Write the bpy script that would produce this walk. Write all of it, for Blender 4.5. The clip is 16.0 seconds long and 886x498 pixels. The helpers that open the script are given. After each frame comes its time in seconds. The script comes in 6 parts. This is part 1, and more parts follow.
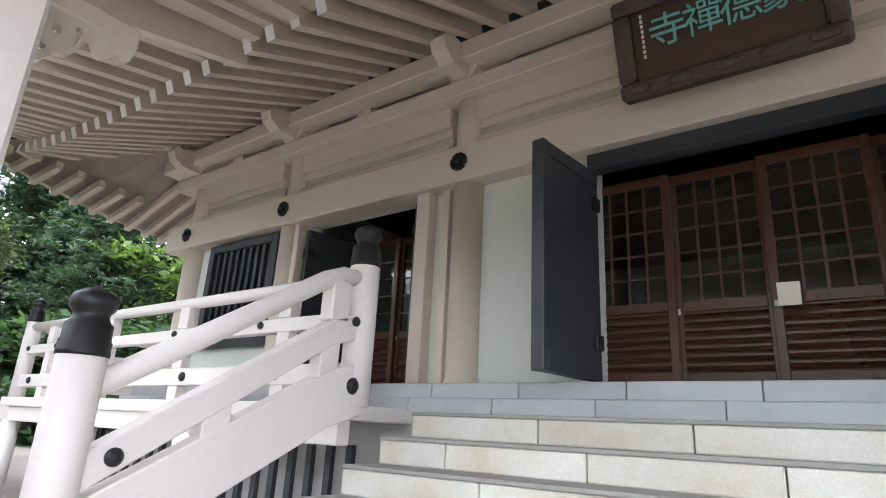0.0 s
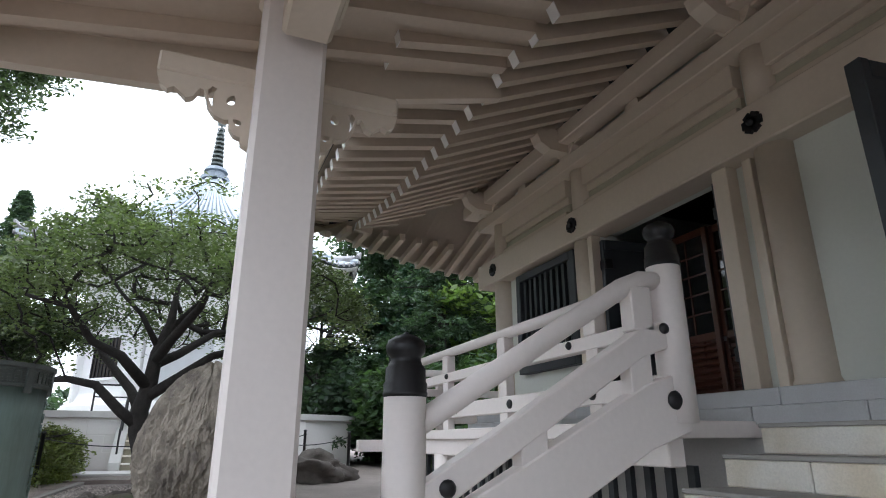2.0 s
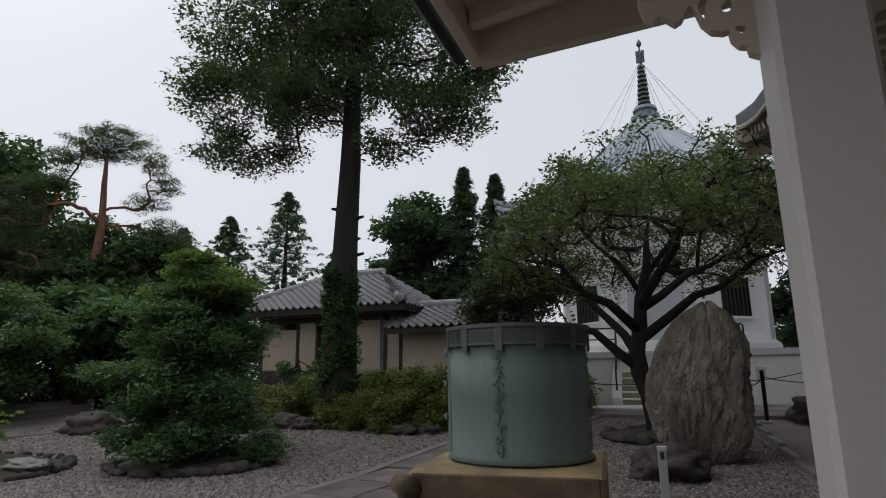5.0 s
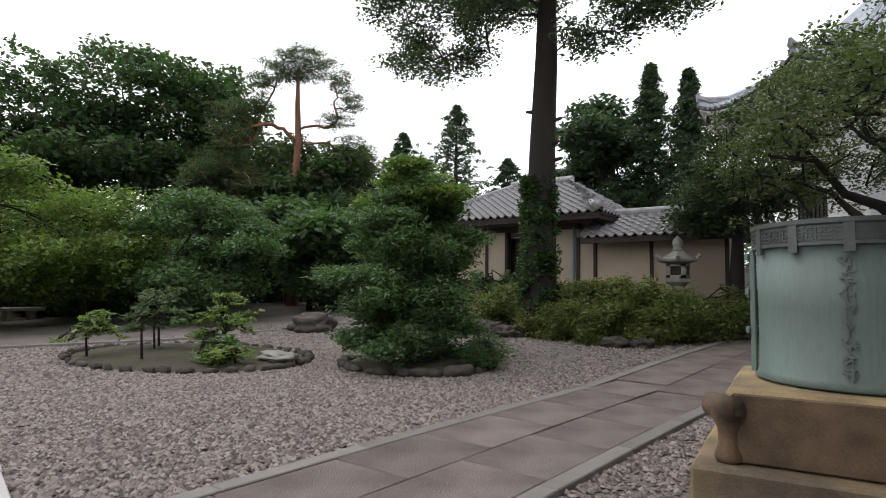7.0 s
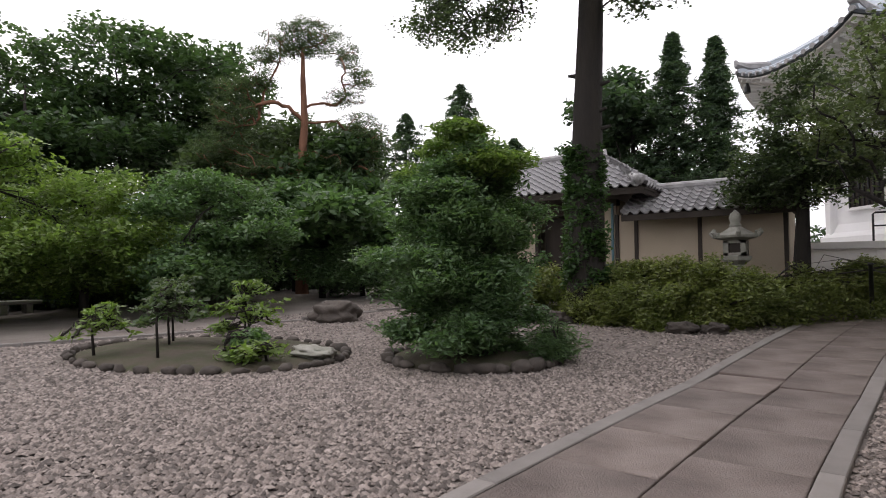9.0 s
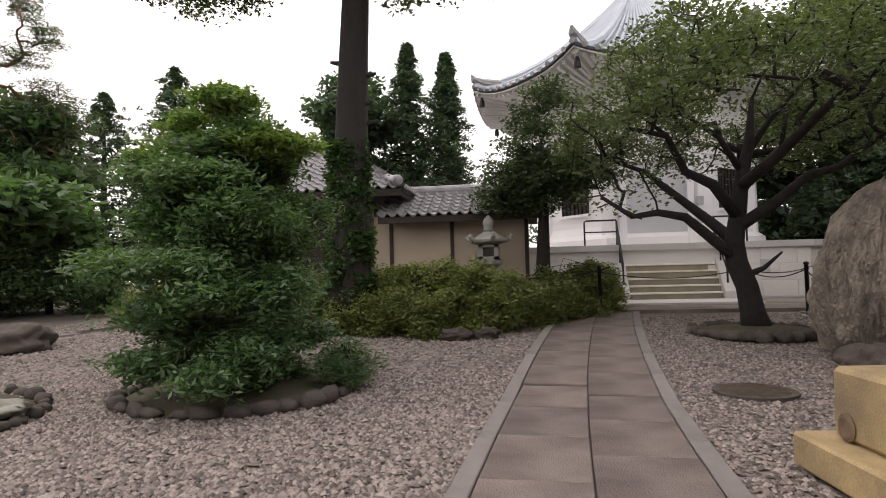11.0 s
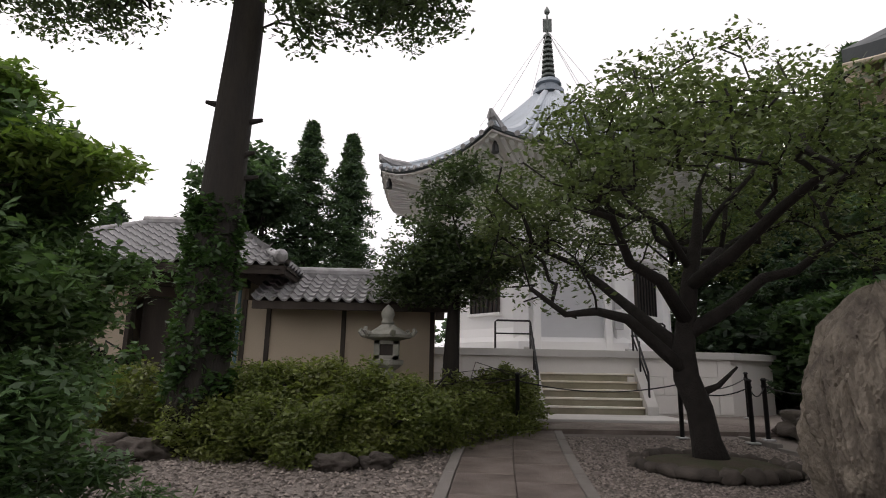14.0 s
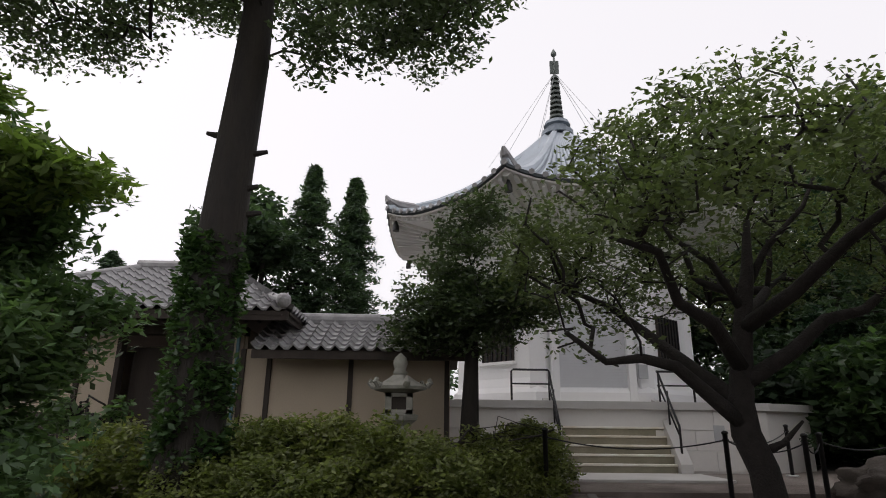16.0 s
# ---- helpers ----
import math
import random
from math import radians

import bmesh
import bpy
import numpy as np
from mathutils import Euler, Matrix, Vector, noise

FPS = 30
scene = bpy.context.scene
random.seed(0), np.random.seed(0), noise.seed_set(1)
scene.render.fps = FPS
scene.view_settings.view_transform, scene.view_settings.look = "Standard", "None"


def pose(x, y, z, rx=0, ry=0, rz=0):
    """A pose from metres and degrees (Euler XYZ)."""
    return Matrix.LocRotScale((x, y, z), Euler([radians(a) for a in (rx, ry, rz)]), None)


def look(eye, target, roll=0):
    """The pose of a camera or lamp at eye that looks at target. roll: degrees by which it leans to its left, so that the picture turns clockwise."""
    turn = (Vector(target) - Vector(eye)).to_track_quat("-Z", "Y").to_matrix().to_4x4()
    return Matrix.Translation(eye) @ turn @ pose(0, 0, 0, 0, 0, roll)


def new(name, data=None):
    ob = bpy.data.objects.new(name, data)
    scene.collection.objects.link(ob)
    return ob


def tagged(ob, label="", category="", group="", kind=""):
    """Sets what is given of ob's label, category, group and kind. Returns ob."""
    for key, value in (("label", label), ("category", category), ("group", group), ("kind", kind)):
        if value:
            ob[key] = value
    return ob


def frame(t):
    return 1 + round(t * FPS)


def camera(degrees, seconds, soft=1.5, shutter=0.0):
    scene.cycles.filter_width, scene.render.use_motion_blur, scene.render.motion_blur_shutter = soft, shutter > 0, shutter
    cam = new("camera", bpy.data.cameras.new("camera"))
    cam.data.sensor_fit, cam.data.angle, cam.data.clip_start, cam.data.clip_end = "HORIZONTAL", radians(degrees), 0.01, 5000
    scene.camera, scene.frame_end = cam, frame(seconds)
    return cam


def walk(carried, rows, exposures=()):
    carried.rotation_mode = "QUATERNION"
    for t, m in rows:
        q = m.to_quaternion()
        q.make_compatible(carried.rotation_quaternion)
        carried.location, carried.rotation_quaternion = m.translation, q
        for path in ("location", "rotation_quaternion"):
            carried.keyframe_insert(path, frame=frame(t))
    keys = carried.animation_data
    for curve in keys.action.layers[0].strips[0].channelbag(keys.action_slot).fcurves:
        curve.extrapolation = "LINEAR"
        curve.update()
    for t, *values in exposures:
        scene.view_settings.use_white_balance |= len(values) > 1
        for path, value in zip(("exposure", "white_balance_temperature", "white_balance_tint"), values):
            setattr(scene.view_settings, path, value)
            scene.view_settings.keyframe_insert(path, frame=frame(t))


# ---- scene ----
cam = camera(73.9, 16.0, soft=1.0)
PATH = [
    (0, (1.337, 0.470, 1.135), (0.190, 1.995, 1.735), 3.10),
    (0.5, (1.245, 0.565, 1.149), (-0.082, 1.933, 1.753), 2.00),
    (1, (1.215, 0.692, 1.156), (-0.282, 1.868, 1.768), 1.40),
    (1.5, (1.283, 0.719, 1.154), (-0.362, 1.668, 1.780), 1.10),
    (2, (1.306, 0.744, 1.188), (-0.457, 1.459, 1.807), -0.04),
    (2.5, (1.240, 0.694, 1.188), (-0.595, 1.179, 1.820), -0.54),
    (3, (1.153, 0.645, 1.220), (-0.729, 0.872, 1.854), -0.13),
    (3.5, (1.155, 0.548, 1.194), (-0.738, 0.570, 1.837), 0.76),
    (4, (1.169, 0.494, 1.171), (-0.718, 0.371, 1.821), -0.34),
    (4.5, (0.956, 0.328, 1.307), (-0.948, -0.021, 1.811), -0.57),
    (5, (0.958, 0.282, 1.322), (-0.878, -0.390, 1.743), -0.71),
    (5.2, (0.958, 0.193, 1.302), (-0.848, -0.570, 1.697), -0.72),
    (7.3, (0.731, -0.982, 1.235), (-0.828, -2.231, 1.339), 0.58),
    (7.5, (0.647, -1.102, 1.203), (-0.871, -2.400, 1.307), 0.32),
    (8, (0.484, -1.486, 1.224), (-1.069, -2.743, 1.312), 0.39),
    (8.2, (0.425, -1.621, 1.190), (-1.100, -2.912, 1.273), 0.05),
    (10.3, (0.197, -3.200, 1.306), (-1.666, -3.925, 1.371), -0.80),
    (10.5, (0.024, -3.307, 1.309), (-1.858, -3.982, 1.371), -0.70),
    (11, (-0.550, -3.505, 1.296), (-2.527, -3.793, 1.377), -1.40),
    (11.5, (-1.015, -3.565, 1.241), (-3.012, -3.628, 1.329), -1.40),
    (12, (-1.407, -3.718, 1.233), (-3.402, -3.748, 1.369), 0.10),
    (12.5, (-1.770, -3.648, 1.297), (-3.755, -3.634, 1.544), 0.40),
    (13, (-2.127, -3.636, 1.315), (-4.093, -3.495, 1.656), 0.00),
    (13.5, (-2.491, -3.629, 1.369), (-4.447, -3.467, 1.756), 0.20),
    (14, (-2.751, -3.676, 1.370), (-4.709, -3.625, 1.777), 1.10),
    (14.5, (-3.063, -3.769, 1.388), (-5.018, -3.720, 1.806), 0.70),
    (15, (-3.356, -3.769, 1.413), (-5.299, -3.714, 1.882), 0.20),
    (15.5, (-3.513, -3.817, 1.426), (-5.442, -3.765, 1.951), -0.20),
    (16, (-3.586, -3.968, 1.428), (-5.503, -3.915, 1.995), 0.70),
]
EXPOSURES = [(0.0, 2.10, 6050, 10), (1.0, 1.74, 6050, 10), (1.5, 1.5, 6050, 10), (2.5, 0.15, 5950, 10), (3.5, -0.85, 6250, 11), (5.2, -0.95, 6350, 11), (7.3, 0.0, 6600, 14), (8.2, 0.0, 6600, 16), (10.5, 0.15, 7200, 20), (12.5, 0.2, 7200, 20), (14.0, -0.3, 7000, 17), (16.0, -0.5, 6800, 16)]
walk(cam, [(t, look(e, g, r)) for t, e, g, r in PATH], EXPOSURES)

# ---- world and sun: a bright overcast day ----
world = bpy.data.worlds.new("overcast_sky")
scene.world = world
world.use_nodes = True
wn, wl = world.node_tree.nodes, world.node_tree.links
wn.clear()
sky = wn.new("ShaderNodeTexSky")
sky.sky_type, sky.sun_disc = 'NISHITA', False
sky.sun_elevation, sky.sun_rotation = radians(52), radians(200)
sky.air_density, sky.dust_density = 1.0, 4.0
hsv = wn.new("ShaderNodeHueSaturation")
hsv.inputs["Saturation"].default_value = 0.25
cloud = wn.new("ShaderNodeMixRGB")
cloud.inputs[0].default_value = 0.75
cloud.inputs[2].default_value = (9.0, 9.3, 9.8, 1)
bgn = wn.new("ShaderNodeBackground")
bgn.inputs["Strength"].default_value = 0.17
wo = wn.new("ShaderNodeOutputWorld")
wl.new(sky.outputs[0], hsv.inputs["Color"])
wl.new(hsv.outputs[0], cloud.inputs[1])
wl.new(cloud.outputs[0], bgn.inputs["Color"])
wl.new(bgn.outputs[0], wo.inputs[0])
sun = new("sun", bpy.data.lights.new("sun", 'SUN'))
sun.data.energy, sun.data.angle, sun.data.color = 0.5, radians(40), (1.0, 0.96, 0.9)
sun.matrix_world = look((0, 0, 30), (-8, 14, 0))


# ---- materials ----
def mat(name, base, rough=0.6, metal=0.0, var=0.12, scale=3.0, fine=60.0, bump=0.15, tint=None, spec=0.5, randomize=0.0, streak=1.0, island=False):
    """Procedural surface: base colour with stains at two scales, roughness wear and fine relief."""
    m = bpy.data.materials.new(name)
    m.use_nodes = True
    n, l = m.node_tree.nodes, m.node_tree.links
    b = n["Principled BSDF"]
    b.inputs["Metallic"].default_value = metal
    b.inputs["Specular IOR Level"].default_value = spec
    co = n.new("ShaderNodeTexCoord")
    mp = n.new("ShaderNodeMapping")
    mp.inputs["Scale"].default_value = (1, 1, 1.0 / streak)
    l.new(co.outputs["Object"], mp.inputs[0])
    big = n.new("ShaderNodeTexNoise")
    big.inputs["Scale"].default_value, big.inputs["Detail"].default_value = scale, 6
    small = n.new("ShaderNodeTexNoise")
    small.inputs["Scale"].default_value, small.inputs["Detail"].default_value = fine, 4
    l.new(mp.outputs[0], big.inputs[0])
    l.new(mp.outputs[0], small.inputs[0])
    tint = tint or tuple(c * 0.6 for c in base)
    r1 = n.new("ShaderNodeMapRange")
    r1.inputs[1].default_value, r1.inputs[2].default_value = 0.35, 0.7
    l.new(big.outputs[0], r1.inputs[0])
    mx = n.new("ShaderNodeMixRGB")
    mx.inputs[1].default_value, mx.inputs[2].default_value = (*base, 1), (*tint, 1)
    mul = n.new("ShaderNodeMath")
    mul.operation = 'MULTIPLY'
    mul.inputs[1].default_value = min(1.0, var * 3)
    l.new(r1.outputs[0], mul.inputs[0])
    l.new(mul.outputs[0], mx.inputs[0])
    hv = n.new("ShaderNodeHueSaturation")
    l.new(mx.outputs[0], hv.inputs["Color"])
    vm = n.new("ShaderNodeMapRange")
    vm.inputs[3].default_value, vm.inputs[4].default_value = 1 - var, 1 + var
    l.new(small.outputs[0], vm.inputs[0])
    val = vm.outputs[0]
    if randomize:
        oi = n.new("ShaderNodeNewGeometry") if island else n.new("ShaderNodeObjectInfo")
        rr = n.new("ShaderNodeMapRange")
        rr.inputs[3].default_value, rr.inputs[4].default_value = 1 - randomize, 1 + randomize
        l.new(oi.outputs["Random Per Island" if island else "Random"], rr.inputs[0])
        m2 = n.new("ShaderNodeMath")
        m2.operation = 'MULTIPLY'
        l.new(val, m2.inputs[0])
        l.new(rr.outputs[0], m2.inputs[1])
        val = m2.outputs[0]
    l.new(val, hv.inputs["Value"])
    l.new(hv.outputs[0], b.inputs["Base Color"])
    rm = n.new("ShaderNodeMapRange")
    rm.inputs[3].default_value, rm.inputs[4].default_value = max(0.03, rough - 0.1), min(1, rough + 0.12)
    l.new(big.outputs[0], rm.inputs[0])
    l.new(rm.outputs[0], b.inputs["Roughness"])
    if bump:
        bp = n.new("ShaderNodeBump")
        bp.inputs["Strength"].default_value, bp.inputs["Distance"].default_value = bump, 0.02
        l.new(small.outputs[0], bp.inputs["Height"])
        l.new(bp.outputs[0], b.inputs["Normal"])
    return m


def leaf_mat(name, base, tint, var=0.4):
    """Leaves: a satin surface that lets part of the light through."""
    m = mat(name, base, rough=0.42, var=0.2, scale=0.8, fine=6, bump=0, tint=tint, randomize=var, island=True, spec=0.45)
    n, l = m.node_tree.nodes, m.node_tree.links
    b = n["Principled BSDF"]
    col = b.inputs["Base Color"].links[0].from_socket
    tr = n.new("ShaderNodeBsdfTranslucent")
    gain = n.new("ShaderNodeMixRGB")
    gain.blend_type, gain.inputs[0].default_value, gain.inputs[2].default_value = 'MULTIPLY', 1.0, (1.5, 1.7, 0.8, 1)
    l.new(col, gain.inputs[1])
    l.new(gain.outputs[0], tr.inputs["Color"])
    mx = n.new("ShaderNodeMixShader")
    mx.inputs[0].default_value = 0.4
    l.new(b.outputs[0], mx.inputs[1])
    l.new(tr.outputs[0], mx.inputs[2])
    l.new(mx.outputs[0], n["Material Output"].inputs["Surface"])
    return m


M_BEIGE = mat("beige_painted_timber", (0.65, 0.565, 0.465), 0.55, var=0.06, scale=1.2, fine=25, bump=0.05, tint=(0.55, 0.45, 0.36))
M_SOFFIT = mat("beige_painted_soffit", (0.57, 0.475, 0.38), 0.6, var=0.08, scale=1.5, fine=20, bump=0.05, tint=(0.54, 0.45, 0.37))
M_WHITE = mat("pale_pink_painted_rail", (0.76, 0.70, 0.67), 0.5, var=0.05, scale=1.5, fine=30, bump=0.05, tint=(0.66, 0.58, 0.53))
M_RAFTEREND = mat("white_painted_rafter_end", (0.85, 0.84, 0.82), 0.6, var=0.05, bump=0)
M_PLASTER = mat("white_green_plaster", (0.72, 0.74, 0.68), 0.8, var=0.04, scale=1.0, fine=40, bump=0.06)
M_GREENBOARD = mat("pale_green_board", (0.52, 0.49, 0.38), 0.7, var=0.1, scale=2, fine=30, bump=0.08)
M_DARKDOOR = mat("dark_slate_painted_door", (0.028, 0.033, 0.04), 0.42, var=0.2, scale=2, fine=40, bump=0.06, tint=(0.05, 0.055, 0.06))
M_BROWN = mat("red_brown_lacquered_wood", (0.080, 0.030, 0.018), 0.30, var=0.2, scale=2, fine=30, bump=0.08, tint=(0.05, 0.02, 0.012), streak=6)
M_IRON = mat("black_iron", (0.022, 0.022, 0.024), 0.42, 0.3, var=0.2, scale=8, fine=60, bump=0.1)
M_STEP = mat("pale_granite_step", (0.76, 0.74, 0.68), 0.75, var=0.16, scale=2.2, fine=90, bump=0.2, tint=(0.50, 0.38, 0.20), randomize=0.1)
M_STEPGREY = mat("grey_granite", (0.50, 0.51, 0.52), 0.75, var=0.12, scale=3, fine=110, bump=0.2, randomize=0.08)
M_PSTEP = mat("mossy_stone_step", (0.30, 0.27, 0.20), 0.85, var=0.3, scale=2.5, fine=80, bump=0.25, tint=(0.22, 0.21, 0.15), randomize=0.08)
M_TREAD = mat("grey_stone_tread", (0.36, 0.35, 0.325), 0.8, var=0.12, scale=3, fine=110, bump=0.15)
M_CONCRETE = mat("pale_concrete", (0.55, 0.54, 0.52), 0.85, var=0.1, scale=1.5, fine=50, bump=0.12)
M_GRAVEL = mat("gravel_stones", (0.25, 0.215, 0.195), 0.9, var=0.25, scale=25, fine=120, bump=0.4, tint=(0.13, 0.105, 0.09), randomize=0.65, island=True)
M_PAVE = mat("paving_slab", (0.235, 0.192, 0.172), 0.5, var=0.38, scale=1.6, fine=75, bump=0.8, tint=(0.105, 0.080, 0.070), randomize=0.14)
M_KERB = mat("kerb_stone", (0.24, 0.22, 0.205), 0.7, var=0.15, scale=3, fine=120, bump=0.2, randomize=0.1)
M_SOIL = mat("dark_mossy_soil", (0.075, 0.058, 0.042), 0.95, var=0.3, scale=4, fine=60, bump=0.6, tint=(0.05, 0.06, 0.025))
M_COPPER = mat("verdigris_bronze", (0.21, 0.295, 0.265), 0.55, 0.25, var=0.2, scale=2.5, fine=50, bump=0.12, tint=(0.13, 0.15, 0.14), streak=5)
M_COPPERD = mat("dark_bronze", (0.13, 0.15, 0.14), 0.5, 0.3, var=0.2, scale=5, fine=60, bump=0.12)
M_PEDESTAL = mat("stained_yellow_stone", (0.46, 0.34, 0.17), 0.8, var=0.33, scale=1.6, fine=70, bump=0.3, tint=(0.13, 0.10, 0.075))
# stained brown stone; on the pedestal's front slab the colour also carries shade
M_PEDFOOT = mat("brown_stained_shaded_stone", (0.20, 0.135, 0.08), 0.8, var=0.3, scale=4, fine=60, bump=0.3, tint=(0.06, 0.045, 0.035))
M_ROCK = mat("grey_brown_rock", (0.235, 0.205, 0.165), 0.88, var=0.33, scale=4.5, fine=38, bump=0.8, tint=(0.10, 0.085, 0.072), streak=1.6)
M_STONES = mat("bed_stones", (0.085, 0.072, 0.062), 0.9, var=0.3, scale=5, fine=40, bump=0.5, randomize=0.25)
M_LANTERN = mat("weathered_granite", (0.36, 0.35, 0.31), 0.9, var=0.22, scale=6, fine=80, bump=0.4, tint=(0.20, 0.21, 0.17))
M_TILE = mat("grey_roof_tile", (0.36, 0.355, 0.36), 0.42, var=0.2, scale=4, fine=40, bump=0.15, tint=(0.14, 0.135, 0.135), randomize=0.3, island=True)
M_METALRIB = mat("pale_metal_rib", (0.48, 0.53, 0.58), 0.45, 0.3, var=0.1, scale=1.0, fine=20, bump=0.03)
M_METALROOF = mat("blue_grey_metal_roof", (0.24, 0.28, 0.32), 0.45, 0.3, var=0.1, scale=1.0, fine=20, bump=0.03)
M_DARKROOF = mat("dark_copper_roof", (0.05, 0.06, 0.065), 0.5, 0.3, var=0.15, scale=2, fine=30, bump=0.1)
M_PAGWHITE = mat("white_painted_concrete", (0.90, 0.90, 0.90), 0.6, var=0.03, scale=0.8, fine=20, bump=0.03)
M_PAGSOFFIT = mat("white_soffit", (0.72, 0.70, 0.67), 0.7, var=0.05, scale=1, fine=20, bump=0.03)
M_SHUTTER = mat("white_steel_shutter", (0.70, 0.71, 0.73), 0.45, 0.0, var=0.03, bump=0)
M_EARTHWALL = mat("ochre_plaster_wall", (0.50, 0.42, 0.32), 0.9, var=0.1, scale=1.3, fine=40, bump=0.1, tint=(0.37, 0.30, 0.23))
M_OLDWOOD = mat("dark_weathered_timber", (0.055, 0.042, 0.034), 0.8, var=0.25, scale=3, fine=40, bump=0.2, streak=6)
M_BARK = mat("dark_bark", (0.020, 0.017, 0.015), 0.95, var=0.35, scale=5, fine=30, bump=1.0, tint=(0.032, 0.027, 0.021), streak=5)
M_PINEBARK = mat("red_pine_bark", (0.24, 0.115, 0.07), 0.95, var=0.3, scale=4, fine=25, bump=0.8, streak=4)
M_PLUMBARK = mat("black_plum_bark", (0.022, 0.018, 0.016), 0.95, var=0.3, scale=8, fine=40, bump=0.8)
M_LEAF_OAK = leaf_mat("dark_oak_leaves", (0.075, 0.105, 0.055), (0.048, 0.076, 0.042))
M_LEAF_PLUM = leaf_mat("plum_leaves", (0.11, 0.14, 0.065), (0.07, 0.10, 0.055))
M_LEAF_MAPLE = leaf_mat("maple_leaves", (0.105, 0.175, 0.080), (0.06, 0.115, 0.062))
M_LEAF_BRIGHT = leaf_mat("bright_maple_leaves", (0.16, 0.23, 0.06), (0.09, 0.16, 0.06))
M_LEAF_AZALEA = leaf_mat("azalea_leaves", (0.17, 0.19, 0.065), (0.10, 0.14, 0.05))
M_LEAF_PINE = leaf_mat("pine_needles", (0.085, 0.12, 0.06), (0.05, 0.08, 0.05))
M_LEAF_CEDAR = leaf_mat("cedar_foliage", (0.060, 0.098, 0.060), (0.038, 0.066, 0.046))
M_LEAF_WOOD = leaf_mat("far_wood_foliage", (0.065, 0.11, 0.05), (0.04, 0.08, 0.042))
M_IVY = leaf_mat("ivy_leaves", (0.05, 0.10, 0.035), (0.035, 0.075, 0.03))
M_SIGNFRAME = mat("dark_carved_wood", (0.075, 0.055, 0.045), 0.6, var=0.25, scale=6, fine=40, bump=0.3)
M_SIGN = mat("brown_sign_board", (0.06, 0.028, 0.02), 0.5, var=0.15, scale=3, fine=40, bump=0.1, streak=5)
M_SIGNTEXT = mat("verdigris_letters", (0.16, 0.42, 0.36), 0.6, var=0.1, bump=0)
M_PAPER = mat("cream_paper", (0.75, 0.72, 0.62), 0.8, var=0.04, bump=0)
M_BUILDING = mat("pale_blue_green_cladding", (0.42, 0.55, 0.55), 0.5, var=0.05, scale=0.5, bump=0)
M_BLUE = mat("blue_green_pipe", (0.10, 0.20, 0.24), 0.5, var=0.1, bump=0)
# dark brown for inside surfaces; also painted shade for hollow openings
M_INTERIOR = mat("dark_interior_and_hollow_shade", (0.05, 0.04, 0.033), 0.8, var=0.2, bump=0.05)


def glass_mat():
    m = bpy.data.materials.new("window_glass")
    m.use_nodes = True
    b = m.node_tree.nodes["Principled BSDF"]
    b.inputs["Base Color"].default_value = (0.55, 0.6, 0.6, 1)
    b.inputs["Roughness"].default_value = 0.03
    b.inputs["Transmission Weight"].default_value = 1.0
    b.inputs["IOR"].default_value = 1.45
    return m


M_GLASS = glass_mat()


# ---- mesh helpers ----
def part(name, bm, material, parent=None, label="", smooth=False):
    me = bpy.data.meshes.new(name)
    bm.normal_update()
    bm.to_mesh(me)
    bm.free()
    me.materials.append(material)
    if smooth:
        me.shade_smooth()
    ob = new(name, me)
    if parent:
        ob.parent = parent
    if label:
        ob["label"] = label
    return ob


def raw(name, verts, faces, material, parent=None, label="", smooth=False):
    me = bpy.data.meshes.new(name)
    me.from_pydata(verts, [], faces)
    me.materials.append(material)
    if smooth:
        me.shade_smooth()
    ob = new(name, me)
    if parent:
        ob.parent = parent
    if label:
        ob["label"] = label
    return ob


def thing(name, label, category, group="", kind="", at=None):
    e = new(name)
    e.empty_display_size = 0.2
    if at is not None:
        e.matrix_world = at if isinstance(at, Matrix) else Matrix.Translation(at)
    return tagged(e, label, category, group, kind)


def box(bm, lo, hi, m=None, bevel=0.0):
    lo, hi = Vector(lo), Vector(hi)
    c, s = (lo + hi) / 2, hi - lo
    mm = Matrix.Translation(c) @ Matrix.Diagonal((*s, 1))
    if m is not None:
        mm = m @ mm
    r = bmesh.ops.create_cube(bm, size=1, matrix=mm)
    if bevel:
        es = {e for v in r["verts"] for e in v.link_edges}
        bmesh.ops.bevel(bm, geom=list(es), offset=bevel, segments=1, affect='EDGES')
    return bm


def boxes(*bs, bevel=0.0):
    bm = bmesh.new()
    for lo, hi in bs:
        box(bm, lo, hi, bevel=bevel)
    return bm


def lathe(bm, prof, seg=24, m=None, start=0.0, caps=True):
    """Revolve (radius, z) pairs about z."""
    rings = []
    for r, z in prof:
        ring = []
        for i in range(seg):
            a = start + 2 * math.pi * i / seg
            p = Vector((r * math.cos(a), r * math.sin(a), z))
            ring.append(bm.verts.new(m @ p if m is not None else p))
        rings.append(ring)
    for a, b in zip(rings[:-1], rings[1:]):
        for i in range(seg):
            j = (i + 1) % seg
            bm.faces.new((a[i], a[j], b[j], b[i]))
    if caps:
        bm.faces.new(list(reversed(rings[0])))
        bm.faces.new(rings[-1])
    return bm


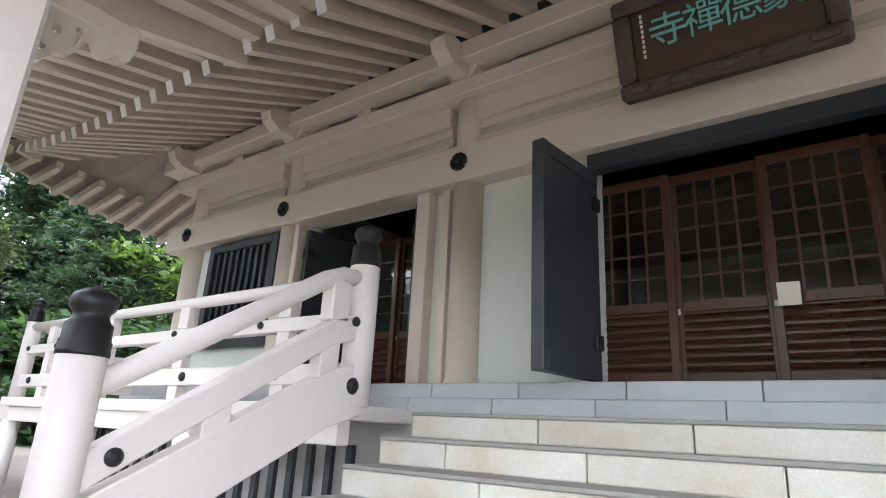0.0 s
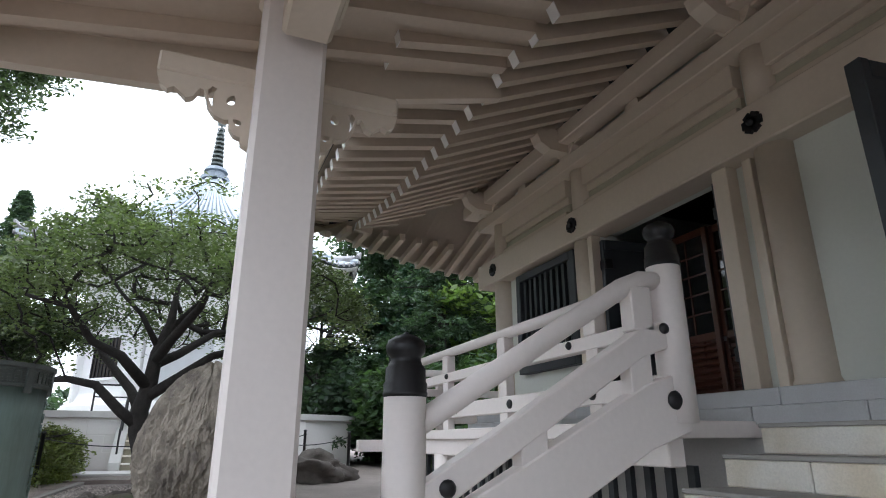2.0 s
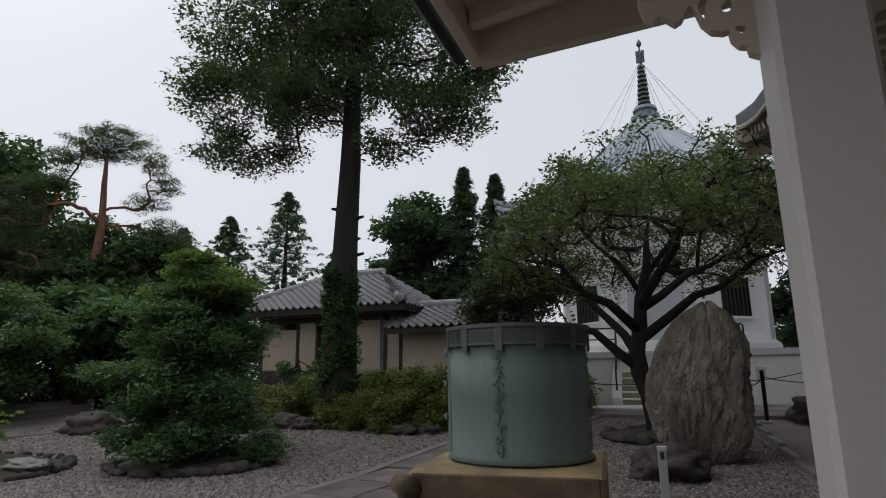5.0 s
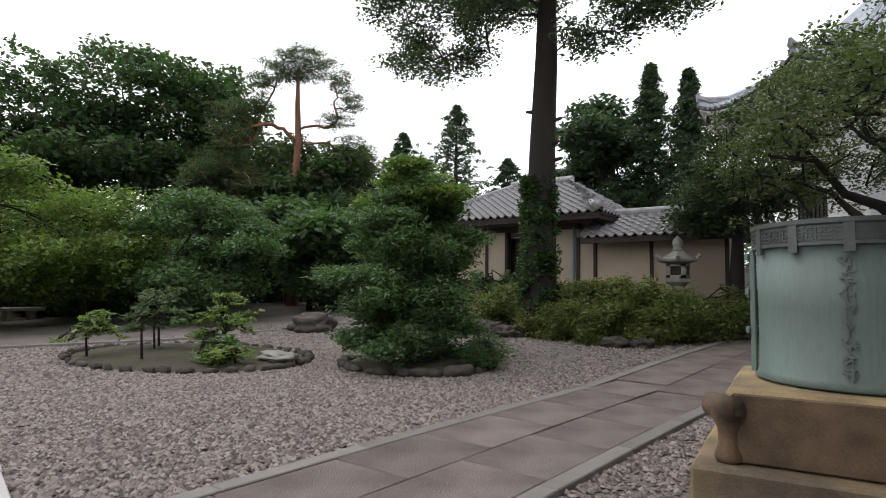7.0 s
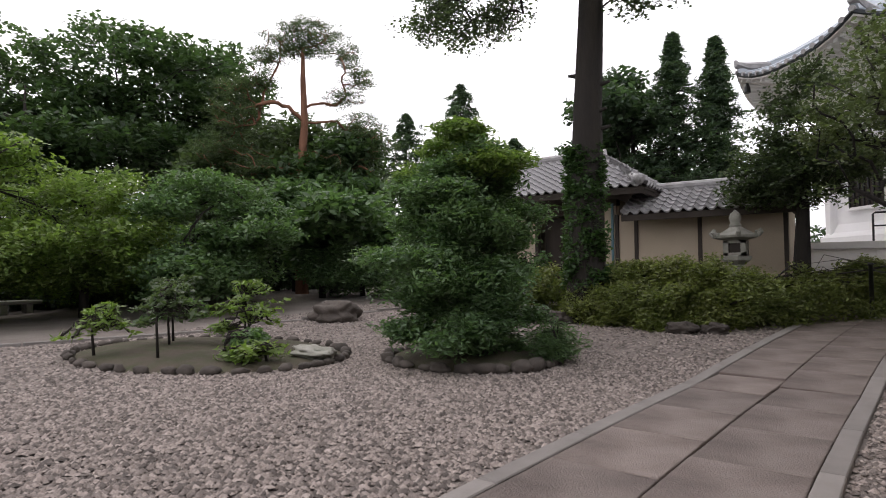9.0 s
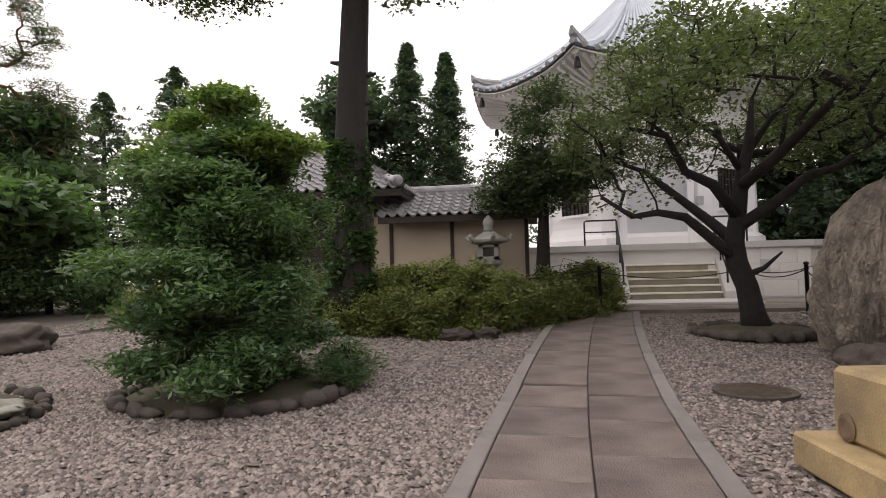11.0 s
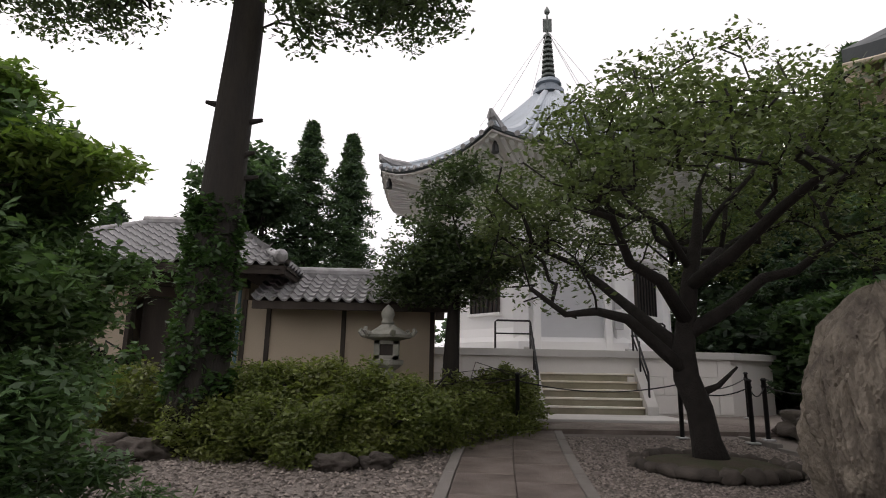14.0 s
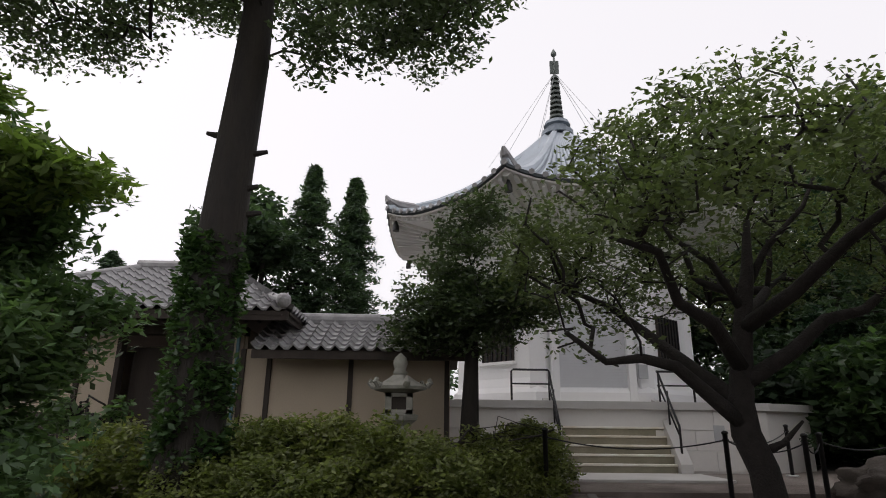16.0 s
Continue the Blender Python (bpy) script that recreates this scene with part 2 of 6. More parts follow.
def tube(bm, pts, radii, seg=8):
    """A tapered tube along points."""
    pts = [Vector(p) for p in pts]
    rings = []
    side = Vector((0.3, 0.9, 0.2))
    for i, p in enumerate(pts):
        d = (pts[min(i + 1, len(pts) - 1)] - pts[max(i - 1, 0)]).normalized()
        u = d.cross(side)
        if u.length < 0.05:
            u = d.cross(Vector((1, 0, 0)))
        u.normalize()
        v = d.cross(u)
        r = radii[i] if isinstance(radii, (list, tuple)) else radii
        rings.append([bm.verts.new(p + r * (math.cos(2 * math.pi * k / seg) * u + math.sin(2 * math.pi * k / seg) * v)) for k in range(seg)])
    for a, b in zip(rings[:-1], rings[1:]):
        for i in range(seg):
            j = (i + 1) % seg
            bm.faces.new((a[i], a[j], b[j], b[i]))
    bm.faces.new(list(reversed(rings[0])))
    bm.faces.new(rings[-1])
    return bm


def prism(bm, outline, axis, lo, hi):
    """Extrude a 2D outline along an axis ('x','y','z')."""
    def mk(a, b, c):
        return {'x': (c, a, b), 'y': (a, c, b), 'z': (a, b, c)}[axis]
    A = [bm.verts.new(mk(a, b, lo)) for a, b in outline]
    B = [bm.verts.new(mk(a, b, hi)) for a, b in outline]
    n = len(A)
    f = [bm.faces.new(A), bm.faces.new(B)]
    for i in range(n):
        f.append(bm.faces.new((A[i], A[(i + 1) % n], B[(i + 1) % n], B[i])))
    bmesh.ops.recalc_face_normals(bm, faces=f)
    return bm


def rough_blob(bm, c, s, seed, sub=3, amp=0.25, freq=1.2):
    """A boulder: an ico-sphere pushed about by noise, its foot flattened."""
    r = bmesh.ops.create_icosphere(bm, subdivisions=sub, radius=1)
    off = Vector((seed * 3.7, seed * 1.9, seed * 0.7))
    for v in r["verts"]:
        p = v.co.copy()
        k = 1 + amp * noise.noise(p * freq + off) + amp * 0.5 * noise.noise(p * freq * 2.7 + off)
        v.co = Vector((p.x * s[0] * k, p.y * s[1] * k, p.z * s[2] * k)) + Vector(c)
    return bm


def ground_z(x):
    """The court rises gently towards the pagoda."""
    return 0.0 if x > -6.5 else min(0.45, (-6.5 - x) * 0.05)


# ---- structure: ground, hall, court ----
def sheet():
    xs = [-400, -120, -60, -30, -20, -15.5, -12, -9, -6.5, -4, 0, 6, 12, 30, 120, 400]
    ys = [-400, -150, -60, -30, -18, -12, -8, -4, 0, 4, 8, 14, 30, 120, 400]
    v = [(x, y, ground_z(x) - 0.03) for x in xs for y in ys]
    n = len(ys)
    f = [(i * n + j, (i + 1) * n + j, (i + 1) * n + j + 1, i * n + j + 1) for i in range(len(xs) - 1) for j in range(n - 1)]
    return raw("ground", v, f, M_GROUND)


M_GROUND = mat("fine_gravel_ground", (0.235, 0.205, 0.185), 0.95, var=0.3, scale=0.7, fine=45, bump=0.7, tint=(0.15, 0.125, 0.11))
tagged(sheet(), "grey-brown gravel court ground, scattered with leaves", "ground", kind="structure")

HX0, HX1, HY = -5.1, 8.3, 4.2   # hall corner column, far end, front plane
COLX = (-4.98, -3.14, -0.87)

# walls of the hall: front in pieces round the openings, side and back closed
front = bmesh.new()
for lo, hi in (((-5.1, 4.22, 1.5), (-4.53, 4.42, 3.2)), ((-4.53, 4.22, 1.5), (-3.31, 4.42, 1.95)), ((-3.31, 4.22, 1.5), (-2.93, 4.42, 3.2)),
               ((-1.36, 4.22, 1.5), (0.22, 4.42, 3.2)), ((2.32, 4.22, 1.5), (8.3, 4.42, 3.2)), ((-5.1, 4.24, 3.2), (8.3, 4.42, 4.6))):
    box(front, lo, hi)
wall_front = tagged(part("wall_south", front, M_PLASTER), "white plaster hall wall between beige columns", "wall", kind="structure")
tagged(part("wall_west", boxes(((-5.1, 4.42, 1.5), (-4.9, 12, 4.6))), M_PLASTER), "white plaster side wall of the hall", "wall", kind="structure")
tagged(part("wall_north", boxes(((-5.1, 11.8, 1.5), (8.3, 12, 4.6))), M_PLASTER), "plain back wall of the hall", "wall", kind="structure")
tagged(part("wall_east", boxes(((8.1, 4.42, 1.5), (8.3, 11.8, 4.6))), M_PLASTER), "plain far wall of the hall", "wall", kind="structure")
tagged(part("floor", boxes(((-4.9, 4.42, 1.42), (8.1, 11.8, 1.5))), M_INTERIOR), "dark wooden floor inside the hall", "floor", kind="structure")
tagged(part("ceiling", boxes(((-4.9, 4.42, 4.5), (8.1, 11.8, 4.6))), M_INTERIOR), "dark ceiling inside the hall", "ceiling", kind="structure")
tagged(part("foundation", boxes(((-5.4, 4.02, 0.0), (8.6, 12.3, 1.38)), ((-5.4, 4.06, 1.38), (8.6, 12.3, 1.415))), M_CONCRETE), "pale concrete foundation of the hall", "foundation", kind="structure")

# beige timber work of the facade
timber = thing("facade_timberwork", "beige painted columns, beams and panels of the hall front", "timberwork", kind="structure")
for x in COLX + (3.4, 5.6, 8.2):
    bm = bmesh.new()
    lathe(bm, [(0.15, 1.5), (0.15, 1.53), (0.135, 1.56), (0.135, 3.2)], 24, Matrix.Translation((x, 4.2, 0)))
    part("column", bm, M_BEIGE, timber, smooth=True)
    part("upper_column", lathe(bmesh.new(), [(0.12, 3.5), (0.12, 4.02)], 20, Matrix.Translation((x, 4.2, 0))), M_BEIGE, timber, smooth=True)
part("tie_beam", box(bmesh.new(), (-5.45, 4.03, 3.17), (8.4, 4.30, 3.5), bevel=0.012), M_BEIGE, timber)
part("upper_beam", box(bmesh.new(), (-5.35, 4.0, 3.98), (8.4, 4.30, 4.13), bevel=0.01), M_BEIGE, timber)
part("wall_plate", box(bmesh.new(), (-5.6, 3.88, 4.24), (8.5, 4.12, 4.42), bevel=0.012), M_BEIGE, timber)
for x0, x1 in ((-4.98, -3.37), (-3.13, -1.06), (-0.82, 3.28), (3.52, 5.48)):
    part("rail_board", boxes(((x0, 4.13, 3.78), (x1, 4.25, 3.98)), ((x0, 4.13, 3.5), (x1, 4.25, 3.6)), ((x0, 4.17, 3.70), (x1, 4.25, 3.78)), bevel=0.006), M_BEIGE, timber)
    part("panel", boxes(((x0, 4.19, 3.6), (x1, 4.24, 3.70)), ((x0, 4.20, 4.13), (x1, 4.24, 4.26))), M_GREENBOARD, timber)
for x in COLX + (3.4, 5.6):
    bm = bmesh.new()
    prism(bm, [(x - 0.10, 4.13), (x + 0.10, 4.13), (x + 0.16, 4.20), (x + 0.16, 4.245), (x - 0.16, 4.245), (x - 0.16, 4.22)], 'y', 4.0, 4.24)
    part("bracket_block", bm, M_BEIGE, timber)
    bm = bmesh.new()
    arm = [(-0.46, 4.40), (-0.46, 4.30), (-0.40, 4.24), (-0.30, 4.23), (-0.16, 4.215), (0.16, 4.215), (0.30, 4.23), (0.40, 4.24), (0.46, 4.30), (0.46, 4.40)]
    prism(bm, [(x + a, b) for a, b in arm], 'y', 4.02, 4.16)
    part("bracket_arm", bm, M_BEIGE, timber)
    bm = bmesh.new()
    nose = [(4.1, 4.14), (3.78, 4.15), (3.66, 4.22), (3.62, 4.32), (3.66, 4.40), (3.74, 4.36), (3.80, 4.40), (4.1, 4.40)]
    prism(bm, nose, 'x', x - 0.075, x + 0.075)
    part("carved_nose", bm, M_BEIGE, timber)
for x in (-4.2, -2.1, 1.2):
    bm = bmesh.new()
    prism(bm, [(x - 0.11, 4.13), (x + 0.11, 4.13), (x + 0.08, 4.25), (x + 0.11, 4.36), (x - 0.11, 4.36), (x - 0.08, 4.25)], 'y', 4.06, 4.22)
    part("strut", bm, M_BEIGE, timber)
for x in COLX + (3.4, 5.6):
    bm = bmesh.new()
    for k in range(6):
        a = k * math.pi / 3
        box(bm, (-0.045, -0.02, -0.03), (0.045, 0.0, 0.03), Matrix.Translation((x + 0.035 * math.cos(a), 4.03, 3.34 + 0.035 * math.sin(a))) @ Matrix.Rotation(-a, 4, 'Y'))
    lathe(bm, [(0.03, 0), (0.03, 0.02), (0.012, 0.035)], 10, Matrix.Translation((x, 4.012, 3.34)) @ Matrix.Rotation(radians(90), 4, 'X'))
    part("nail_cover", bm, M_IRON, timber, "black iron six-lobed nail cover")
part("pilaster", boxes(((-1.36, 4.1, 1.5), (-1.22, 4.22, 3.17)), ((-1.12, 4.15, 1.5), (-1.04, 4.22, 3.17)), bevel=0.006), M_BEIGE, timber)
part("pilaster", boxes(((-3.0, 4.1, 1.5), (-2.93, 4.22, 3.17)), bevel=0.006), M_BEIGE, timber)

# barred window
win = thing("window_1", "dark-framed barred window in the hall front", "window", kind="structure")
part("window_frame", boxes(((-4.55, 4.12, 1.93), (-4.46, 4.3, 3.14)), ((-3.38, 4.12, 1.93), (-3.29, 4.3, 3.14)), ((-4.46, 4.12, 3.05), (-3.38, 4.3, 3.14)), ((-4.46, 4.12, 1.93), (-3.38, 4.3, 2.02)), bevel=0.008), M_DARKDOOR, win)
for k in range(9):
    x = -4.46 + 1.08 * (k + 0.5) / 9
    part("bar", box(bmesh.new(), (x - 0.024, 4.16, 2.02), (x + 0.024, 4.2, 3.05)), M_DARKDOOR, win)
part("pane", boxes(((-4.46, 4.27, 2.02), (-3.38, 4.275, 3.05))), M_GLASS, win)

# dark leaf doors, opened outwards
def leaf_door(name, hinge, width, z0, z1, angle, label):
    d = thing(name, label, "door", kind="structure", at=Matrix.Translation(hinge) @ Matrix.Rotation(angle, 4, 'Z'))
    h = z1 - z0
    part("leaf", box(bmesh.new(), (0, -0.03, 0), (width, 0.03, h), bevel=0.006), M_DARKDOOR, d)
    part("edge_strip", boxes(((width - 0.05, -0.045, 0.0), (width + 0.012, 0.045, h)), bevel=0.006), M_DARKDOOR, d)
    part("rail_strip", boxes(((0.02, -0.042, h - 0.1), (width - 0.052, 0.042, h - 0.004)), ((0.02, -0.042, 0.004), (width - 0.052, 0.042, 0.12)), bevel=0.004), M_DARKDOOR, d)
    part("hinge_plate", boxes(((0.0, -0.05, 0.2), (0.09, 0.05, 0.3)), ((0.0, -0.05, h - 0.3), (0.09, 0.05, h - 0.2)), bevel=0.004), M_IRON, d)
    return d


leaf_door("door_1", (0.26, 4.14, 1.52), 0.70, 1.52, 3.0, radians(-97), "dark slate double-door leaf standing open outwards")
leaf_door("door_2", (2.29, 4.14, 1.52), 0.70, 1.52, 3.0, radians(-83), "dark slate double-door leaf standing open outwards")
leaf_door("door_3", (-2.86, 4.16, 1.52), 0.60, 1.52, 3.10, radians(80), "dark slate side-door leaf standing open inwards")
leaf_door("door_4", (-1.36, 4.12, 1.52), 0.55, 1.52, 3.10, radians(93), "dark slate side-door leaf standing open inwards")
tagged(part("door_header", boxes(((0.22, 4.12, 3.04), (2.32, 4.24, 3.168)), bevel=0.005), M_DARKDOOR), "dark painted header above the main doorway", "header", kind="structure")


def lattice_door(name, x0, x1, y, z0, z1, cols, label):
    d = thing(name, label, "sliding door", kind="structure")
    w = 0.055
    part("stile", boxes(((x0, y - 0.02, z0), (x0 + w, y + 0.02, z1)), bevel=0.004), M_BROWN, d)
    part("stile", boxes(((x1 - w, y - 0.02, z0), (x1, y + 0.02, z1)), bevel=0.004), M_BROWN, d)
    zm = z0 + 0.33 * (z1 - z0)
    for a, b in ((z0, z0 + 0.09), (zm, zm + 0.07), (z1 - 0.07, z1)):
        part("cross_rail", boxes(((x0 + w, y - 0.018, a), (x1 - w, y + 0.018, b)), bevel=0.003), M_BROWN, d)
    part("back_panel", boxes(((x0 + w, y + 0.002, z0 + 0.09), (x1 - w, y + 0.01, zm))), M_BROWN, d)
    n = 7
    for k in range(n):
        zz = z0 + 0.09 + (zm - z0 - 0.09) * (k + 0.5) / n
        part("slat", box(bmesh.new(), (x0 + w, -0.024, -0.004), (x1 - w, 0.024, 0.004), Matrix.Translation((0, y - 0.012, zz)) @ Matrix.Rotation(radians(38), 4, 'X')), M_BROWN, d)
    part("pane", boxes(((x0 + w, y - 0.003, zm + 0.07), (x1 - w, y + 0.002, z1 - 0.07))), M_GLASS, d)
    for k in range(1, cols):
        xx = x0 + w + (x1 - x0 - 2 * w) * k / cols
        part("muntin", box(bmesh.new(), (xx - 0.009, y - 0.014, zm + 0.07), (xx + 0.009, y - 0.004, z1 - 0.07)), M_BROWN, d)
    for k in range(1, 5):
        zz = zm + 0.07 + (z1 - zm - 0.14) * k / 5
        part("muntin", box(bmesh.new(), (x0 + w, y - 0.0135, zz - 0.008), (x1 - w, y - 0.0045, zz + 0.008)), M_BROWN, d)
    part("door_pull", boxes(((x0 + 0.012, y - 0.03, zm - 0.02), (x0 + 0.04, y - 0.02, zm + 0.02))), M_STEPGREY, d, "pale metal door pull")
    return d


for k in range(4):
    xa = 0.09 + k * 0.595
    lattice_door(f"door_{5 + k}", xa, xa + 0.62, 4.43 + (0.05 if k % 2 else 0), 1.52, 3.02, 4, "red-brown wooden sliding door with glazed lattice and louvred foot")
lattice_door("door_9", -2.92, -2.14, 4.82, 1.52, 3.1, 3, "red-brown wooden sliding door with glazed lattice, half hidden")
lattice_door("door_10", -2.16, -1.36, 4.87, 1.52, 3.1, 3, "red-brown wooden sliding door with glazed lattice, half hidden")
tagged(part("notice_paper", box(bmesh.new(), (1.33, 4.27, 1.97), (1.45, 4.273, 2.11)), M_PAPER), "small cream paper notice stuck on the sliding door", "notice")

# stone steps, block by block
steps = thing("stone_steps", "pale granite steps with yellow stains up to the hall", "steps", kind="structure")
RISE, TREAD = 0.165, 0.31
SX0, SX1 = -0.86, 4.2
for k in range(8):
    top, y0 = 1.28 - k * RISE, 3.74 - k * TREAD
    low = max(0.0, top - RISE)
    off = (0.09 if k % 2 == 0 else 0.52)
    part("core", boxes(((SX0 + 0.01, y0 + 0.06, 0.0), (SX1, 4.0, low + 0.001 if k < 7 else 0.002))), M_CONCRETE, steps) if k < 7 else None
    xs = [SX0] + [x for x in (off - 0.87 + 0.87 * j for j in range(0, 7)) if SX0 + 0.1 < x < SX1 - 0.1] + [SX1]
    for a, b in zip(xs[:-1], xs[1:]):
        part("step_block", box(bmesh.new(), (a + 0.004, y0, low), (b - 0.004, y0 + 0.36, top - 0.024), bevel=0.006), M_STEP, steps)
    part("tread_slab", box(bmesh.new(), (SX0, y0 - 0.012, top - 0.024), (SX1, y0 + 0.40, top), bevel=0.005), M_TREAD, steps)
plinth = thing("platform_courses", "grey granite courses edging the hall platform", "platform", kind="structure")
for z0, z1, y, off in ((1.28, 1.39, 3.95, 0.0), (1.39, 1.5, 4.0, 0.35)):
    x = -5.4 + off * 0.5
    while x < 8.4:
        part("course_block", box(bmesh.new(), (x + 0.003, y, z0), (min(x + 0.72, 8.4) - 0.003, y + 0.4, z1 - 0.002), bevel=0.005), M_STEPGREY, plinth)
        x += 0.72


# ---- balustrades ----
def newel(parent, x, y, z0, tip, r=0.10):
    cap = tip - 0.25
    part("newel_shaft", lathe(bmesh.new(), [(r, z0), (r, cap - 0.01), (r - 0.012, cap)], 24, Matrix.Translation((x, y, 0))), M_WHITE, parent, smooth=True)
    prof = [(r + 0.004, cap - 0.06), (r + 0.006, cap - 0.04), (r + 0.002, cap - 0.035), (r + 0.004, cap), (r * 0.97, cap + 0.01), (r * 0.95, cap + 0.075), (r * 0.80, cap + 0.09),
            (r * 0.72, cap + 0.11), (r * 0.74, cap + 0.125), (r * 0.92, cap + 0.145), (r * 0.97, cap + 0.175), (r * 0.85, cap + 0.205), (r * 0.5, cap + 0.226), (r * 0.16, cap + 0.238), (r * 0.05, cap + 0.25)]
    part("giboshi_cap", lathe(bmesh.new(), prof, 28, Matrix.Translation((x, y, 0))), M_IRON, parent, "black iron onion-shaped post cap", smooth=True)


def bolt(parent, x, y, z, r=0.035, axis='x'):
    m = Matrix.Translation((x, y, z)) @ (Matrix.Rotation(radians(90), 4, 'Y') if axis == 'x' else Matrix.Rotation(radians(90), 4, 'X'))
    part("bolt_cap", lathe(bmesh.new(), [(r, 0), (r, 0.012), (r * 0.55, 0.026)], 14, m), M_IRON, parent, "round black bolt cap", smooth=True)


def stair_rail(x):
    s = thing("stair_balustrade", "pale pink painted balustrade with black onion caps beside the steps", "balustrade", kind="structure")
    y0, y1 = 1.62, 3.26
    newel(s, x, y0, 0.0, 1.69)
    newel(s, x, y1, 1.28, 2.5)
    bm = bmesh.new()
    tube(bm, [(x, y0 + 0.06, 1.255), (x, 2.4, 1.70), (x, 2.93, 2.03), (x, 3.07, 2.09), (x, y1 - 0.06, 2.10)], 0.058, 16)
    part("hand_rail", bm, M_WHITE, s, smooth=True)
    for name, za, zb, ha, hw in (("middle_rail", 0.90, 1.80, 0.082, 0.055), ("stringer", 0.62, 1.40, 0.17, 0.06)):
        bm = bmesh.new()
        prism(bm, [(y0 + 0.05, za - ha), (3.0, zb - 0.09 - ha), (y1 + 0.02, zb - ha), (y1 + 0.02, zb + ha), (3.0, zb - 0.09 + ha), (y0 + 0.05, za + ha)], 'x', x - hw, x + hw)
        bmesh.ops.bevel(bm, geom=bm.edges[:], offset=0.008, segments=1, affect='EDGES')
        part(name, bm, M_WHITE, s)
    for y in (2.28, 2.98):
        zc = 0.62 + (y - 1.67) / 1.33 * 0.69
        part("upright", box(bmesh.new(), (x - 0.05, y - 0.075, zc + 0.1), (x + 0.05, y + 0.075, zc + 0.36), bevel=0.006), M_WHITE, s)
    part("rail_block", box(bmesh.new(), (x - 0.055, 2.95, 1.78), (x + 0.055, 3.10, 2.04), bevel=0.008), M_WHITE, s)
    bolt(s, x + 0.056, 1.81, 0.98, 0.04)
    bolt(s, x + 0.056, 3.16, 1.80, 0.032)
    bolt(s, x + 0.061, 3.18, 1.40, 0.052)
    return s


stair_rail(-0.96)
stair_rail(4.3)


def veranda():
    v = thing("veranda", "pale painted veranda with rails, posts and floor edge round the hall corner", "veranda", kind="structure")
    yf, xc = 3.3, -6.5
    part("floor_slab", boxes(((xc - 0.15, yf - 0.1, 1.2), (-1.06, 4.0, 1.3)), ((xc - 0.15, 4.0, 1.2), (-5.42, 12, 1.3)), bevel=0.006), M_WHITE, v)
    part("edge_beam", box(bmesh.new(), (xc - 0.55, yf - 0.06, 1.04), (-1.06, yf + 0.06, 1.2), bevel=0.008), M_WHITE, v)
    part("edge_beam", box(bmesh.new(), (xc - 0.06, yf - 0.5, 1.041), (xc + 0.06, 12, 1.199), bevel=0.008), M_WHITE, v)
    for x in (xc, -4.6, -2.8):
        part("leg", lathe(bmesh.new(), [(0.11, 0.0), (0.11, 1.05)], 18, Matrix.Translation((x, yf, 0))), M_WHITE, v, smooth=True)
    for y in (5.4, 7.6):
        part("leg", lathe(bmesh.new(), [(0.11, 0.0), (0.11, 1.05)], 18, Matrix.Translation((xc, y, 0))), M_WHITE, v, smooth=True)
    newel(v, xc, yf, 1.3, 2.5, 0.085)
    def run(p, q, n):
        p, q = Vector(p), Vector(q)
        d = (q - p).normalized()
        part("top_rail", tube(bmesh.new(), [p + Vector((0, 0, 2.13)), q + Vector((0, 0, 2.13))], 0.05, 14), M_WHITE, v, smooth=True)
        ang = math.atan2(d.y, d.x)
        L = (q - p).length
        m = Matrix.Translation(p) @ Matrix.Rotation(ang, 4, 'Z')
        part("middle_rail", box(bmesh.new(), (0, -0.045, 1.80), (L, 0.045, 1.90), m, 0.006), M_WHITE, v)
        part("bottom_rail", box(bmesh.new(), (0, -0.05, 1.42), (L, 0.05, 1.56), m, 0.006), M_WHITE, v)
        for k in range(n):
            s = L * (k + 0.5) / n
            part("upright", box(bmesh.new(), (s - 0.07, -0.04, 1.3), (s + 0.07, 0.04, 1.42), m, 0.004), M_WHITE, v)
            part("upright", box(bmesh.new(), (s - 0.07, -0.04, 1.56), (s + 0.07, 0.04, 1.80), m, 0.004), M_WHITE, v)
            part("rail_block", box(bmesh.new(), (s - 0.07, -0.05, 1.90), (s + 0.07, 0.05, 2.09), m, 0.006), M_WHITE, v)
    run((xc, yf, 0), (-1.06, yf, 0), 4)
    run((xc, yf, 0), (xc, 12, 0), 6)
    for x in (-5.6, -4.4, -3.2, -2.0, -6.36):
        bolt(v, x, yf - 0.045, 1.86, 0.03, 'y')
        bolt(v, x + 0.25, yf - 0.05, 1.49, 0.04, 'y')
    for k in range(26):
        x = -6.3 + k * 0.2
        part("lattice_bar", box(bmesh.new(), (x, yf + 0.28, 0.1), (x + 0.06, yf + 0.32, 1.04)), M_DARKDOOR, v)
    part("lattice_sill", box(bmesh.new(), (xc + 0.1, yf + 0.2, 0.0), (-1.06, yf + 0.42, 0.1), bevel=0.006), M_WHITE, v)
    return v


veranda()
# ---- eaves of the hall ----
roof = thing("hall_roof", "beige double-raftered eaves under a dark roof", "roof", kind="structure")
EX, EY = -7.3, 1.65       # eave corner


def eave_lift(s):
    """Upward sweep of the eaves towards the corner; s is the distance from it."""
    return 0.80 * max(0.0, 1 - s / 4.6) ** 2.2


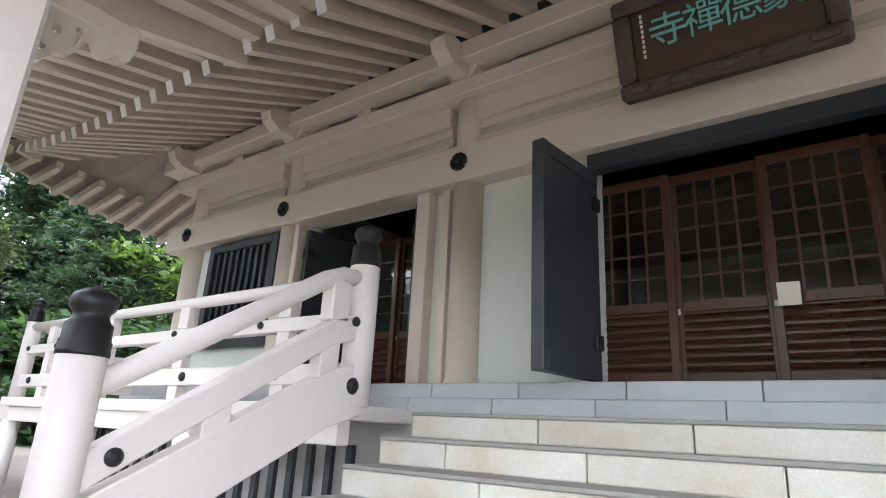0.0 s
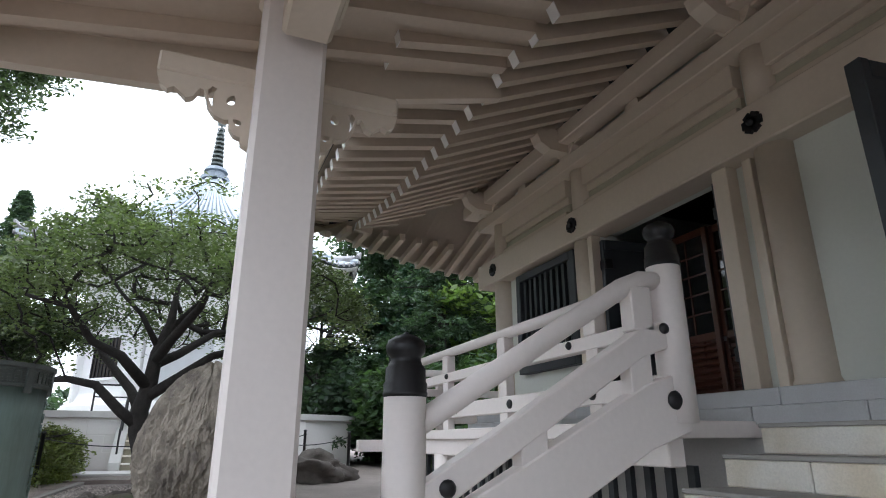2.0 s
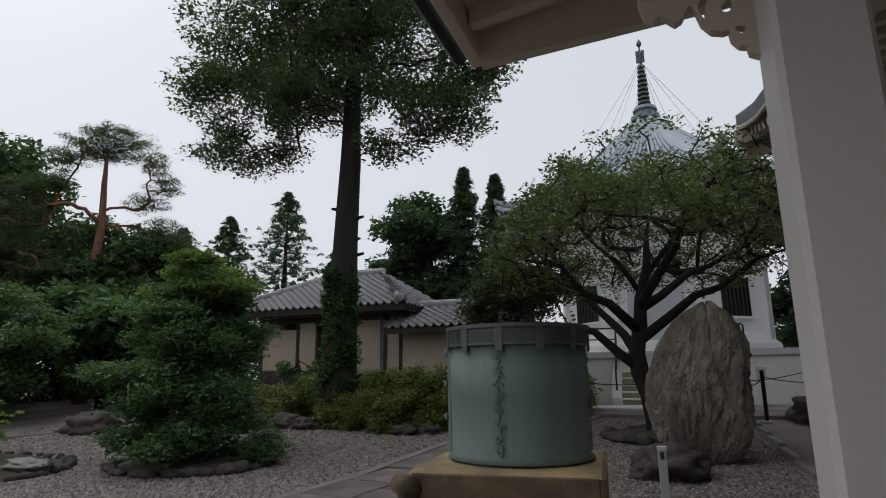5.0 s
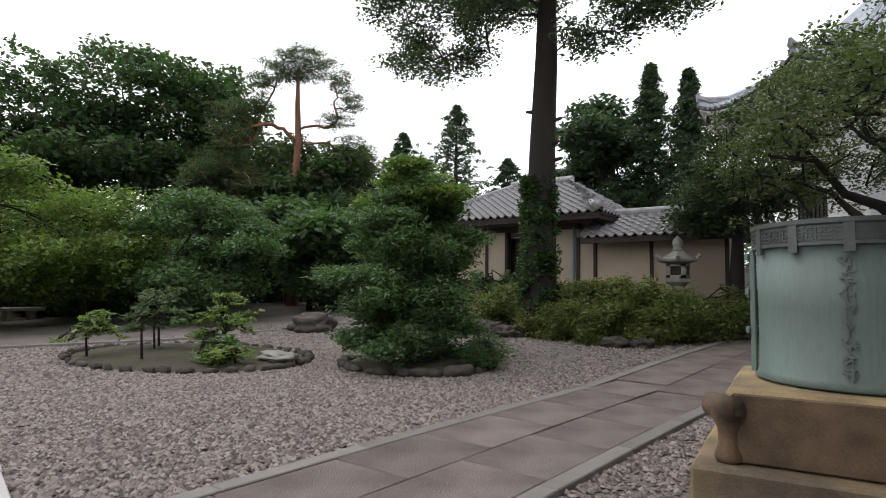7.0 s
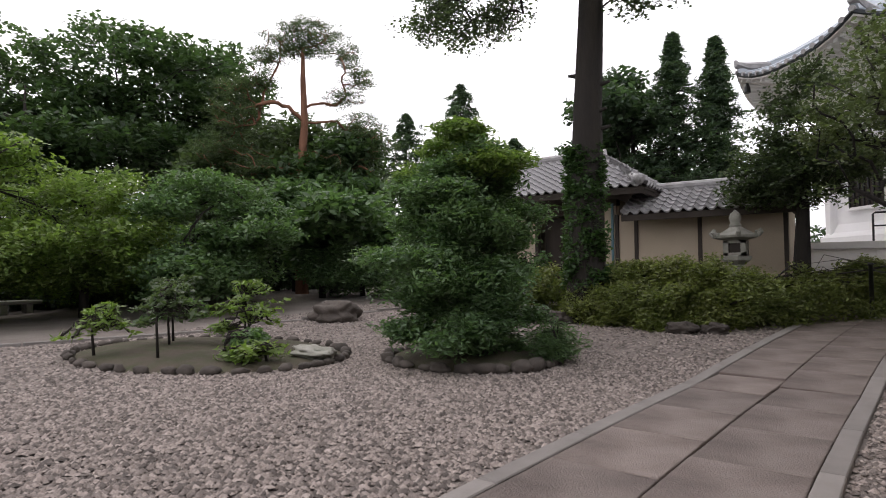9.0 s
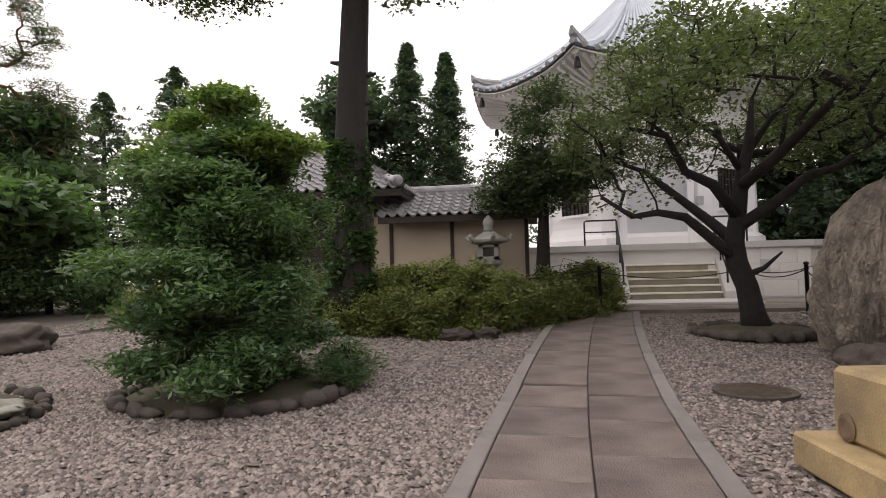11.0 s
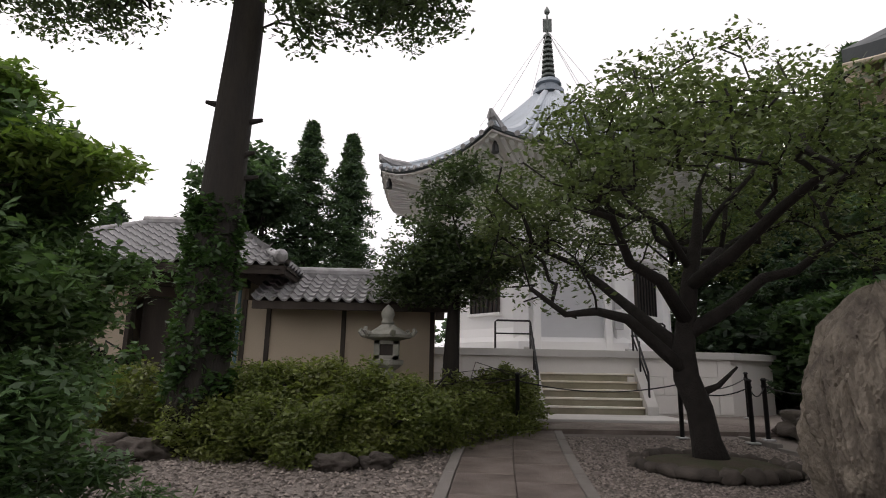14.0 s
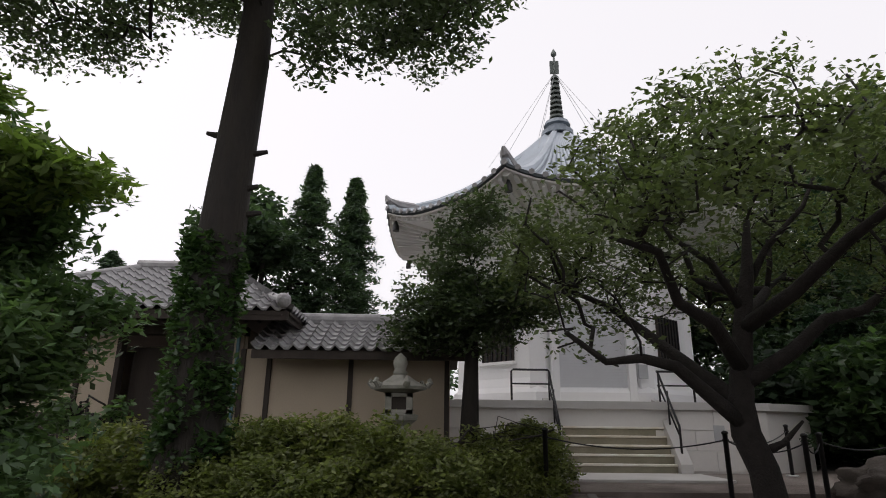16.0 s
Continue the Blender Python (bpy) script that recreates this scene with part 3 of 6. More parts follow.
def rafter(p, q, w=0.075, h=0.095, name="rafter"):
    p, q = Vector(p), Vector(q)
    d = q - p
    m = Matrix.Translation(p) @ d.to_track_quat('X', 'Z').to_matrix().to_4x4()
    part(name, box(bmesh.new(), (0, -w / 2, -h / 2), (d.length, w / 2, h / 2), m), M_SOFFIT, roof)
    part("rafter_end", box(bmesh.new(), (d.length, -w / 2, -h / 2), (d.length + 0.006, w / 2, h / 2), m), M_RAFTEREND, roof)


n = 0
x = -6.9
while x < 8.0:
    s = max(0.0, x - EX)
    lift = eave_lift(s)
    ytop = 4.1 if x > -5.3 else max(2.3, 4.1 - (-5.3 - x) * 1.18)
    z_of = lambda y: 3.87 + (y - 2.6) * 0.43
    yi = 2.6
    if ytop > yi + 0.1:
        rafter((x, ytop, z_of(ytop) + lift * 0.4), (x, yi, z_of(yi) + lift * 0.7), 0.09, 0.11, name="base_rafter")
    if x < -0.9 or x > 4.4:
        y_in = min(ytop, yi + 0.5)
        rafter((x, y_in, 3.975 + (y_in - 2.6) * 0.19 + lift * 0.8), (x, EY + 0.05, 3.80 + lift), 0.085, 0.10, "flying_rafter")
    x += 0.27
y = 2.0
while y < 11.5:
    s = max(0.0, y - EY)
    lift = eave_lift(s)
    xtop = -5.0 if y > 4.3 else min(-6.4, -5.0 - (4.3 - y) * 0.85)
    rafter((xtop, y, 4.52 - (-5.0 - xtop) * 0.34 + lift * 0.4), (EX + 0.05, y, 3.80 + lift), 0.085, 0.10, "side_rafter")
    y += 0.27
# hip rafter
rafter((-5.0, 4.0, 4.55), (EX - 0.05, EY - 0.05, 4.52), 0.16, 0.24, "hip_rafter")


def soffit():
    """Boarding above the rafters and the dark roof surface over it, swept up at the corner."""
    bm = bmesh.new()
    xs = [EX + k * 0.3 for k in range(0, 12)] + [-3.5 + k * 1.0 for k in range(1, 13)]
    for zoff, inner in ((0.075, 4.25),):
        rows = []
        for x in xs:
            l = eave_lift(x - EX)
            yt = max(EY, min(4.25, EY + (x - EX) * 1.08))
            rows.append([bm.verts.new((x, yy, zz)) for yy, zz in ((EY, 3.87 + l), (EY + (yt - EY) * 0.38, 3.87 + l * 0.85 + (yt - EY) * 0.38 * 0.22), (yt, 4.06 + l * 0.3 + (yt - EY - 0.95) * 0.40 if yt > 2.7 else 3.87 + l * 0.7 + (yt - EY) * 0.25))])
        for a, b in zip(rows[:-1], rows[1:]):
            for i in range(2):
                bm.faces.new((a[i], b[i], b[i + 1], a[i + 1]))
        ys = [EY + k * 0.3 for k in range(0, 12)] + [5.25 + k * 1.0 for k in range(1, 8)]
        rows = []
        for y in ys:
            l = eave_lift(y - EY)
            xt = max(EX, min(-4.95, EX + (y - EY) * 0.93))
            rows.append([bm.verts.new((xx, y, zz)) for xx, zz in ((EX, 3.87 + l), (EX + (xt - EX) * 0.4, 3.87 + l * 0.85 + (xt - EX) * 0.4 * 0.25), (xt, 3.87 + l * 0.3 + (xt - EX) * 0.37))])
        for a, b in zip(rows[:-1], rows[1:]):
            for i in range(2):
                bm.faces.new((a[i], a[i + 1], b[i + 1], b[i]))
    bmesh.ops.solidify(bm, geom=bm.faces[:], thickness=0.03)
    return bm


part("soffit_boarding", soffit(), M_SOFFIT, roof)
bm = bmesh.new()
pts = []
edge = [(x, EY - 0.06, 3.90 + eave_lift(x - EX)) for x in [8.5, 4.5, 2, 0, -2, -4, -5, -6, -6.6, -7.0, -7.36]] + [(EX - 0.06, y, 3.90 + eave_lift(y - EY)) for y in [2.0, 2.5, 3.2, 4.2, 6, 9, 12.5]]
low = [bm.verts.new(p) for p in edge]
mid = [bm.verts.new((x, y, z + 0.16)) for x, y, z in edge]
top = [bm.verts.new((min(max(x + (2.4 if i > 8 else 0), -4.9), 8.5), min(max(y + (2.6 if i < 12 else 0), 4.3), 12.5), 5.9)) for i, (x, y, z) in enumerate(edge)]
for A, B in ((low, mid), (mid, top)):
    for i in range(len(A) - 1):
        bm.faces.new((A[i], A[i + 1], B[i + 1], B[i]))
bm.faces.new(top)
part("roof_covering", bm, M_DARKROOF, roof, "dark metal roof covering")
part("eave_board", tube(bmesh.new(), [(x, y + 0.02, z - 0.02) for x, y, z in edge[:11]], 0.035, 6), M_BEIGE, roof)
part("eave_board", tube(bmesh.new(), [(x + 0.02, y, z - 0.02) for x, y, z in edge[10:]], 0.035, 6), M_BEIGE, roof)

# ---- entrance porch ----
porch = thing("porch", "beige entrance porch on square posts with carved beam ends", "porch", kind="structure")
for x in (-0.88, 4.0):
    part("porch_post", box(bmesh.new(), (x - 0.152, 0.80, 0.05), (x + 0.152, 1.11, 3.35), bevel=0.022), M_WHITE, porch, "tall square pale post with chamfered edges")
    part("post_base", box(bmesh.new(), (x - 0.24, 0.75, 0.0), (x + 0.24, 1.24, 0.06), bevel=0.01), M_STEPGREY, porch)
part("porch_beam", box(bmesh.new(), (-0.66, 0.88, 2.97), (3.86, 1.11, 3.33), bevel=0.02), M_BEIGE, porch)
part("porch_purlin", box(bmesh.new(), (-1.95, 0.86, 3.42), (5.2, 1.13, 3.6), bevel=0.015), M_BEIGE, porch)
part("post_capital", boxes(((-1.01, 0.78, 3.33), (-0.59, 1.21, 3.42)), ((3.79, 0.78, 3.33), (4.21, 1.21, 3.42)), bevel=0.02), M_BEIGE, porch)
# pierced cloud brackets on both sides of the post, under the side beam
def fretwork(outline, holes, x0, x1, flip=None):
    """A board cut to an outline with holes through it, in the plane across x."""
    bm = bmesh.new()
    edges = []
    for loop in [outline] + holes:
        vs = [bm.verts.new((x0, (y if flip is None else 2 * flip - y), z)) for y, z in loop]
        edges += [bm.edges.new((vs[i], vs[(i + 1) % len(vs)])) for i in range(len(vs))]
    bmesh.ops.triangle_fill(bm, edges=edges, use_beauty=True)
    geo = bmesh.ops.extrude_face_region(bm, geom=bm.faces[:])["geom"]
    bmesh.ops.translate(bm, vec=(x1 - x0, 0, 0), verts=[g for g in geo if isinstance(g, bmesh.types.BMVert)])
    bmesh.ops.recalc_face_normals(bm, faces=bm.faces[:])
    return bm


def teardrop(y, z, r, turn):
    return [(y + r * q * math.cos(a + turn), z + r * q * math.sin(a + turn)) for a, q in ((k * math.pi / 6, 1.5 if k == 0 else 1.05 if k in (1, 11) else 0.8) for k in range(12))]


CLOUD = [(0.36, 2.86), (0.38, 2.79), (0.415, 2.765), (0.445, 2.785), (0.47, 2.765), (0.50, 2.735), (0.53, 2.75), (0.555, 2.80), (0.575, 2.795), (0.585, 2.77), (0.60, 2.715), (0.635, 2.67), (0.68, 2.655), (0.70, 2.66),
         (0.705, 2.62), (0.73, 2.585), (0.76, 2.575), (0.765, 2.545), (0.80, 2.525), (0.84, 2.52), (0.84, 2.86)]
CRESCENT = [(0.592, 2.80), (0.602, 2.75), (0.622, 2.71), (0.618, 2.75), (0.622, 2.79), (0.632, 2.815), (0.61, 2.825)]
PY = 0.955
for flip in (None, PY):
    part("carved_bracket", fretwork(CLOUD, [CRESCENT, teardrop(0.70, 2.76, 0.026, 1.2), teardrop(0.745, 2.65, 0.02, 2.6)], -1.02, -0.97, flip), M_BEIGE, porch, "pierced cloud-shaped bracket")
part("side_beam", box(bmesh.new(), (-1.03, 0.36, 2.862), (-0.96, 1.55, 2.97), bevel=0.012), M_BEIGE, porch)
# side fascia and porch ceiling
bm = bmesh.new()
prism(bm, [(-0.62, 3.27), (0.9, 3.36), (2.7, 3.80), (2.7, 4.06), (-0.62, 3.50)], 'x', -1.98, -1.90)
part("verge_board", bm, M_BEIGE, porch)
bm = bmesh.new()
prism(bm, [(-0.62, 3.50), (2.7, 3.98), (2.7, 4.03), (-0.62, 3.55)], 'x', -1.9, 5.2)
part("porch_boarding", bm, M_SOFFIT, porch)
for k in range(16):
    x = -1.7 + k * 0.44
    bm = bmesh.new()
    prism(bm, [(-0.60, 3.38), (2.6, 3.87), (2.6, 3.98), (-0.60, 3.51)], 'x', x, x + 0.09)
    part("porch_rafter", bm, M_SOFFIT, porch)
bm = bmesh.new()
prism(bm, [(-0.75, 3.56), (2.75, 4.05), (2.75, 4.3), (-0.75, 3.68)], 'x', -2.05, 5.35)
part("porch_roof", bm, M_DARKROOF, porch, "dark metal porch roof")
part("front_fascia", box(bmesh.new(), (-1.99, -0.70, 3.30), (5.25, -0.62, 3.56), bevel=0.008), M_BEIGE, porch)
bm = bmesh.new()
tube(bm, [(-2.03, -0.80, 3.42), (5.3, -0.80, 3.42)], 0.055, 12)
part("gutter", bm, M_IRON, porch, "dark half-round gutter", smooth=True)

# temple name board above the doorway
sign = thing("name_board", "carved dark wood name board with raised green characters", "sign", at=pose(1.27, 3.72, 3.375, 14, 0, 0))
part("board", box(bmesh.new(), (-0.52, 0, 0), (0.52, 0.05, 0.46), bevel=0.004), M_SIGN, sign)
for lo, hi in (((-0.63, -0.05, -0.11), (0.63, 0.07, 0.0)), ((-0.63, -0.05, 0.46), (0.63, 0.07, 0.56)), ((-0.63, -0.05, 0.001), (-0.52, 0.07, 0.459)), ((0.52, -0.05, 0.001), (0.63, 0.07, 0.459))):
    part("board_frame", box(bmesh.new(), lo, hi, bevel=0.02), M_SIGNFRAME, sign, "worn carved frame")
for k in range(5):
    part("carved_boss", rough_blob(bmesh.new(), (-0.5 + k * 0.25, -0.055, -0.055), (0.075, 0.018, 0.035), 40 + k, 2, 0.3), M_SIGNFRAME, sign, smooth=True)


def lettering(parent, text, x, z, size, material, y=-0.012, m=None, depth=0.008, name="character"):
    cu = bpy.data.curves.new(name, 'FONT')
    cu.body, cu.size, cu.extrude, cu.align_x, cu.align_y = text, size, depth, 'CENTER', 'CENTER'
    tmp = new(name, cu)
    bpy.context.view_layer.update()
    me = bpy.data.meshes.new_from_object(tmp.evaluated_get(bpy.context.evaluated_depsgraph_get()))
    bpy.data.objects.remove(tmp)
    me.materials.clear()
    me.materials.append(material)
    ob = new(name, me)
    ob.parent = parent
    ob.matrix_basis = (m if m is not None else Matrix.Translation((x, y, z)) @ Matrix.Rotation(radians(90), 4, 'X'))
    return ob


for k, ch in enumerate("寺禪德豪"):
    lettering(sign, ch, -0.30 + k * 0.21, 0.27, 0.235, M_SIGNTEXT)
for k in range(9):
    part("small_character", box(bmesh.new(), (-0.462, -0.006, 0.415 - k * 0.034), (-0.446, 0.0, 0.437 - k * 0.034)), M_PAPER, sign)

# the hall was laid out in its own unit; set it to true size and place
HALL = Matrix.Translation((-0.82, -0.13, -0.26)) @ Matrix.Scale(1.22, 4)
for ob in list(scene.objects):
    if ob.parent is None and ob.type in {'MESH', 'EMPTY'} and ob.name != "ground":
        ob.matrix_basis = HALL @ ob.matrix_basis
SET_BACK = {"wall_south", "facade_timberwork", "window_1", "name_board", "notice_paper", "door_header"}
for ob in list(scene.objects):
    if ob.parent is None and (ob.name in SET_BACK or ob.name.startswith("door_")):
        ob.matrix_basis = Matrix.Translation((0, 0.16, 0)) @ ob.matrix_basis
tagged(part("pavement", boxes(((-10.6, 2.2, -0.05), (-2.1, 5.0, 0.03)), ((-2.1, 1.35, -0.05), (5.8, 2.2, 0.028)), ((-10.6, 5.0, -0.05), (-7.4, 15, 0.03))), M_CONCRETE), "pale concrete apron round the hall", "pavement", kind="structure")


# ---- court: drum, rocks, lantern, posts ----
PED = (-3.94, -0.9)
ped = thing("stone_pedestal", "stepped yellow stained stone pedestal under the bronze tub", "pedestal", at=pose(PED[0], PED[1], 0, 0, 0, 5))
part("lower_slab", box(bmesh.new(), (-0.85, -0.88, 0), (0.88, 0.88, 0.22), bevel=0.02), M_PEDESTAL, ped)
part("upper_block", box(bmesh.new(), (-0.70, -0.70, 0.222), (0.69, 0.70, 0.66), bevel=0.03), M_PEDESTAL, ped)
# front slab: water stain plus the shade of this side, both painted in
part("stained_face", box(bmesh.new(), (0.692, -0.66, 0.23), (0.715, 0.66, 0.64), bevel=0.01), M_PEDFOOT, ped, "water-stained front slab, its shade put into the dark brown colour")
bm = bmesh.new()
lathe(bm, [(0.075, 0.225), (0.085, 0.26), (0.06, 0.33), (0.065, 0.42), (0.095, 0.48), (0.11, 0.53), (0.09, 0.60)], 14, Matrix.Translation((0.68, -0.68, 0)))
tube(bm, [(0.62, -0.78, 0.55), (0.78, -0.64, 0.55)], 0.075, 10)
part("scroll_foot", bm, M_PEDFOOT, ped, "brown stone scroll at the corner", smooth=True)
part("corner_rosette", lathe(bmesh.new(), [(0.0, 0.0), (0.07, 0.0), (0.085, 0.012), (0.06, 0.022), (0.0, 0.018)], 16, Matrix.Translation((-0.55, -0.70, 0.31)) @ Matrix.Rotation(radians(90), 4, 'X'), caps=False), M_PEDFOOT, ped, "worn round rosette")
tub = thing("bronze_water_tub", "large verdigris bronze rainwater tub with a key-pattern rim and raised characters", "water tub", at=pose(PED[0] - 0.07, PED[1] + 0.02, 0.663, 0, 0, 0) @ Matrix.Diagonal((0.99, 0.99, 0.98, 1)))
part("tub_body", lathe(bmesh.new(), [(0.56, 0.0), (0.60, 0.02), (0.565, 0.06), (0.568, 0.5), (0.575, 0.90)], 64), M_COPPER, tub, smooth=True)
part("tub_rim", lathe(bmesh.new(), [(0.577, 0.90), (0.60, 0.905), (0.60, 0.925), (0.592, 0.93), (0.592, 1.03), (0.61, 1.04), (0.61, 1.07), (0.55, 1.07), (0.55, 0.98)], 64, caps=False), M_COPPERD, tub, "dark bronze rim band", smooth=False)
part("water", lathe(bmesh.new(), [(0.0, 0.96), (0.548, 0.96)], 32, caps=False), M_COPPERD, tub)
bm = bmesh.new()
for k in range(72):
    a = 2 * math.pi * k / 72
    m = Matrix.Rotation(a, 4, 'Z') @ Matrix.Translation((0.592, 0, 0.98))
    for z0, z1, w in ((-0.042, -0.034, 0.02), (-0.02, -0.012, 0.016), (0.002, 0.010, 0.02), (0.03, 0.038, 0.02)):
        box(bm, (0, -w, z0), (0.008, w, z1), m)
    box(bm, (0, -0.021, -0.04), (0.0075, -0.015, 0.03), m)
part("key_pattern", bm, M_COPPERD, tub)
for k in range(12):
    a = 2 * math.pi * k / 12
    part("rim_strap", box(bmesh.new(), (0.590, -0.03, 0.86), (0.606, 0.03, 1.05), Matrix.Rotation(a, 4, 'Z')), M_COPPERD, tub)


def tub_text(angle, n, seed):
    rnd = random.Random(seed)
    for k in range(n):
        bm = bmesh.new()
        zc = 0.80 - k * 0.098
        for j in range(8):
            aa = rnd.choice((0, 0, 90, 90, 50, -50))
            L = rnd.uniform(0.03, 0.07)
            m = Matrix.Rotation(angle, 4, 'Z') @ Matrix.Translation((0.570, rnd.uniform(-0.022, 0.022), zc + rnd.uniform(-0.033, 0.033))) @ Matrix.Rotation(radians(aa + rnd.uniform(-14, 14)), 4, 'X')
            box(bm, (0, -L / 2, -0.0045), (0.012 + j * 0.0004, L / 2, 0.0045), m)
        part("character", bm, M_COPPER, tub, "raised cast character")


tub_text(radians(-2), 8, 5)
tub_text(radians(96), 8, 6)
tub_text(radians(-130), 8, 7)


# strap frame riveted to the side of the tub
SF = Matrix.Rotation(radians(-98), 4, 'Z')
for y in (-0.10, 0.10):
    part("strap", box(bmesh.new(), (0.575, y - 0.022, 0.03), (0.612, y + 0.022, 0.92), SF, bevel=0.006), M_COPPER, tub)
for z in (0.30, 0.58, 0.84):
    part("cross_bar", box(bmesh.new(), (0.612, -0.14, z), (0.64, 0.14, z + 0.05), SF, bevel=0.006), M_COPPER, tub)

def standing_rock():
    bm = bmesh.new()
    r = bmesh.ops.create_icosphere(bm, subdivisions=6, radius=1)
    for v in r["verts"]:
        p = v.co.copy()
        h = (p.z + 1) / 2
        flat_len = math.hypot(p.x, p.y) + 1e-6
        cx, cy = p.x / flat_len, p.y / flat_len
        sq = 1 if flat_len < 1e-4 else 1 / (abs(cx) ** 3 + abs(cy) ** 3) ** (1 / 3)
        w = max(0.0, 1 - abs(p.z) ** 3.2) ** 0.55 * sq * (1.08 - 0.12 * h - 0.35 * max(0, h - 0.6))
        q = Vector((cx * 1.3, cy * 1.3, h * 2.2))
        strata = noise.noise(Vector((q.x * 3.1 + q.z * 0.8, q.y * 3.1 + q.z * 0.5, q.z * 1.0)))
        chip = noise.noise(Vector((q.x * 13 + q.z * 2, q.y * 13, q.z * 4.5)))
        n1 = noise.noise(q * 1.2 + Vector((4, 1, 2))) * 0.16 - abs(strata) * 0.20 + 0.05 - abs(chip) * 0.09 + 0.06 * noise.noise(q * 6) + 0.03 * noise.noise(q * 17)
        v.co = Vector((cx * 0.40 * w * (1 + n1), cy * 0.67 * w * (1 + n1) + 0.22 * max(0, h - 0.55) / 0.45, h * 2.34 + 0.10 * noise.noise(q * 2.5) * h - 0.12))
    return bm


tagged(part("standing_rock", standing_rock(), M_ROCK), "tall rugged grey-brown standing stone on the gravel", "rock").matrix_world = pose(-8.55, 0.70, 0.09, 0, 0, 8)


def boulder(name, x, y, s, seed, label, material=M_STONES, z=None):
    ob = part(name, rough_blob(bmesh.new(), (0, 0, s[2] * 0.5), s, seed, 4, 0.5, 1.7), material, smooth=True)
    ob.matrix_world = Matrix.Translation((x, y, ground_z(x) - 0.02 if z is None else z))
    return tagged(ob, label, "rock")


boulder("boulder", -7.45, 0.22, (0.36, 0.46, 0.26), 11, "low dark rounded boulder beside the standing stone")
boulder("boulder", -5.5, -8.62, (0.22, 0.35, 0.10), 12, "pale flat stone at the flower bed edge", M_LANTERN, 0.06)
boulder("boulder", -9.6, -12.3, (0.5, 0.6, 0.32), 13, "grey boulder on the gravel")
boulder("boulder", -10.9, -7.9, (0.3, 0.45, 0.2), 14, "dark stone beside the azaleas")
boulder("boulder", -10.85, -7.35, (0.24, 0.32, 0.17), 15, "dark stone beside the azaleas")
boulder("boulder", -10.35, -4.75, (0.16, 0.26, 0.13), 16, "dark stone at the azalea foot")
boulder("boulder", -10.5, -4.25, (0.15, 0.22, 0.12), 17, "dark stone at the azalea foot")
boulder("boulder", -13.2, 3.4, (0.6, 0.8, 0.4), 18, "dark boulder under the trees")


def stone_ring(name, label, cx, cy, rx, ry, n, size, seed, soil=0.06, a0=0, a1=2 * math.pi):
    rnd = random.Random(seed)
    e = thing(name, label, "garden bed")
    g = ground_z(cx)
    bm = bmesh.new()
    ring = [bm.verts.new((cx + rx * math.cos(2 * math.pi * k / 40), cy + ry * math.sin(2 * math.pi * k / 40), g - 0.02)) for k in range(40)]
    ring2 = [bm.verts.new((cx + rx * 0.85 * math.cos(2 * math.pi * k / 40), cy + ry * 0.85 * math.sin(2 * math.pi * k / 40), g + soil)) for k in range(40)]
    ring3 = [bm.verts.new((cx + rx * 0.4 * math.cos(2 * math.pi * k / 40), cy + ry * 0.4 * math.sin(2 * math.pi * k / 40), g + soil * 1.9)) for k in range(40)]
    for A, B in ((ring, ring2), (ring2, ring3)):
        for k in range(40):
            bm.faces.new((A[k], A[(k + 1) % 40], B[(k + 1) % 40], B[k]))
    bm.faces.new(ring3)
    part("soil", bm, M_SOIL, e, "dark mossy soil mound", smooth=True)
    for k in range(n):
        a = a0 + (a1 - a0) * (k + rnd.uniform(-0.2, 0.2)) / n
        s = size * rnd.uniform(0.75, 1.3)
        bm = rough_blob(bmesh.new(), (0, 0, s * 0.2), (s * rnd.uniform(0.6, 0.9), s * rnd.uniform(0.8, 1.4), s * rnd.uniform(0.5, 0.8)), seed + k, 2, 0.4, 1.6)
        ob = part("edging_stone", bm, M_STONES, e, smooth=True)
        ob.matrix_basis = Matrix.Translation((cx + rx * math.cos(a), cy + ry * math.sin(a), g)) @ Matrix.Rotation(a, 4, 'Z')
    return e


stone_ring("flower_bed", "oval garden bed edged with dark stones, planted with shrubs", -5.2, -10.7, 1.75, 2.5, 44, 0.095, 21)
stone_ring("maple_bed", "round stone-edged bed under the bushy maple", -6.85, -6.8, 1.15, 1.25, 30, 0.11, 22)
stone_ring("plum_bed", "stone ring round the old plum tree", -10.75, 0.1, 0.95, 0.95, 26, 0.125, 23)


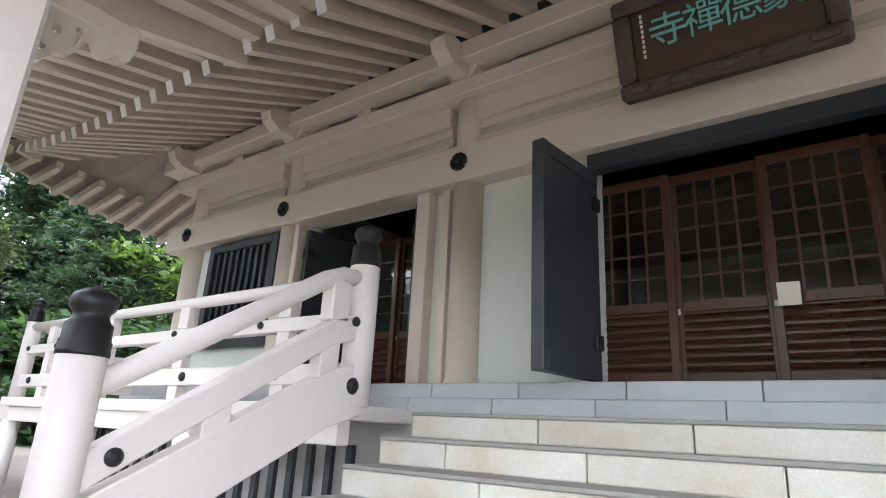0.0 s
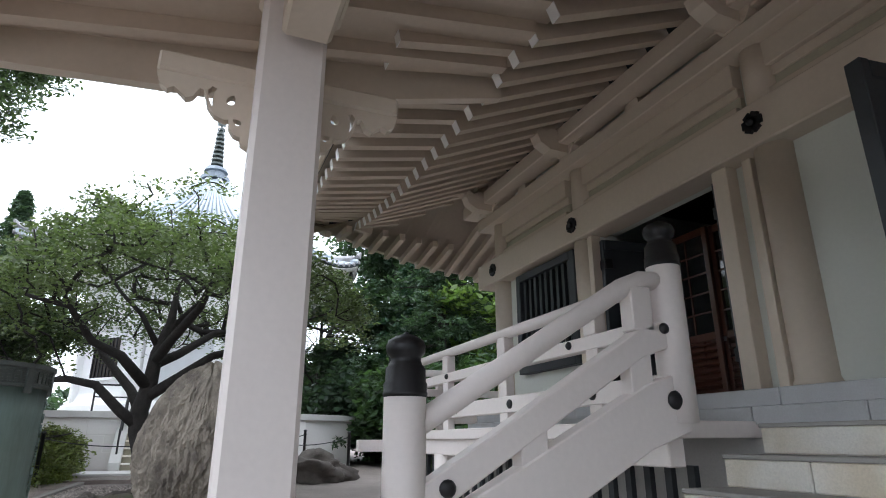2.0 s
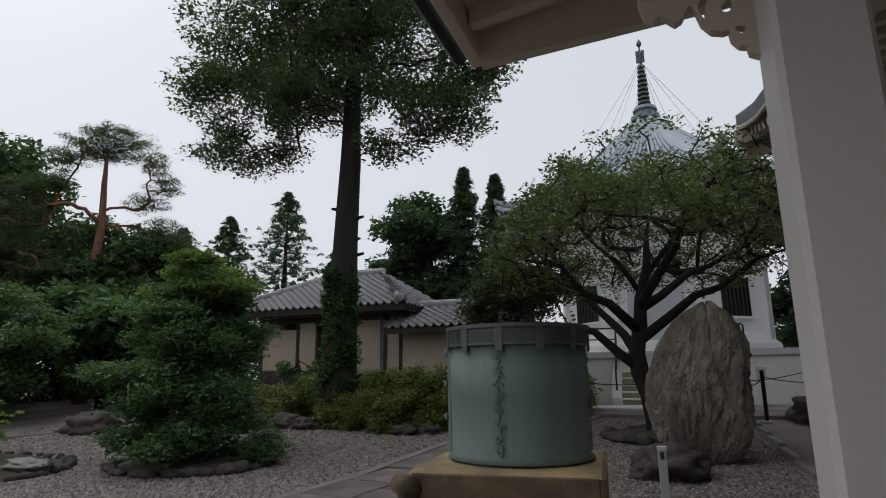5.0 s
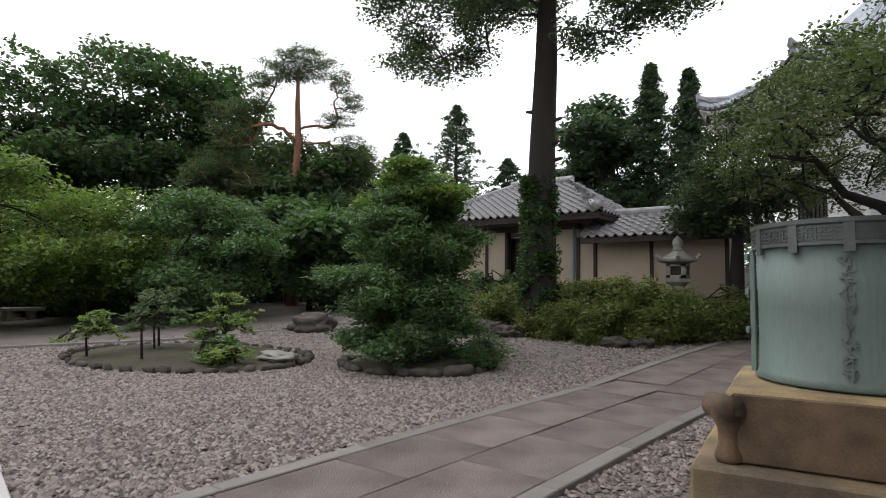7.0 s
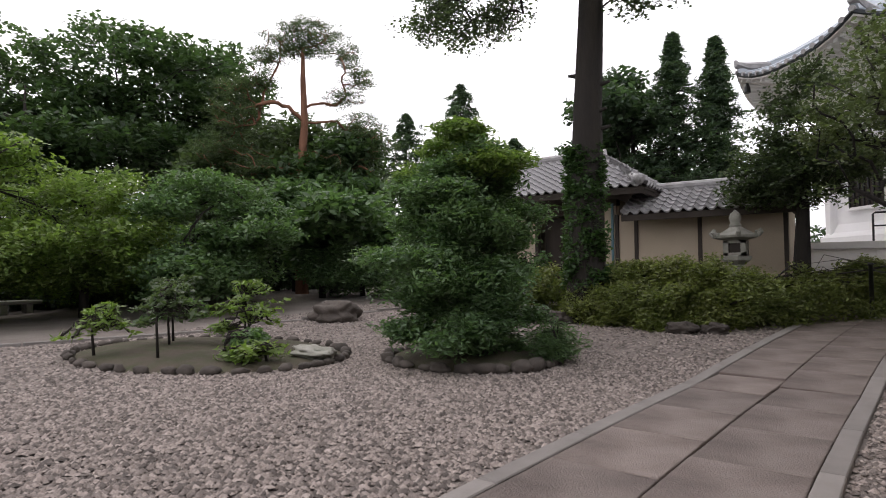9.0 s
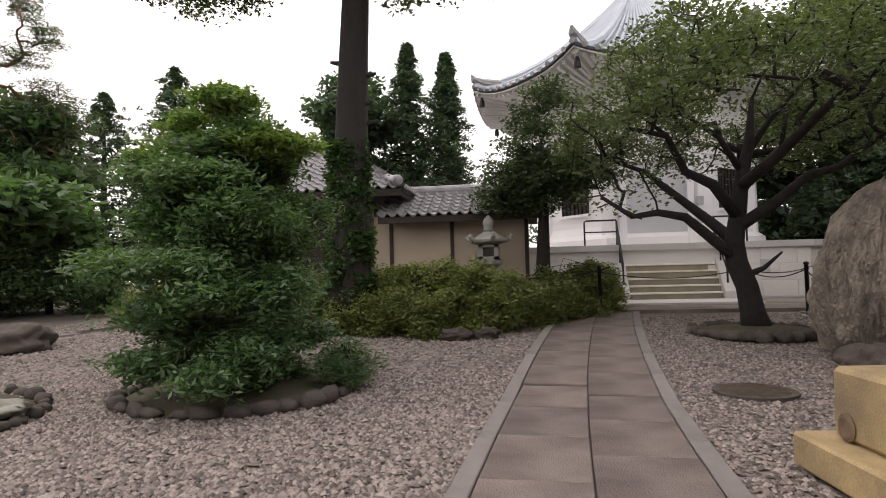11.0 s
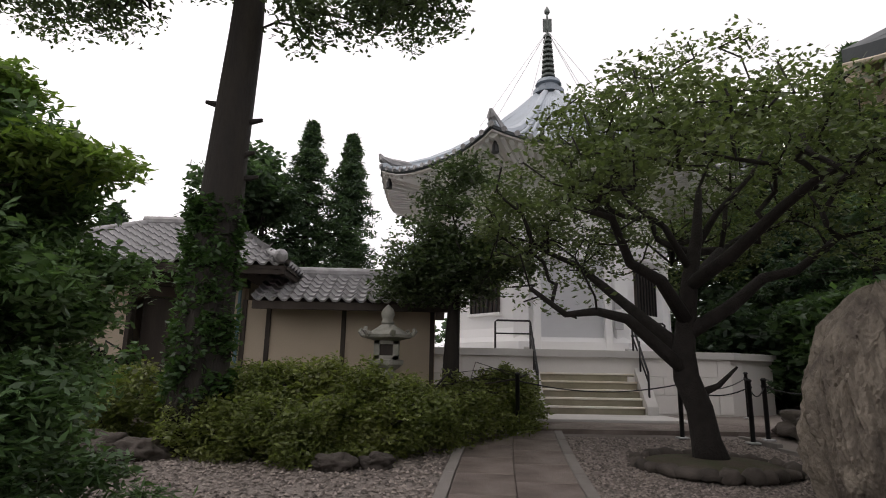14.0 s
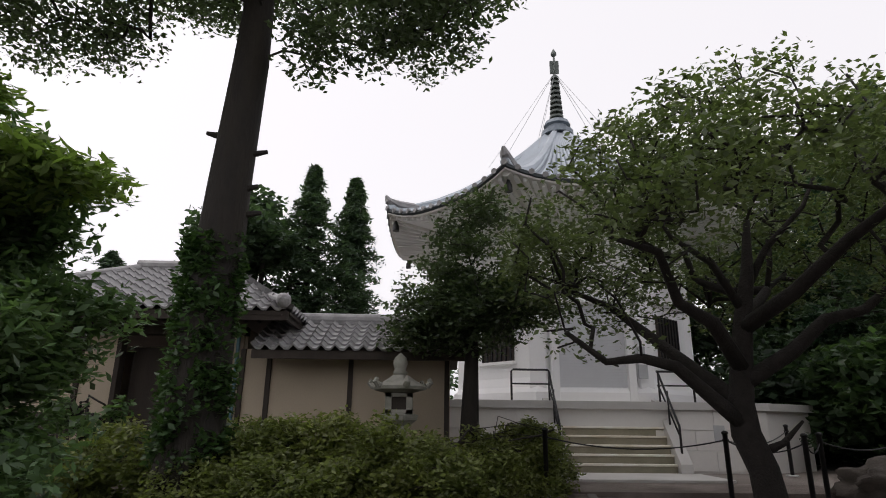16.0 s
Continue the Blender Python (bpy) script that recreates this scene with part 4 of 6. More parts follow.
def stone_lantern(x, y, z):
    L = thing("stone_lantern", "weathered granite garden lantern with a curled cap and square fire box", "lantern", at=(x, y, z))
    part("base_stone", lathe(bmesh.new(), [(0.34, 0), (0.34, 0.10), (0.28, 0.16), (0.2, 0.2)], 6), M_LANTERN, L)
    part("shaft", lathe(bmesh.new(), [(0.14, 0.2), (0.16, 0.24), (0.13, 0.3), (0.13, 0.5), (0.155, 0.55), (0.13, 0.6), (0.13, 0.86), (0.17, 0.92)], 20), M_LANTERN, L, smooth=True)
    part("platform", lathe(bmesh.new(), [(0.17, 0.92), (0.31, 1.02), (0.33, 1.10), (0.24, 1.12)], 6, start=0.26), M_LANTERN, L)
    bm = bmesh.new()
    for sx in (-1, 1):
        for sy in (-1, 1):
            box(bm, (sx * 0.17 - 0.05, sy * 0.17 - 0.05, 1.12), (sx * 0.17 + 0.05, sy * 0.17 + 0.05, 1.44))
    box(bm, (-0.22, -0.22, 1.12), (0.22, 0.22, 1.18)), box(bm, (-0.22, -0.22, 1.38), (0.22, 0.22, 1.441))
    part("fire_box", bm, M_LANTERN, L)
    # solid dark block in place of the shade inside the fire box
    part("fire_box_core", boxes(((-0.16, -0.16, 1.18), (0.16, 0.16, 1.38))), M_INTERIOR, L, "dark block painted as the shade in the fire box opening")
    bm = bmesh.new()
    lathe(bm, [(0.20, 1.442), (0.46, 1.50), (0.47, 1.55), (0.36, 1.60), (0.22, 1.68), (0.13, 1.74)], 6, start=0.26)
    for k in range(6):
        a = 0.26 + k * math.pi / 3
        tube(bm, [(0.40 * math.cos(a), 0.40 * math.sin(a), 1.56), (0.48 * math.cos(a), 0.48 * math.sin(a), 1.56), (0.53 * math.cos(a), 0.53 * math.sin(a), 1.61), (0.50 * math.cos(a), 0.50 * math.sin(a), 1.67)], [0.05, 0.055, 0.05, 0.035], 8)
    part("cap", bm, M_LANTERN, L, "six-sided cap with curled corners")
    part("finial", lathe(bmesh.new(), [(0.10, 1.74), (0.13, 1.78), (0.09, 1.82), (0.11, 1.88), (0.125, 1.94), (0.10, 2.02), (0.03, 2.09), (0.01, 2.11)], 18), M_LANTERN, L, smooth=True)


stone_lantern(-13.65, -4.38, 0.45)


def chain_post(x, y, h=1.02):
    p = thing("chain_post", "dark iron post of a chain fence", "post", "chain fence posts", at=(x, y, ground_z(x)))
    part("shaft", lathe(bmesh.new(), [(0.038, 0.03), (0.038, h - 0.03), (0.05, h - 0.03), (0.05, h), (0.02, h + 0.02)], 12), M_IRON, p, smooth=True)
    part("foot", boxes(((-0.09, -0.09, 0), (0.09, 0.09, 0.03)), bevel=0.008), M_STEPGREY, p)
    part("eye", lathe(bmesh.new(), [(0.02, 0), (0.02, 0.09)], 8, Matrix.Translation((0, -0.045, h - 0.12)) @ Matrix.Rotation(radians(-90), 4, 'X')), M_IRON, p)


CP = [(-13.06, 0.72), (-12.63, 1.7), (-12.97, 2.15), (-13.3, -2.05), (-16.4, 3.7), (-14.0, 4.4)]
for q in CP:
    chain_post(*q)


def chain(p, q, drop=0.16):
    p, q = Vector(p), Vector(q)
    pts = [p.lerp(q, k / 12) - Vector((0, 0, drop * 4 * (k / 12) * (1 - k / 12))) for k in range(13)]
    tagged(part("chain", tube(bmesh.new(), pts, 0.011, 6), M_IRON), "thin sagging iron chain between fence posts", "chain")


for a, b in ((3, 0), (0, 1), (1, 2), (2, 5), (0, 4)):
    za, zb = ground_z(CP[a][0]) + 0.9, ground_z(CP[b][0]) + 0.9
    chain((*CP[a], za), (*CP[b], zb))

bollard = thing("small_sign_post", "short grey metal post with a tap on top", "post", at=(-6.1, 0.18, 0))
part("shaft", box(bmesh.new(), (-0.045, -0.045, 0), (0.045, 0.045, 0.52), bevel=0.006), M_STEPGREY, bollard)
part("cap", boxes(((-0.05, -0.05, 0.52), (0.05, 0.05, 0.55))), M_PAGSOFFIT, bollard)
part("plate", boxes(((0.046, -0.02, 0.42), (0.05, 0.02, 0.50))), M_INTERIOR, bollard)

mh = thing("manhole_cover", "rusty round iron manhole cover set in the gravel", "manhole", at=(-7.0, -1.27, 0.012))
part("cover", lathe(bmesh.new(), [(0.0, 0.0), (0.33, 0.0), (0.33, 0.012), (0.0, 0.016)], 32, caps=False), mat("rusty_iron", (0.10, 0.075, 0.055), 0.7, 0.4, var=0.3, scale=12, fine=80, bump=0.4), mh)
part("cover_rim", lathe(bmesh.new(), [(0.335, -0.02), (0.40, -0.02), (0.40, 0.012), (0.335, 0.012)], 32, caps=False), M_STONES, mh)


# ---- pagoda ----
PC = Vector((-21.68, 0.3, 0))
OFF = math.pi / 8
pag = thing("pagoda", "white octagonal pagoda tower with a swept tiled roof and bronze spire", "pagoda", at=Matrix.Translation(PC + Vector((0, 0.1, 1.95))) @ Matrix.Rotation(radians(-3.5), 4, 'Z') @ Matrix.Diagonal((1, 1, 0.963, 1)) @ Matrix.Translation((0, 0, -1.95)))


def octa(bm, prof):
    return lathe(bm, prof, 8, start=OFF)


part("body", octa(bmesh.new(), [(3.75, 1.95), (3.75, 2.2), (3.55, 2.35), (3.45, 2.6), (3.45, 4.55), (3.62, 4.65), (3.62, 4.85), (3.40, 4.95), (3.40, 6.9), (3.7, 7.1)]), M_PAGWHITE, pag)
for k in range(8):
    a = OFF + k * math.pi / 4
    m = Matrix.Translation((3.42 * math.cos(a), 3.42 * math.sin(a), 0)) @ Matrix.Rotation(a, 4, 'Z')
    part("corner_pier", boxes(((-0.2, -0.22, 1.95), (0.12, 0.22, 6.9)), bevel=0.02), M_PAGWHITE, pag).matrix_basis = m
    af = k * math.pi / 4
    mf = Matrix.Rotation(af, 4, 'Z')
    if k:
        # dark slab on the wall face; its colour gives the recess its shade
        w = part("window_recess", boxes(((3.19, -0.55, 3.05), (3.26, 0.55, 4.3))), M_INTERIOR, pag, "barred window, a dark slab standing for its shaded recess")
        w.matrix_basis = mf
        for j in range(7):
            b = part("window_bar", boxes(((3.262, -0.5 + j * 0.165 - 0.02, 3.05), (3.30, -0.5 + j * 0.165 + 0.02, 4.3))), M_IRON, w)
            b.matrix_basis = Matrix()
        part("window_sill", boxes(((3.18, -0.62, 2.97), (3.32, 0.62, 3.05))), M_PAGWHITE, pag).matrix_basis = mf
# shutter doorway facing the steps
part("doorway_jamb", boxes(((3.15, -1.02, 1.95), (3.5, -0.84, 4.5)), ((3.15, 0.84, 1.95), (3.5, 1.02, 4.5)), ((3.15, -1.02, 4.5), (3.5, 1.02, 4.62)), bevel=0.01), M_PAGWHITE, pag)
sh = part("shutter", boxes(((3.2, -0.84, 1.95), (3.30, 0.84, 4.5))), M_SHUTTER, pag, "pale ribbed steel roller shutter")
for k in range(34):
    z = 1.97 + k * 0.0745
    part("shutter_slat", box(bmesh.new(), (3.30, -0.84, z), (3.318, 0.84, z + 0.055)), M_SHUTTER, sh)
part("meter_box", boxes(((3.46, 1.08, 3.1), (3.56, 1.26, 3.35)), bevel=0.006), M_STEPGREY, pag)
part("meter_box", boxes(((3.46, 1.08, 2.55), (3.54, 1.3, 2.9)), bevel=0.006), M_STEPGREY, pag)


def pagoda_roof():
    """Eight swept planes: eave corners lifted, the fall steepening to the top."""
    R = 5.85
    def eave(k, u):
        a0, a1 = OFF + k * math.pi / 4, OFF + (k + 1) * math.pi / 4
        p0, p1 = Vector((math.cos(a0), math.sin(a0), 0)), Vector((math.cos(a1), math.sin(a1), 0))
        return p0.lerp(p1, u)
    def rz(s, u):
        c = abs(2 * u - 1)
        return 7.15 + 0.46 * c ** 2.5 * (1 - s) ** 2 + 4.1 * (s ** 1.45)
    NU, NS = 12, 14
    for k in range(8):
        bm, bs = bmesh.new(), bmesh.new()
        grid = []
        for i in range(NS + 1):
            s = i / NS
            grid.append([bm.verts.new((*(eave(k, j / NU) * (R * (1 - s) + 0.3 * s)).xy, rz(s, j / NU))) for j in range(NU + 1)])
        for i in range(NS):
            for j in range(NU):
                bm.faces.new((grid[i][j], grid[i][j + 1], grid[i + 1][j + 1], grid[i + 1][j]))
        lo = [bs.verts.new((*(eave(k, j / NU) * R).xy, rz(0, j / NU) - 0.16)) for j in range(NU + 1)]
        hi = [bs.verts.new((*(eave(k, j / NU) * R).xy, rz(0, j / NU) - 0.01)) for j in range(NU + 1)]
        inn = [bs.verts.new((*(eave(k, j / NU) * 3.4).xy, 7.05)) for j in range(NU + 1)]
        for j in range(NU):
            bs.faces.new((lo[j], lo[j + 1], hi[j + 1], hi[j]))
            bs.faces.new((inn[j], inn[j + 1], lo[j + 1], lo[j]))
        part("roof_face", bm, M_METALROOF, pag, "blue-grey ribbed metal roof")
        part("eave_soffit", bs, M_PAGSOFFIT, pag)
    rib = bmesh.new()
    tl = bmesh.new()
    for k in range(8):
        for j in range(0, 15):
            u = j / 14
            if j in (0,):
                continue
            pts = []
            for i in range(8):
                s = i / 7 * 0.97
                e = eave(k, u)
                pts.append((*(e * (R * (1 - s) + 0.3 * s)).xy, rz(s, u) + 0.02))
            lim = 8 if j == 14 else max(2, int(8 * (1 - abs(2 * u - 1)) ** 0.01))
            tube(rib, pts, 0.13 if j == 14 else 0.05, 6)
            e = eave(k, u) * (R + 0.02)
            lathe(tl, [(0.075, -0.03), (0.075, 0.05)], 8, Matrix.Translation((e.x, e.y, rz(0, u) + 0.01)) @ Matrix.Rotation(math.atan2(e.y, e.x), 4, 'Z') @ Matrix.Rotation(radians(90), 4, 'Y'))
    tagged(part("roof_rib", rib, M_METALRIB, pag), kind="stuff")
    tagged(part("eave_tile", tl, M_TILE, pag, "dark round eave tiles"), kind="stuff")
    for k in range(8):
        edge_bm = bmesh.new()
        pts = [(*(eave(k, j / 12) * (R - 0.02)).xy, rz(0, j / 12) - 0.05) for j in range(13)]
        tube(edge_bm, pts, 0.07, 6)
        part("eave_edge", edge_bm, M_DARKROOF, pag)
        e = eave(k, 0)
        z = rz(0, 0)
        orn = bmesh.new()
        tube(orn, [(*(e * (R - 0.9)).xy, z + 0.12), (*(e * (R - 0.3)).xy, z + 0.14), (*(e * (R + 0.02)).xy, z + 0.26), (*(e * (R + 0.08)).xy, z + 0.42)], [0.16, 0.17, 0.12, 0.04], 8)
        part("corner_ornament", orn, M_TILE, pag, "upturned ridge-end ornament")
        tube(orn2 := bmesh.new(), [(*(e * 3.4).xy, 6.95), (*(e * (R - 0.1)).xy, z - 0.22)], 0.12, 6)
        part("hip_rafter", orn2, M_PAGSOFFIT, pag)
        bell = lathe(bmesh.new(), [(0.02, -0.62), (0.10, -0.62), (0.085, -0.44), (0.05, -0.36), (0.01, -0.2)], 10, Matrix.Translation((*(e * (R - 0.25)).xy, z - 0.05)))
        part("wind_bell", bell, M_IRON, pag, "dark hanging wind bell")
        for j in range(1, 20):
            u = j / 20
            q0, q1 = eave(k, u) * (R - 0.12), eave(k, u) * 3.6
            d = Vector((q1.x - q0.x, q1.y - q0.y, 7.0 - (rz(0, u) - 0.2)))
            m = Matrix.Translation((q0.x, q0.y, rz(0, u) - 0.2)) @ d.to_track_quat('X', 'Z').to_matrix().to_4x4()
            part("rafter", box(bmesh.new(), (0, -0.05, -0.06), (d.length, 0.05, 0.06), m), M_PAGWHITE, pag)


pagoda_roof()
sp = part("spire_base", lathe(bmesh.new(), [(0.55, 11.2), (0.55, 11.35), (0.36, 11.4), (0.36, 11.55), (0.46, 11.6), (0.40, 11.75), (0.2, 11.85)], 16), M_METALROOF, pag)
part("spire_pole", lathe(bmesh.new(), [(0.07, 11.8), (0.05, 14.2), (0.02, 14.6)], 10), M_COPPERD, pag)
for k in range(9):
    z = 11.95 + k * 0.2
    r = 0.24 - k * 0.012
    part("spire_ring", lathe(bmesh.new(), [(r * 0.5, z), (r, z - 0.03), (r, z + 0.05), (r * 0.5, z + 0.02)], 16), M_COPPERD, pag, "dark bronze spire ring")
part("flame_ornament", boxes(((-0.16, -0.012, 13.75), (-0.05, 0.012, 14.3)), ((0.05, -0.012, 13.75), (0.16, 0.012, 14.3)), ((-0.012, -0.16, 13.75), (0.012, -0.05, 14.3)), ((-0.012, 0.05, 13.75), (0.012, 0.16, 14.3))), M_COPPERD, pag)
part("spire_jewel", lathe(bmesh.new(), [(0.02, 14.45), (0.10, 14.55), (0.10, 14.63), (0.02, 14.8)], 14), M_COPPERD, pag)
for k in range(8):
    a = OFF + k * math.pi / 4
    part("stay_wire", tube(bmesh.new(), [(0.06 * math.cos(a), 0.06 * math.sin(a), 13.7), (2.6 * math.cos(a), 2.6 * math.sin(a), 9.55)], 0.008, 4), M_STEPGREY, pag)

# platform and steps of the pagoda
pf = thing("pagoda_platform", "pale stone block platform with a coping under the pagoda", "platform", kind="structure", at=PC)
bm = bmesh.new()
plan = [(4.3, -4.0), (4.3, 3.55), (3.3, 5.2), (-3.3, 5.2), (-4.9, 3.6), (-4.9, -3.6), (-3.3, -5.2), (3.3, -5.2)]
prism(bm, plan, 'z', 0.3, 1.78)
part("core", bm, M_PAGSOFFIT, pf)
bm = bmesh.new()
prism(bm, [(a * 1.02, b * 1.02) for a, b in plan], 'z', 1.78, 1.95)
part("coping", bm, M_CONCRETE, pf)
for r_ in range(3):
    y = -3.98 + (0.45 if r_ % 2 else 0)
    while y < 3.5:
        y2 = min(y + 0.9, 3.58)
        if not (-1.5 < (y + y2) / 2 + 0.0 < 1.3):
            part("platform_block", box(bmesh.new(), (4.302, y + 0.006, 0.46 + r_ * 0.44), (4.322, y2 - 0.006, 0.89 + r_ * 0.44), bevel=0.006), M_PAGSOFFIT, pf)
        y += 0.9
part("vent_grille", boxes(((4.324, 2.3, 1.1), (4.335, 2.55, 1.45))), M_STEPGREY, pf, "grey metal vent grille")

pst = thing("pagoda_steps", "moss-stained stone steps with side walls up to the pagoda", "steps", kind="structure")
y0, y1 = -0.90, 1.46
g0 = 0.45
for k in range(8):
    z1 = g0 + (k + 1) * 0.19
    x = -16.75 - k * 0.15
    part("step", box(bmesh.new(), (-18.2, y0, z1 - 0.19), (x - 0.02, y1, z1 - 0.045), bevel=0.006), M_PSTEP, pst)
    part("nosing", box(bmesh.new(), (-18.2, y0, z1 - 0.044), (x + 0.012, y1, z1), bevel=0.008), M_STEP, pst, "pale worn nosing slab")
for ya, yb in ((y0 - 0.26, y0 - 0.003), (y1 + 0.003, y1 + 0.26)):
    bm = bmesh.new()
    prism(bm, [(-16.6, g0), (-16.6, g0 + 0.2), (-17.75, 1.98), (-18.0, 2.03), (-18.0, g0)], 'y', ya, yb)
    part("side_wall", bm, M_CONCRETE, pst)
for ys in (y0 - 0.13, y1 + 0.13):
    out = -1 if ys < 0 else 1
    bm = bmesh.new()
    tube(bm, [(-16.8, ys, 0.85), (-16.8, ys, 1.42), (-17.75, ys, 2.64), (-17.85, ys, 2.68), (-17.85, ys + out * 0.83, 2.68), (-17.85, ys + out * 0.88, 2.64), (-17.85, ys + out * 0.88, 1.96)], 0.026, 8)
    tube(bm, [(-16.8, ys, 1.2), (-17.75, ys, 2.31), (-17.85, ys, 2.35), (-17.85, ys + out * 0.86, 2.35)], 0.02, 8)
    tube(bm, [(-17.75, ys, 1.95), (-17.75, ys, 2.64)], 0.024, 8)
    tube(bm, [(-17.3, ys, 1.45), (-17.3, ys, 2.2)], 0.022, 8)
    tagged(part("handrail", bm, M_IRON, smooth=True), "dark steel pipe handrail beside the pagoda steps", "handrail")
tagged(part("landing", boxes(((-16.75, -1.7, 0.40), (-15.2, 1.9, 0.462)), bevel=0.01), M_CONCRETE), "pale concrete slab at the foot of the pagoda steps", "pavement", kind="structure")


# ---- gate building with tiled roofs ----
gate = thing("gatehouse", "old ochre-plastered gatehouse with dark posts and grey tiled roof", "gatehouse")
GZ = 0.42
GX = -14.0
def wall_panel(y0, y1, z0, z1, x=GX):
    part("plaster_panel", boxes(((x - 0.12, y0, z0), (x, y1, z1))), M_EARTHWALL, gate)
def post(y, z1=2.7, x=GX, w=0.09):
    part("post", box(bmesh.new(), (x - 0.16, y - w / 2, GZ), (x + 0.05, y + w / 2, z1), bevel=0.006), M_OLDWOOD, gate)
wall_panel(-6.7, -3.3, GZ, 2.62)
for y in (-6.72, -5.18, -3.36):
    post(y)
post(-7.22)
wall_panel(-7.18, -6.76, GZ, 2.7)
part("drain_pipe", lathe(bmesh.new(), [(0.035, GZ), (0.035, 3.0)], 10, Matrix.Translation((GX + 0.09, -7.32, 0))), M_BLUE, gate, "blue-green rain pipe")
wall_panel(-8.3, -7.25, GZ, 3.1)
wall_panel(-10.2, -9.6, GZ, 3.1)
for y in (-8.3, -9.55, -10.25, -11.6):
    post(y, 3.1)
part("door_leaf", boxes(((GX - 0.5, -9.5, GZ), (GX - 0.44, -8.35, 2.75))), M_OLDWOOD, gate)
part("plaster_panel", boxes(((GX - 0.12, -11.55, 1.5), (GX, -10.3, 2.75))), M_EARTHWALL, gate)
part("dark_board", boxes(((GX - 0.12, -11.55, GZ), (GX, -10.3, 1.5))), M_OLDWOOD, gate)
part("head_beam", box(bmesh.new(), (GX - 0.2, -11.6, 2.95), (GX + 0.08, -7.2, 3.12), bevel=0.01), M_OLDWOOD, gate)
part("side_wall", boxes(((-17.4, -7.3, GZ), (GX - 0.1, -7.2, 3.1)), ((-17.4, -11.6, GZ), (GX - 0.1, -11.5, 3.1)), ((-17.5, -11.6, GZ), (-17.4, -7.2, 3.1))), M_EARTHWALL, gate)
part("wing_back", boxes(((-15.6, -7.2, GZ), (-15.5, -3.3, 2.6)), ((-15.5, -3.42, GZ), (GX - 0.1, -3.31, 2.6))), M_EARTHWALL, gate)

TILE_W, TILE_L = 0.25, 0.26


def tile_mesh():
    """One pantile: an S curve across, sloping slightly, with a thick lower edge."""
    n = 7
    v, f = [], []
    for row, (s, dz) in enumerate(((0.0, 0.040), (TILE_L * 1.12, 0.0))):
        for i in range(n):
            u = i / (n - 1)
            h = 0.046 * math.cos(u * 2 * math.pi * 0.98) + 0.012 * math.cos(u * 4 * math.pi)
            v.append((u * TILE_W * 1.02, s, h + dz))
    for i in range(n):
        v.append((v[i][0], 0.0, v[i][2] - 0.042))
    for i in range(n - 1):
        f.append((i, i + 1, n + i + 1, n + i))
        f.append((2 * n + i, 2 * n + i + 1, i + 1, i))
    me = bpy.data.meshes.new("roof_tile")
    me.from_pydata(v, [], f)
    me.materials.append(M_TILE)
    return me, v, f


TILE_ME, TILE_V, TILE_F = tile_mesh()


def tile_plane(eave0, eave1, up, length, parent, inset0=0.0, inset1=0.0, single=False):
    """Tiles over a roof plane from the eave line upwards; inset0/1 pull the ends in per metre up (hips)."""
    e0, e1, up = Vector(eave0), Vector(eave1), Vector(up).normalized()
    ax = (e1 - e0).normalized()
    nrm = ax.cross(up)
    if nrm.z < 0:
        nrm = -nrm
    L = (e1 - e0).length
    V, F = [], []
    rows = int(length / TILE_L)
    for r in range(rows):
        s = r * TILE_L
        a, b = inset0 * s, L - inset1 * s
        c = 0
        while c * TILE_W < L:
            x = c * TILE_W
            if a - TILE_W * 0.5 <= x <= b - TILE_W * 0.4:
                o = e0 + ax * x + up * s + nrm * 0.03
                if single:
                    ob = new("roof_tile", TILE_ME)
                    ob.parent = parent
                    m = Matrix((ax, up, nrm)).transposed().to_4x4()
                    m.translation = o
                    ob.matrix_basis = m
                else:
                    base = len(V)
                    V += [o + ax * q[0] + up * q[1] + nrm * q[2] for q in TILE_V]
                    F += [tuple(base + i for i in ff) for ff in TILE_F]
            c += 1
    if V:
        tagged(raw("roof_tiles", V, F, M_TILE, parent), kind="stuff")


def roof_slab(pts, parent, thick=0.07):
    bm = bmesh.new()
    vs = [bm.verts.new(p) for p in pts]
    vs2 = [bm.verts.new((p[0], p[1], p[2] - thick)) for p in pts]
    n = len(vs)
    bm.faces.new(vs)
    bm.faces.new(list(reversed(vs2)))
    for i in range(n):
        bm.faces.new((vs[i], vs2[i], vs2[(i + 1) % n], vs[(i + 1) % n]))
    bmesh.ops.recalc_face_normals(bm, faces=bm.faces[:])
    part("roof_deck", bm, M_OLDWOOD, parent)


# main hip roof: eaves at x -13.1 and -18.3, ridge at x -15.7
ZE, ZR, XE, XB, XR = 3.28, 4.62, -13.1, -18.3, -15.7
YA, YB, YRA, YRB = -12.3, -6.25, -10.2, -8.2
roof_slab([(XE, YA, ZE), (XE, YB, ZE), (XR, YRB, ZR), (XR, YRA, ZR)], gate)
roof_slab([(XB, YB, ZE), (XB, YA, ZE), (XR, YRA, ZR), (XR, YRB, ZR)], gate)
roof_slab([(XE, YB, ZE), (XB, YB, ZE), (XR, YRB, ZR)], gate)
roof_slab([(XB, YA, ZE), (XE, YA, ZE), (XR, YRA, ZR)], gate)
SL = math.hypot(XE - XR, ZR - ZE)
tile_plane((XE + 0.05, YA, ZE), (XE + 0.05, YB, ZE), (XR - XE, 0, ZR - ZE), SL, gate, (YRA - YA) / SL, (YB - YRB) / SL, single=True)
